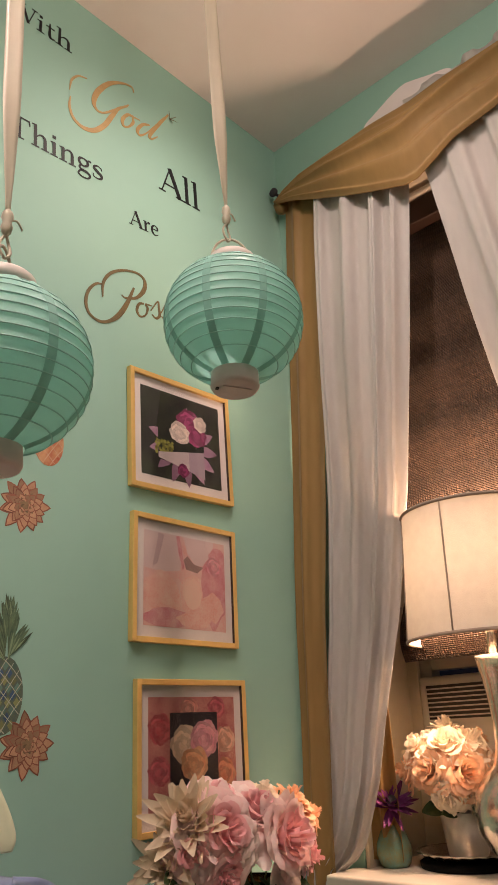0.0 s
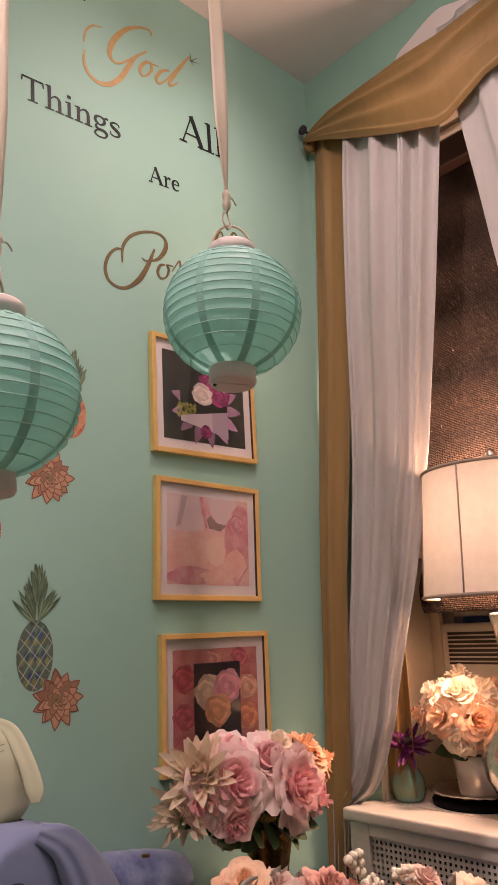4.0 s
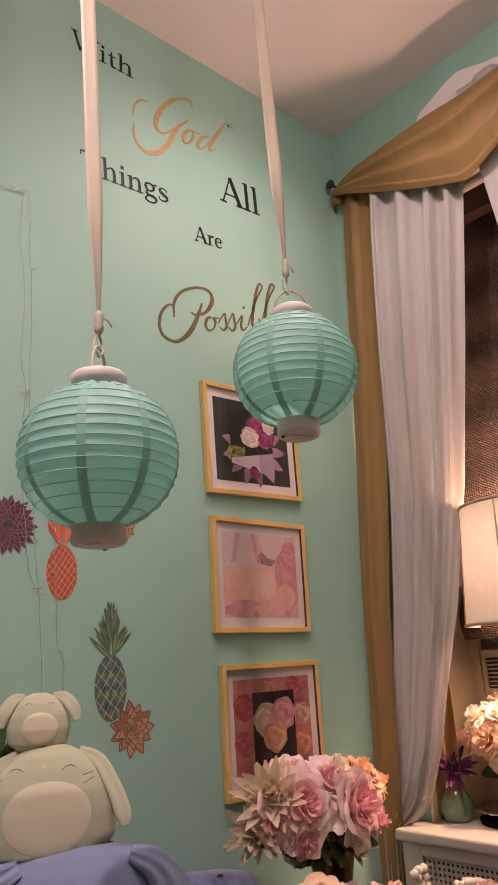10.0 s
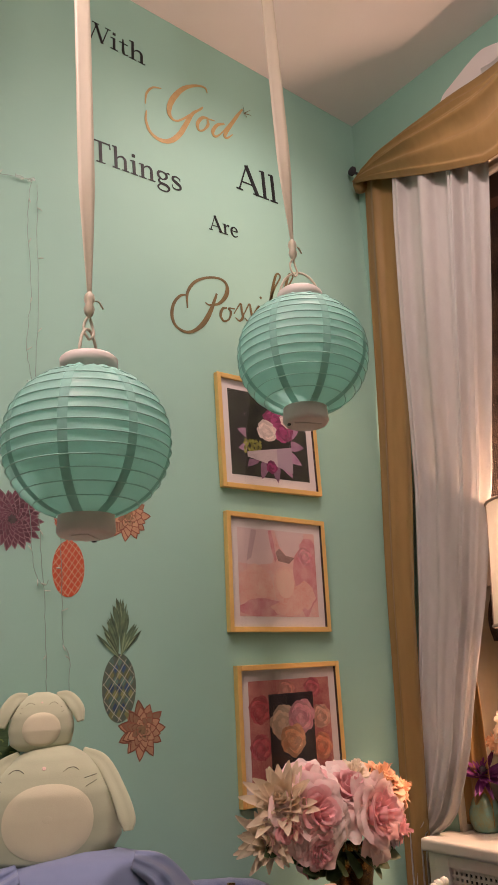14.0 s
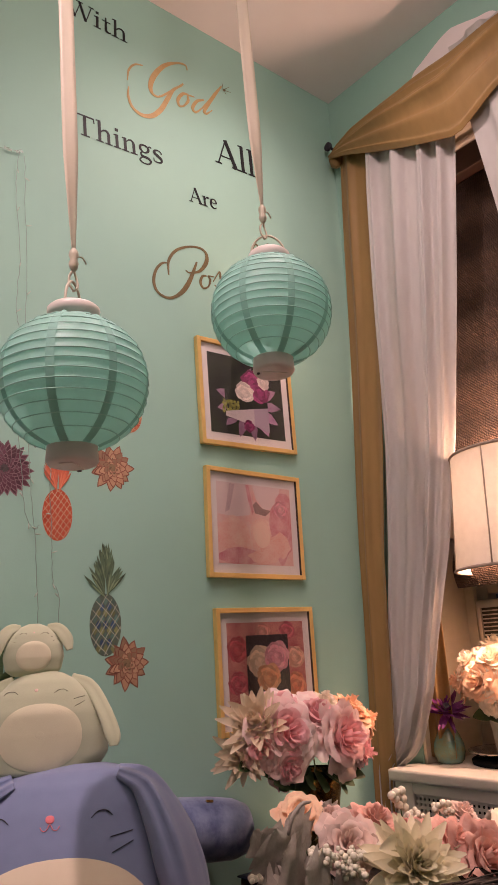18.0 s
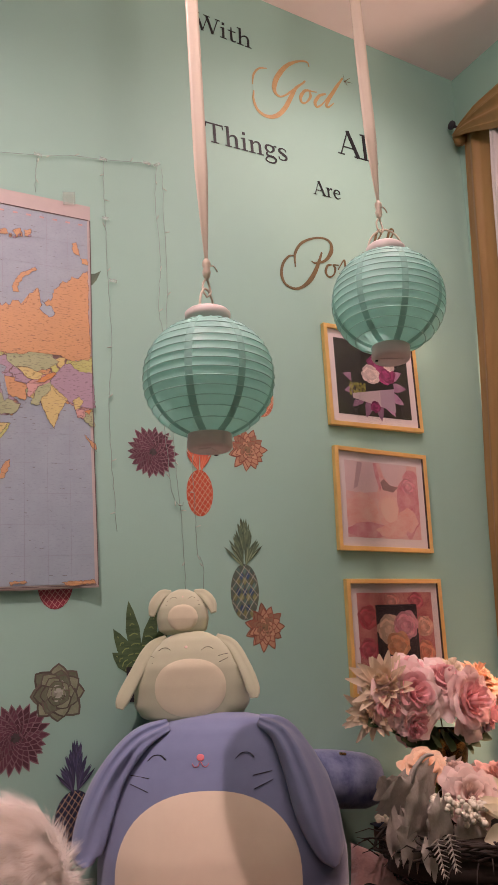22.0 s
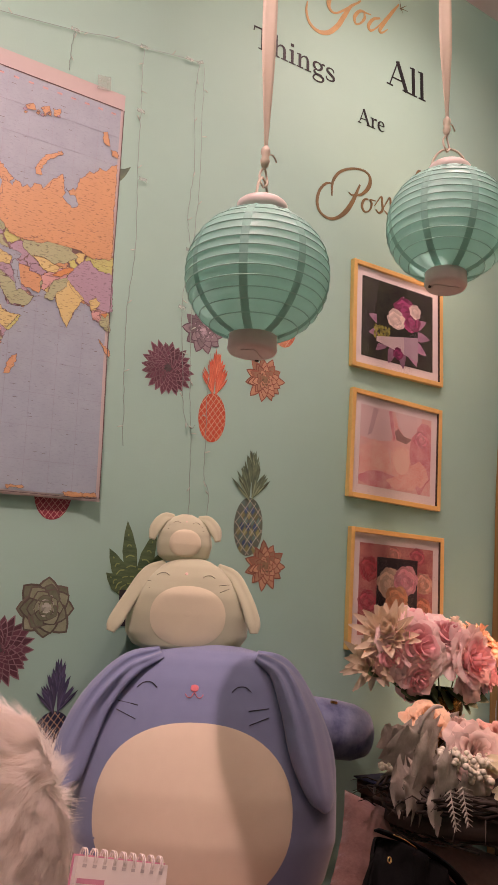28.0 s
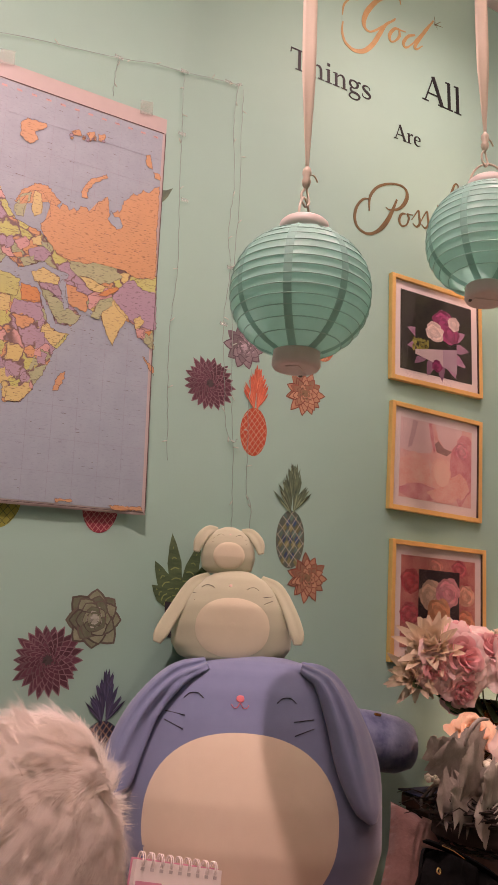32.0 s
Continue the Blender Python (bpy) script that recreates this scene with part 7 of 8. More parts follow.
part("text_line", box(-0.05, -0.018, -0.0044, -0.0041, 0.1365, 0.1395), M["print_grey"], pad, "", False)
for k in range(3):
    part("text_line", box(-0.05, 0.035 - 0.012 * k, -0.0044, -0.0041, 0.1285 - 0.006 * k, 0.1298 - 0.006 * k), M["mat_board"], pad, "pale printed lines", False)

bag = thing("handbag", (0.790, 0.76, BED_Z - 0.005), "black nylon handbag with a gold-rimmed plate and gold rings", "bag", turn=(-12, 22, 10))


def bag_fn(u, v, s):
    w = 0.160 - 0.048 * v
    x = (u - 0.5) * 2
    e = max(0, 1 - abs(x) ** 3.5) ** 0.6
    return (x * w, s * (0.055 * e * (1 - 0.35 * v) + 0.011 * noise.noise((x * 3.4, v * 4, s)) + 0.004 * noise.noise((x * 9, v * 9, s))), (0.245 - 0.020 * (x + 1)) * v + 0.012 * (1 - abs(x)) * v)


bm = sheet(lambda u, v: bag_fn(u, v, -1), 40, 24)
sheet(lambda u, v: bag_fn(1 - u, v, 1), 40, 24, bm=bm)
bmesh.ops.remove_doubles(bm, verts=bm.verts, dist=0.0015)
edges = [e for e in bm.edges if e.is_boundary]
bmesh.ops.holes_fill(bm, edges=edges)
part("bag_body", bm, M["black"], bag)
part("strap", sheet(lambda u, v: (-0.13 + 0.28 * v, -0.012 + 0.02 * (u - 0.5) - 0.02 * math.sin(v * 3.1), 0.250 - 0.040 * v + 0.012 * math.sin(v * math.pi) + 0.003 * math.sin(u * 3)), 3, 24, 0.003), M["black"], bag)
for x, z in ((-0.124, 0.212),):
    part("ring", tube([(x + 0.004 * math.cos(t), -0.03, z + 0.004 * math.sin(t)) for t in np.linspace(0, 6.283, 20, endpoint=False)], 0.0014, 6, closed=True), M["gilt"], bag)
plate = part("name_plate", box(-0.140, -0.048, -0.062, -0.055, 0.130, 0.168, 0.002), M["gilt"], bag, "gold-rimmed black plate", False)
part("plate_face", box(-0.1375, -0.0505, -0.0632, -0.0618, 0.1325, 0.1655), M["black"], plate, "", False)
part("plate_bar", box(-0.128, -0.060, -0.0638, -0.0631, 0.150, 0.155), M["gilt"], plate, "", False)
part("plate_bar", box(-0.112, -0.076, -0.0638, -0.0631, 0.1405, 0.1435), M["gilt"], plate, "", False)
part("zip", tube(smooth_line([(-0.125, -0.034, 0.246), (-0.10, -0.038, 0.245), (-0.07, -0.040, 0.241)], 6), 0.0009, 7), M["gilt"], bag, "fine gold zip along the top")
plate.matrix_basis = Matrix.Translation((0.004, 0.0, -0.008)) @ Matrix.Rotation(radians(4), 4, "Y")


# ---- flowers ----
def basis(axis):
    z = Vector(axis).normalized()
    x = z.orthogonal().normalized()
    return Matrix((x, z.cross(x), z)).transposed()


def petal(bm, m, c, a, half, r0, r1, h0, h1, curl, cup, seed, nu=8, nv=7, point=0.0):
    """One cupped petal round an axis: from radius r0 and height h0 to r1, h1, its frilled lip rolled out by curl."""
    rows = []
    for i in range(nv + 1):
        v = i / nv
        wide = half * (0.35 + 0.65 * math.sin(min(1, v * 1.5) * math.pi / 2)) * (1 - point * v ** 2)
        row = []
        for j in range(nu + 1):
            u = 2 * j / nu - 1
            lip = v * (1 - 0.16 * abs(u) ** 2.4 + 0.07 * noise.noise((u * 2.3 + seed, seed, 4.0)))
            r = r0 + (r1 - r0) * lip ** 0.8 + curl * max(0, lip - 0.66) ** 1.5
            z = h0 + (h1 - h0) * math.sin(min(1, lip) * math.pi / 2) - 1.1 * curl * max(0, lip - 0.68) ** 1.4
            t = a + u * wide
            q = 1 - cup * u * u * v
            wob = (0.13 * noise.noise((u * 1.6 + seed, v * 1.6, seed * 3.1)) + 0.10 * v * noise.noise((u * 3.6 + seed, v * 2.4, seed))) * r1 * v
            row.append(c + m @ Vector(((r * q + wob) * math.cos(t), (r * q + wob) * math.sin(t), z + wob)))
        rows.append(row)
    add_grid(bm, rows)


def rose(centre, axis, R, mat, parent, seed, name="rose", open_=1.0, layers=7, core=None):
    """A silk rose: a wound heart, and ruffled outer petals as pieces of their own."""
    rnd, m, c = random.Random(seed), basis(axis), Vector(centre)
    heart, outer = bmesh.new(), []
    for k in range(layers):
        f = k / (layers - 1)
        n = (3, 4, 5, 5, 6, 7, 7)[k]
        for j in range(n):
            bm = heart if k < 4 else bmesh.new()
            a = 2 * math.pi * (j + 0.5 * (k % 2)) / n + 0.9 * k + rnd.uniform(-0.22, 0.22)
            petal(bm, m, c, a, rnd.uniform(0.50, 0.82) - 0.06 * f, 0.05 * R, R * (0.12 + 0.84 * f ** 1.05 * open_) * rnd.uniform(0.88, 1.08), -R * 0.38, R * (0.62 - 0.58 * f) * rnd.uniform(0.84, 1.16), R * 0.36 * (0.1 + f) * open_ * rnd.uniform(0.5, 1.5), rnd.uniform(0.02, 0.2), seed * 1.7 + k * 3.3 + j)
            if k >= 4:
                outer.append(bm)
    ob = part(name, heart, core or mat, parent)
    for bm in outer:
        part("petal", bm, mat, ob)
    return ob


def spiky(centre, axis, R, mat, parent, seed, name, count=44, width=0.16, low=-0.2, high=1.35, cup=0.3):
    """A dahlia or daisy: narrow pointed petals in a dome."""
    rnd, m, c = random.Random(seed), basis(axis), Vector(centre)
    core = bmesh.new()
    bmesh.ops.create_icosphere(core, subdivisions=2, radius=R * 0.12, matrix=Matrix.Translation(c))
    ob = part(name, core, mat, parent)
    for k in range(count):
        f = k / count
        el = low + (high - low) * f
        a = k * 2.39996 + rnd.uniform(-0.3, 0.3)
        el += rnd.uniform(-0.16, 0.16)
        L = R * (1 - 0.42 * f) * rnd.uniform(0.75, 1.12)
        d = Vector((math.cos(a) * math.cos(el), math.sin(a) * math.cos(el), math.sin(el)))
        s = d.cross(Vector((0, 0, 1))).normalized()
        n = s.cross(d)
        rows = []
        for i in range(6):
            v = i / 5
            w = R * width * math.sin(math.pi * min(0.97, 0.12 + v * 0.86)) ** 0.8
            bend = n * (cup * L * (v * v - 0.3 * v)) + s * (0.12 * L * v * v * math.sin(k * 3.7))
            rows.append([c + m @ (d * (0.06 * R + L * v) + bend + s * w * q + n * (abs(q) * w * 0.5)) for q in (-1, 0, 1)])
        bm = bmesh.new()
        add_grid(bm, rows)
        part("petal", bm, mat, ob)
    return ob


def leaf(base, tip, width, mat, parent, bend=0.2, name="leaf", lobes=0):
    b, t = Vector(base), Vector(tip)
    d = t - b
    s = d.cross(Vector((0.3, -1, 0.4))).normalized()
    n = s.cross(d).normalized()
    rows = []
    for i in range(9):
        v = i / 8
        w = width * math.sin(math.pi * min(0.985, 0.06 + v * 0.93)) ** 0.75 * (1 + (0.22 * math.sin(v * math.pi * lobes * 2) if lobes else 0))
        rows.append([b + d * v + n * (bend * d.length * v * (1 - v)) + s * w * q + n * (abs(q) * w * 0.28) for q in (-1, -0.5, 0, 0.5, 1)])
    bm = bmesh.new()
    add_grid(bm, rows)
    return part(name, bm, mat, parent)


def cluster(centre, r, n, mat, parent, seed, size=0.0085, name="berry_sprig"):
    rnd, bm, c = random.Random(seed), bmesh.new(), Vector(centre)
    for k in range(n):
        d = Vector((rnd.gauss(0, 1), rnd.gauss(0, 1), abs(rnd.gauss(0, 1)))).normalized() * r * rnd.uniform(0.5, 1)
        bmesh.ops.create_icosphere(bm, subdivisions=2, radius=size * rnd.uniform(0.8, 1.15), matrix=Matrix.Translation(c + d))
    return part(name, bm, mat, parent)


def stems(points, parent, mat, r=0.0018):
    for p, q in points:
        part("stem", tube([Vector(p), Vector(p).lerp(Vector(q), 0.5) + Vector((0.004, 0.003, 0)), Vector(q)], r, 5), mat, parent)


# pink bouquet in an amber vase, on a dark side table
table = thing("side_table", (1.46, 1.02, 0.0), "dark low side table covered in navy velvet", "table")
part("top", box(-0.25, 0.29, -0.42, 0.36, 0.46, 0.492, 0.006), M["blind_dark"], table, "", False)
part("runner", sheet(lambda u, v: (-0.255 + 0.55 * u, -0.425 + 0.79 * v, 0.4935 + 0.002 * noise.noise((u * 9, v * 9, 0))), 24, 24, 0.003), M["navy"], table, "navy velvet runner")
for x in (-0.22, 0.26):
    for y in (-0.39, 0.33):
        part("leg", box(x - 0.022, x + 0.022, y - 0.022, y + 0.022, 0, 0.46, 0.003), M["blind_dark"], table, "", False)
vase = thing("flower_vase", (1.385, 1.275, 0.498), "amber mercury-glass vase holding silk flowers", "vase")
part("vase_body", lathe([(0.001, 0), (0.042, 0.0), (0.046, 0.01), (0.040, 0.06), (0.044, 0.12), (0.052, 0.17), (0.056, 0.21), (0.054, 0.213), (0.046, 0.16), (0.001, 0.15)], 40), M["gold_glass"], vase)
part("collar", lathe([(0.0565, 0.202), (0.059, 0.207), (0.0585, 0.216), (0.054, 0.216)], 40), M["black"], vase, "dark rim")
bq = thing("pink_bouquet", (1.385, 1.275, 0.66), "bouquet of pink silk roses with a cream dahlia", "flowers", "bouquets")
C = Vector((1.385, 1.275, 0.66))


def at(x, y, z):
    return Vector((x, y, z)) - C


spiky(at(1.150, 1.215, 0.838), (-0.72, -0.50, 0.55), 0.090, M["dahlia"], bq, 4, "dahlia", 64, 0.14, 0.18, 1.4, 0.20)
spiky(at(1.128, 1.235, 0.775), (-0.90, -0.42, 0.10), 0.080, M["dahlia"], bq, 9, "dahlia", 54, 0.13, 0.22, 1.4, 0.18)
rose(at(1.200, 1.180, 0.815), (-0.15, -0.95, 0.2), 0.092, M["pink_rose"], bq, 5, core=M["pink_heart"])
rose(at(1.377, 1.180, 0.790), (0.15, -0.95, 0.1), 0.098, M["pink_rose"], bq, 6, core=M["pink_heart"])
rose(at(1.193, 1.170, 0.752), (-0.1, -0.9, -0.35), 0.056, M["pink_rose"], bq, 7, core=M["pink_heart"])
rose(at(1.135, 1.190, 0.794), (-0.6, -0.8, -0.1), 0.052, M["pink_rose"], bq, 8, core=M["pink_heart"])
rose(at(1.333, 1.220, 0.840), (0, -0.7, 0.65), 0.075, M["pink_rose"], bq, 9, core=M["pink_heart"])
rose(at(1.240, 1.230, 0.862), (-0.2, -0.6, 0.75), 0.070, M["pink_rose"], bq, 10, core=M["pink_heart"])
rose(at(1.460, 1.200, 0.753), (0.5, -0.8, -0.2), 0.062, M["pink_rose"], bq, 11, core=M["pink_heart"])
rose(at(1.500, 1.270, 0.838), (0.2, -0.5, 0.8), 0.072, M["peach_rose"], bq, 12)
rose(at(1.422, 1.280, 0.855), (0, -0.5, 0.8), 0.062, M["cream_rose"], bq, 13)
rose(at(1.555, 1.270, 0.809), (0.7, -0.6, 0.3), 0.060, M["peach_rose"], bq, 14)
for p, q, w in (((1.309, 1.220, 0.722), (1.149, 1.170, 0.721), 0.028), ((1.309, 1.220, 0.722), (1.210, 1.170, 0.696), 0.026), ((1.327, 1.220, 0.721), (1.300, 1.170, 0.681), 0.028), ((1.362, 1.220, 0.717), (1.398, 1.170, 0.682), 0.026), ((1.381, 1.220, 0.728), (1.448, 1.180, 0.694), 0.022), ((1.275, 1.220, 0.731), (1.128, 1.180, 0.741), 0.024), ((1.380, 1.220, 0.716), (1.359, 1.160, 0.670), 0.020), ((1.283, 1.220, 0.724), (1.240, 1.150, 0.700), 0.028), ((1.344, 1.220, 0.719), (1.333, 1.150, 0.696), 0.026), ((1.164, 1.240, 0.773), (1.078, 1.200, 0.755), 0.018), ((1.242, 1.220, 0.728), (1.172, 1.180, 0.705), 0.022)):
    leaf(at(*p), at(*q), w, M["leaf"], bq, -0.15)
stems([(at(1.385, 1.275, 0.62), at(*q)) for q in ((1.24, 1.25, 0.83), (1.32, 1.23, 0.82), (1.44, 1.22, 0.80), (1.46, 1.26, 0.87), (1.19, 1.27, 0.755))], bq, M["leaf"])

# grapevine basket of silk flowers
bk = thing("flower_basket", (1.25, 0.91, 0.499), "grapevine basket heaped with ivory and salmon silk flowers", "flowers", "bouquets", turn=(0, 0, -13))
B = Vector((1.25, 0.91, 0.499))
UNTURN = Matrix.Rotation(radians(13), 3, "Z")
rnd = random.Random(77)
for k in range(64):
    z, e = rnd.uniform(0.004, 0.085), rnd.uniform(0.88, 1.04)
    flare = 0.84 + 1.8 * z
    a0, L = rnd.uniform(0, 6.283), rnd.uniform(1.6, 4.2)
    pts = [Vector((0.335 * flare * e * math.cos(a0 + L * s / 14) + rnd.uniform(-0.006, 0.006), 0.155 * flare * e * math.sin(a0 + L * s / 14) + rnd.uniform(-0.006, 0.006), z + 0.012 * math.sin(a0 * 3 + s) + rnd.uniform(-0.003, 0.003))) for s in range(15)]
    part("twig", tube([tuple(p) for p in pts], rnd.uniform(0.0014, 0.0032), 5), M["twig"], bk)
for k in range(40):
    a = rnd.uniform(2.2, 6.283)
    p = Vector((0.33 * math.cos(a), 0.155 * math.sin(a), rnd.uniform(0.03, 0.10)))
    d = Vector((math.cos(a), math.sin(a), rnd.uniform(-0.5, 0.6))) * rnd.uniform(0.03, 0.075)
    part("twig_end", tube([tuple(p), tuple(p + d * 0.5 + Vector((0, 0, 0.008))), tuple(p + d)], [0.0016, 0.0012, 0.0006], 5), M["twig"], bk)
part("moss_bed", lathe([(0.001, 0.075), (0.16, 0.07), (0.235, 0.055), (0.24, 0.02), (0.2, 0.003), (0.001, 0.002)], 36), M["twig"], bk, "dark twig filling").scale = (1.3, 0.6, 1)


def bat(x, y, z):
    return UNTURN @ (Vector((x, y, z)) - B)


def ragged(base, tip, width, mat, parent, seed, name="silk_leaf"):
    """A broad lobed leaf with a ruffled edge, facing the room."""
    b, d = Vector(base), Vector(tip) - Vector(base)
    s = d.cross(Vector((0.25, -1, 0.2))).normalized()
    n = s.cross(d).normalized()
    rows = []
    for i in range(13):
        v = i / 12
        w = width * math.sin(math.pi * min(0.98, 0.10 + v * 0.88)) ** 0.55
        row = []
        for k in range(9):
            q = k / 4 - 1
            lobe = 1 + 0.34 * abs(q) ** 2 * math.sin(v * 25 + seed) + 0.10 * noise.noise((q * 3, v * 7, seed))
            ruffle = 0.10 * width * noise.noise((q * 2.2 + seed, v * 3.5, seed)) + 0.05 * width * abs(q) * math.sin(v * 19 + seed) - 0.05 * width * max(0.0, 1 - abs(q) * 5)
            row.append(b + d * (v + 0.10 * abs(q) * (0.5 - v)) + s * w * q * lobe + n * (ruffle - 0.12 * width * abs(q)))
        rows.append(row)
    bm = bmesh.new()
    add_grid(bm, rows)
    return part(name, bm, mat, parent)


spiky(bat(1.201, 0.850, 0.594), (-0.2, -0.8, 0.5), 0.108, M["lily"], bk, 21, "ivory_lily", 84, 0.13, -0.35, 1.3, 0.06)
spiky(bat(1.188, 0.835, 0.606), (-0.2, -0.8, 0.6), 0.048, M["lily"], bk, 22, "stamens", 46, 0.05, 0.3, 1.4)
rose(bat(1.139, 0.950, 0.633), (-0.2, -0.8, 0.5), 0.070, M["pale_rose"], bk, 23, "blush_rose")
rose(bat(1.111, 1.050, 0.680), (-0.3, -0.6, 0.7), 0.052, M["peach_rose"], bk, 24, "peach_rose")
rose(bat(1.172, 1.030, 0.662), (0, -0.6, 0.8), 0.052, M["pale_rose"], bk, 25, "blush_rose")
rose(bat(1.262, 0.990, 0.648), (0.1, -0.6, 0.75), 0.062, M["salmon_rose"], bk, 26, "salmon_rose")
rose(bat(1.320, 0.970, 0.624), (0.2, -0.6, 0.75), 0.050, M["salmon_rose"], bk, 27, "salmon_rose")
rose(bat(1.307, 0.900, 0.615), (0.1, -0.7, 0.65), 0.055, M["salmon_rose"], bk, 28, "salmon_rose")
rose(bat(1.377, 0.820, 0.582), (0.2, -0.85, 0.4), 0.088, M["salmon_rose"], bk, 29, "salmon_rose")
rose(bat(1.339, 0.860, 0.616), (0.1, -0.7, 0.7), 0.060, M["salmon_rose"], bk, 30, "salmon_rose")
rose(bat(1.429, 0.900, 0.644), (0.2, -0.5, 0.8), 0.050, M["pale_rose"], bk, 31, "blush_rose")
rose(bat(1.536, 0.840, 0.595), (0.3, -0.6, 0.6), 0.065, M["cream_rose"], bk, 32, "ivory_rose")
rose(bat(1.509, 0.800, 0.549), (0.4, -0.8, 0.3), 0.070, M["pale_rose"], bk, 33, "blush_rose")
for k, (p, q, w) in enumerate((((1.001, 0.980, 0.588), (0.968, 0.960, 0.689), 0.060), ((1.059, 1.000, 0.584), (0.954, 0.980, 0.682), 0.050), ((1.089, 1.000, 0.634), (1.037, 1.000, 0.696), 0.045), ((0.986, 0.950, 0.579), (0.903, 0.930, 0.598), 0.045), ((1.004, 0.940, 0.620), (0.937, 0.910, 0.571), 0.040), ((0.995, 1.000, 0.612), (0.949, 1.000, 0.685), 0.035), ((1.196, 1.040, 0.623), (1.159, 1.030, 0.696), 0.040), ((1.261, 1.050, 0.613), (1.239, 1.040, 0.678), 0.030), ((1.032, 0.930, 0.591), (1.012, 0.920, 0.647), 0.050), ((1.061, 0.920, 0.579), (1.130, 0.900, 0.579), 0.030), ((1.540, 0.900, 0.592), (1.527, 0.900, 0.637), 0.035), ((1.02, 0.93, 0.60), (0.935, 0.90, 0.665), 0.050), ((1.00, 0.92, 0.57), (0.905, 0.90, 0.61), 0.046), ((1.05, 0.91, 0.585), (0.965, 0.88, 0.635), 0.046), ((1.03, 0.90, 0.555), (0.945, 0.88, 0.568), 0.040))):
    ragged(bat(*p), bat(*q), w, M["grey_leaf"], bk, k * 1.7)
for p, q, w in (((1.230, 0.840, 0.580), (1.277, 0.800, 0.557), 0.026), ((1.225, 0.880, 0.630), (1.103, 0.840, 0.649), 0.020), ((1.134, 0.860, 0.585), (1.040, 0.820, 0.592), 0.020), ((1.282, 0.900, 0.619), (1.279, 0.900, 0.663), 0.018), ((1.152, 0.840, 0.568), (1.066, 0.810, 0.569), 0.020), ((1.308, 0.860, 0.583), (1.322, 0.830, 0.618), 0.020), ((1.390, 0.900, 0.634), (1.383, 0.900, 0.650), 0.020)):
    leaf(bat(*p), bat(*q), w, M["lily"], bk, 0.18, "silk_leaf")
arch = [bat(*p) for p in ((1.006, 0.970, 0.672), (1.011, 0.960, 0.703), (1.035, 0.960, 0.720), (1.058, 0.960, 0.721))]
part("arched_leaf", tube(smooth_line([tuple(p) for p in arch], 5), [0.002 + 0.0025 * math.sin(math.pi * min(1, 0.1 + k / 17)) for k in range(len(smooth_line([tuple(p) for p in arch], 5)))], 6), M["grey_leaf"], bk)
cluster(bat(1.037, 0.920, 0.630), 0.030, 22, M["berry"], bk, 41, 0.0062)
cluster(bat(1.073, 0.910, 0.613), 0.036, 30, M["berry"], bk, 42, 0.0062)
cluster(bat(1.123, 0.910, 0.618), 0.026, 16, M["berry"], bk, 43, 0.0062)
cluster(bat(1.095, 0.900, 0.594), 0.026, 16, M["berry"], bk, 44, 0.0062)
cluster(bat(1.178, 0.920, 0.618), 0.022, 12, M["berry"], bk, 45, 0.0062)
cluster(bat(1.341, 0.950, 0.646), 0.022, 14, M["berry"], bk, 46, 0.0062)
cluster(bat(1.393, 0.920, 0.653), 0.026, 18, M["berry"], bk, 47, 0.0062)
cluster(bat(0.929, 0.970, 0.611), 0.014, 8, M["berry"], bk, 48, 0.0062)
part("berry", lathe([(0.0005, -0.0095), (0.0078, -0.0055), (0.0095, 0), (0.0078, 0.0055), (0.0005, 0.0095)], 14, None, tuple(bat(1.323, 0.980, 0.697))), M["berry"], bk)
part("berry", lathe([(0.0005, -0.0095), (0.0078, -0.0055), (0.0095, 0), (0.0078, 0.0055), (0.0005, 0.0095)], 14, None, tuple(bat(1.341, 0.980, 0.698))), M["berry"], bk)
part("berry", lathe([(0.0005, -0.0095), (0.0078, -0.0055), (0.0095, 0), (0.0078, 0.0055), (0.0005, 0.0095)], 14, None, tuple(bat(1.319, 0.980, 0.685))), M["berry"], bk)
part("berry", lathe([(0.0005, -0.0095), (0.0078, -0.0055), (0.0095, 0), (0.0078, 0.0055), (0.0005, 0.0095)], 14, None, tuple(bat(1.343, 0.980, 0.682))), M["berry"], bk)
part("berry", lathe([(0.0005, -0.0095), (0.0078, -0.0055), (0.0095, 0), (0.0078, 0.0055), (0.0005, 0.0095)], 14, None, tuple(bat(1.328, 0.980, 0.672))), M["berry"], bk)
part("berry", lathe([(0.0005, -0.0095), (0.0078, -0.0055), (0.0095, 0), (0.0078, 0.0055), (0.0005, 0.0095)], 14, None, tuple(bat(1.346, 0.980, 0.665))), M["berry"], bk)
part("berry", lathe([(0.0005, -0.0095), (0.0078, -0.0055), (0.0095, 0), (0.0078, 0.0055), (0.0005, 0.0095)], 14, None, tuple(bat(1.309, 0.980, 0.693))), M["berry"], bk)
part("berry_stem", tube([tuple(bat(1.328, 0.970, 0.613)), tuple(bat(1.336, 0.985, 0.688))], 0.0014, 5), M["leaf"], bk)
fern = bmesh.new()
for bx, bz in ((0.939, 0.620), (0.911, 0.616)):
    tube([tuple(bat(bx, 0.80, bz)), tuple(bat(bx - 0.006, 0.78, bz - 0.055))], 0.001, 4, fern)
    for k in range(8):
        for q in (-1, 1):
            z = bz - 0.007 * k
            tube([tuple(bat(bx - 0.0009 * k, 0.80 - 0.0025 * k, z)), tuple(bat(bx - 0.0009 * k + q * (0.020 - 0.0018 * k), 0.795 - 0.0025 * k, z - 0.006))], [0.0016, 0.0007], 4, fern)
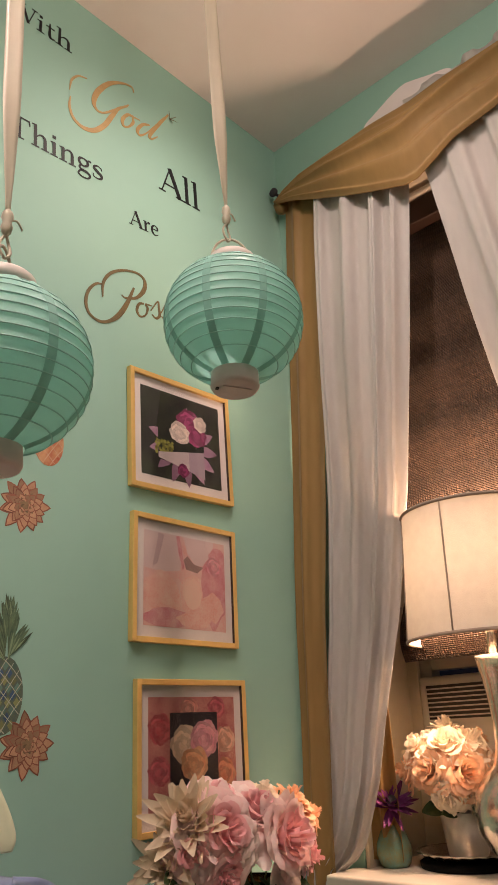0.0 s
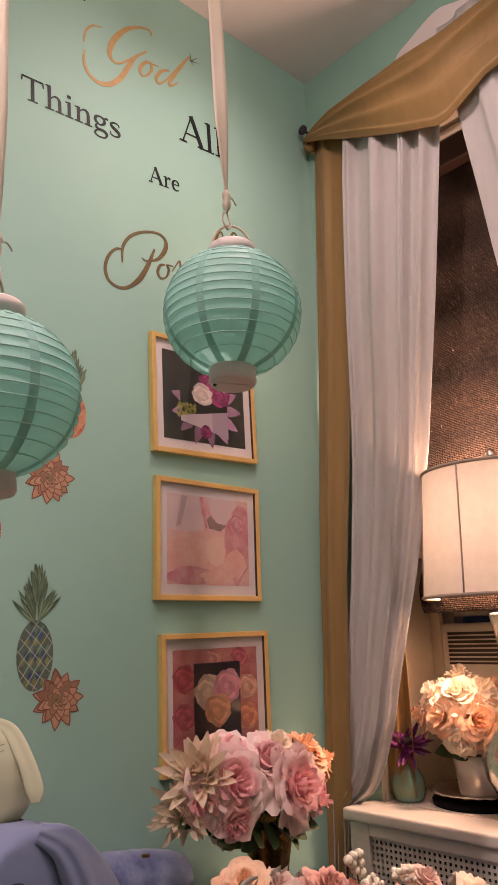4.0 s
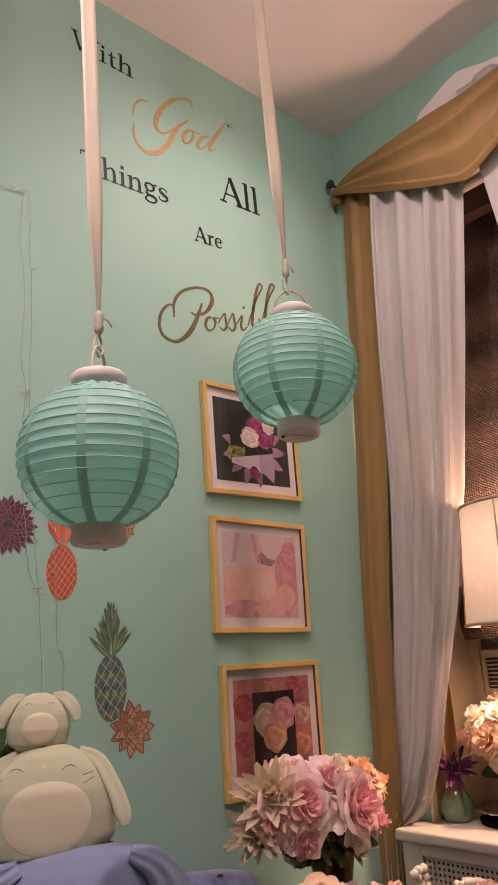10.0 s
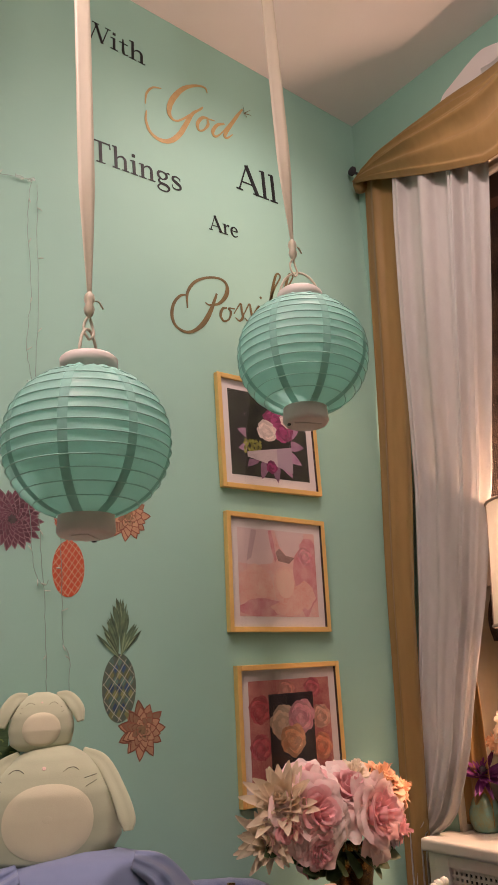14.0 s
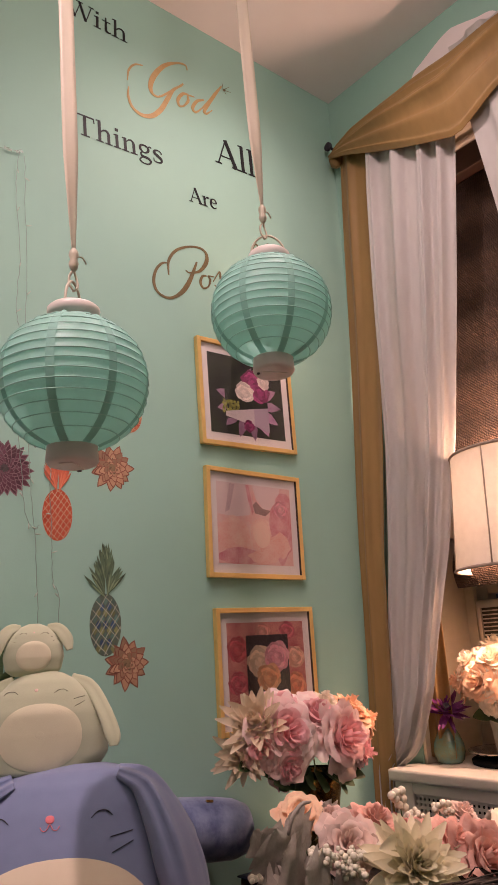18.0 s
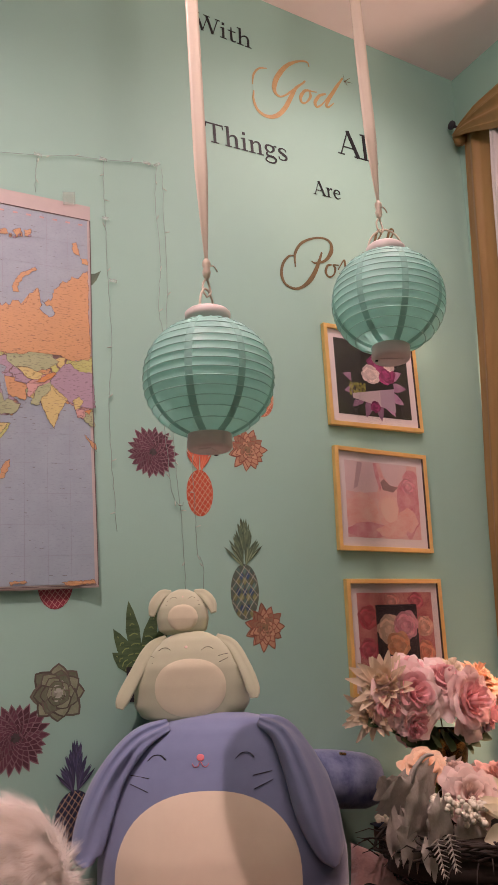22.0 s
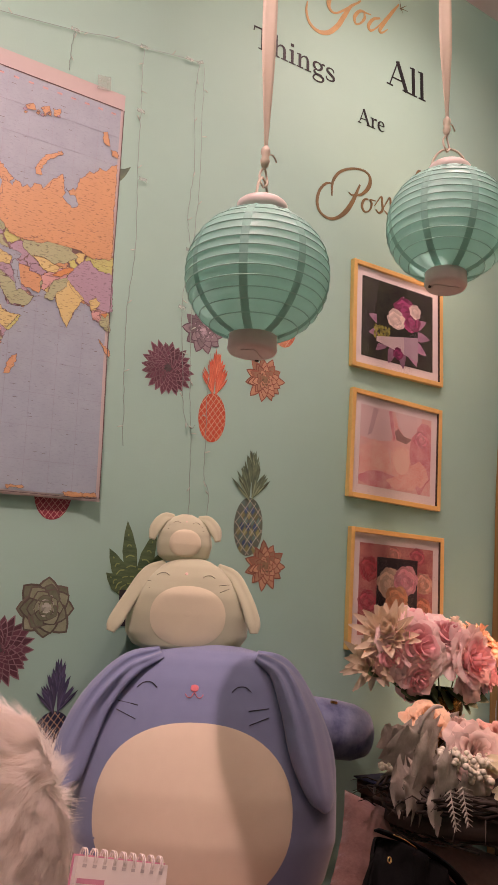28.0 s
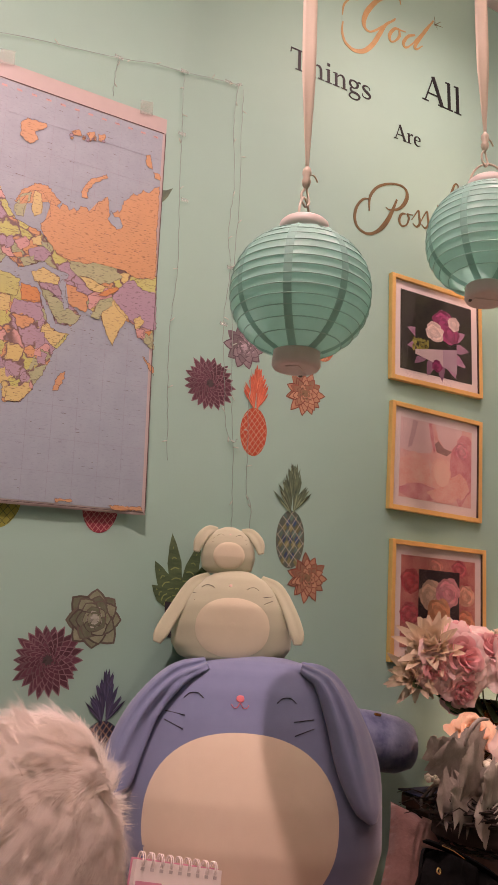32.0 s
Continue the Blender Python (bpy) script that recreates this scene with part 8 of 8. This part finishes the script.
part("fern_sprig", fern, M["grey_leaf"], bk)

# grey knit roll beside the basket
knit = thing("knit_roll", (1.20, 0.72, 0.4975), "rolled chunky grey knit throw beside the basket", "throw")
for k in range(5):
    r, z = 0.082 - 0.014 * k, 0.052
    line = [((r - 0.012 * s / 60) * math.cos(2 * math.pi * s / 60), (r - 0.012 * s / 60) * 0.55 * math.sin(2 * math.pi * s / 60)) for s in range(61)]
    bm = bmesh.new()
    for row in range(3):
        tube([(x, y - 0.035, 0.010 + 0.0185 * row + 0.0035 * math.sin(s * 1.6 + row * 1.57)) for s, (x, y) in enumerate(line)], [0.0105 + 0.002 * math.sin(s * 1.6) for s in range(61)], 6, bm)
    part("knit_fold", bm, M["grey_knit"], knit)

# ---- things on the radiator cover ----
tv = thing("bud_vase", (1.955, 1.310, COVER_Z), "small mottled teal glass bud vase", "vase")
part("vase_body", lathe([(0.001, 0.0), (0.034, 0.0), (0.040, 0.008), (0.046, 0.03), (0.044, 0.052), (0.033, 0.078), (0.021, 0.097), (0.017, 0.104), (0.0145, 0.103), (0.018, 0.09), (0.001, 0.06)], 44), M["teal_glass"], tv)
pf = thing("purple_daisy", (1.955, 1.310, COVER_Z + 0.095), "dark purple silk daisy standing in the teal vase", "flowers")
spiky((-0.012, -0.012, 0.045), (-0.45, -0.55, 0.7), 0.070, M["purple"], pf, 51, "bloom", 56, 0.10, -0.05, 1.1, 0.14)
part("daisy_eye", lathe([(0.014, 0.0), (0.016, 0.008), (0.010, 0.018), (0.001, 0.022)], 18, None, (-0.018, -0.018, 0.052)), M["stitch_dark"], pf)
stems([((0, 0, -0.04), (-0.01, -0.01, 0.042))], pf, M["leaf"], 0.0022)
plinth = thing("silver_tray", (2.04, 1.145, COVER_Z), "scalloped silver tray on a black base", "tray")
part("base", lathe([(0.001, 0), (0.122, 0), (0.124, 0.012), (0.118, 0.016), (0.001, 0.016)], 56), M["black"], plinth, "black base")
bm = bmesh.new()
add_grid(bm, [[Vector((r * (1 + 0.02 * math.cos(k * 2 * math.pi / 5)) * math.cos(2 * math.pi * k / 120), r * (1 + 0.02 * math.cos(k * 2 * math.pi / 5)) * math.sin(2 * math.pi * k / 120), z)) for k in range(120)] for r, z in ((0.001, 0.022), (0.08, 0.022), (0.098, 0.026), (0.118, 0.036), (0.130, 0.038), (0.128, 0.034), (0.10, 0.020), (0.001, 0.0175))], close_u=True)
part("dish", bm, M["silver"], plinth)
pot = thing("flower_pot", (2.04, 1.145, COVER_Z + 0.0225), "pale silvered pot holding peach silk roses", "vase")
part("pot_body", lathe([(0.001, 0), (0.046, 0), (0.05, 0.006), (0.056, 0.06), (0.062, 0.10), (0.060, 0.102), (0.052, 0.06), (0.001, 0.05)], 44), M["pale_silver"], pot)
pb = thing("peach_bouquet", (2.04, 1.145, COVER_Z + 0.105), "round bouquet of peach and ivory silk roses", "flowers", "bouquets")
for k, (a, e, r, m) in enumerate(((232, 6, 0.068, "peach_rose"), (178, 10, 0.062, "peach_rose"), (286, 8, 0.064, "peach_rose"), (205, 46, 0.066, "cream_rose"), (262, 44, 0.066, "cream_rose"), (146, 42, 0.060, "cream_rose"), (318, 44, 0.062, "peach_rose"), (225, 84, 0.066, "cream_rose"), (124, 8, 0.060, "peach_rose"), (340, 6, 0.060, "cream_rose"), (60, 30, 0.064, "cream_rose"), (205, -26, 0.050, "cream_rose"), (258, -24, 0.050, "cream_rose"))):
    d = Vector((math.cos(radians(a)) * math.cos(radians(e)), math.sin(radians(a)) * math.cos(radians(e)), math.sin(radians(e))))
    rose(tuple(d * 0.088 + Vector((-0.015, 0.015, 0.098))), tuple(d), r * 1.2, M[m], pb, 60 + k, open_=0.8)
for k in range(8):
    a = k * 0.785
    leaf((0.03 * math.cos(a), 0.03 * math.sin(a), 0.03), (0.10 * math.cos(a), 0.10 * math.sin(a), 0.02), 0.02, M["leaf"], pb, 0.1)
stems([((0, 0, -0.03), (0, 0, 0.10))], pb, M["leaf"], 0.006)
pb.scale = (1.08, 1.08, 1.08)
card = thing("picture_card", (2.155, 1.20, COVER_Z), "white card standing behind the flowers", "card", turn=(0, 12, 0))
part("card_sheet", box(-0.0015, 0.0015, -0.08, 0.08, 0.0, 0.12), M["page"], card, "", False)
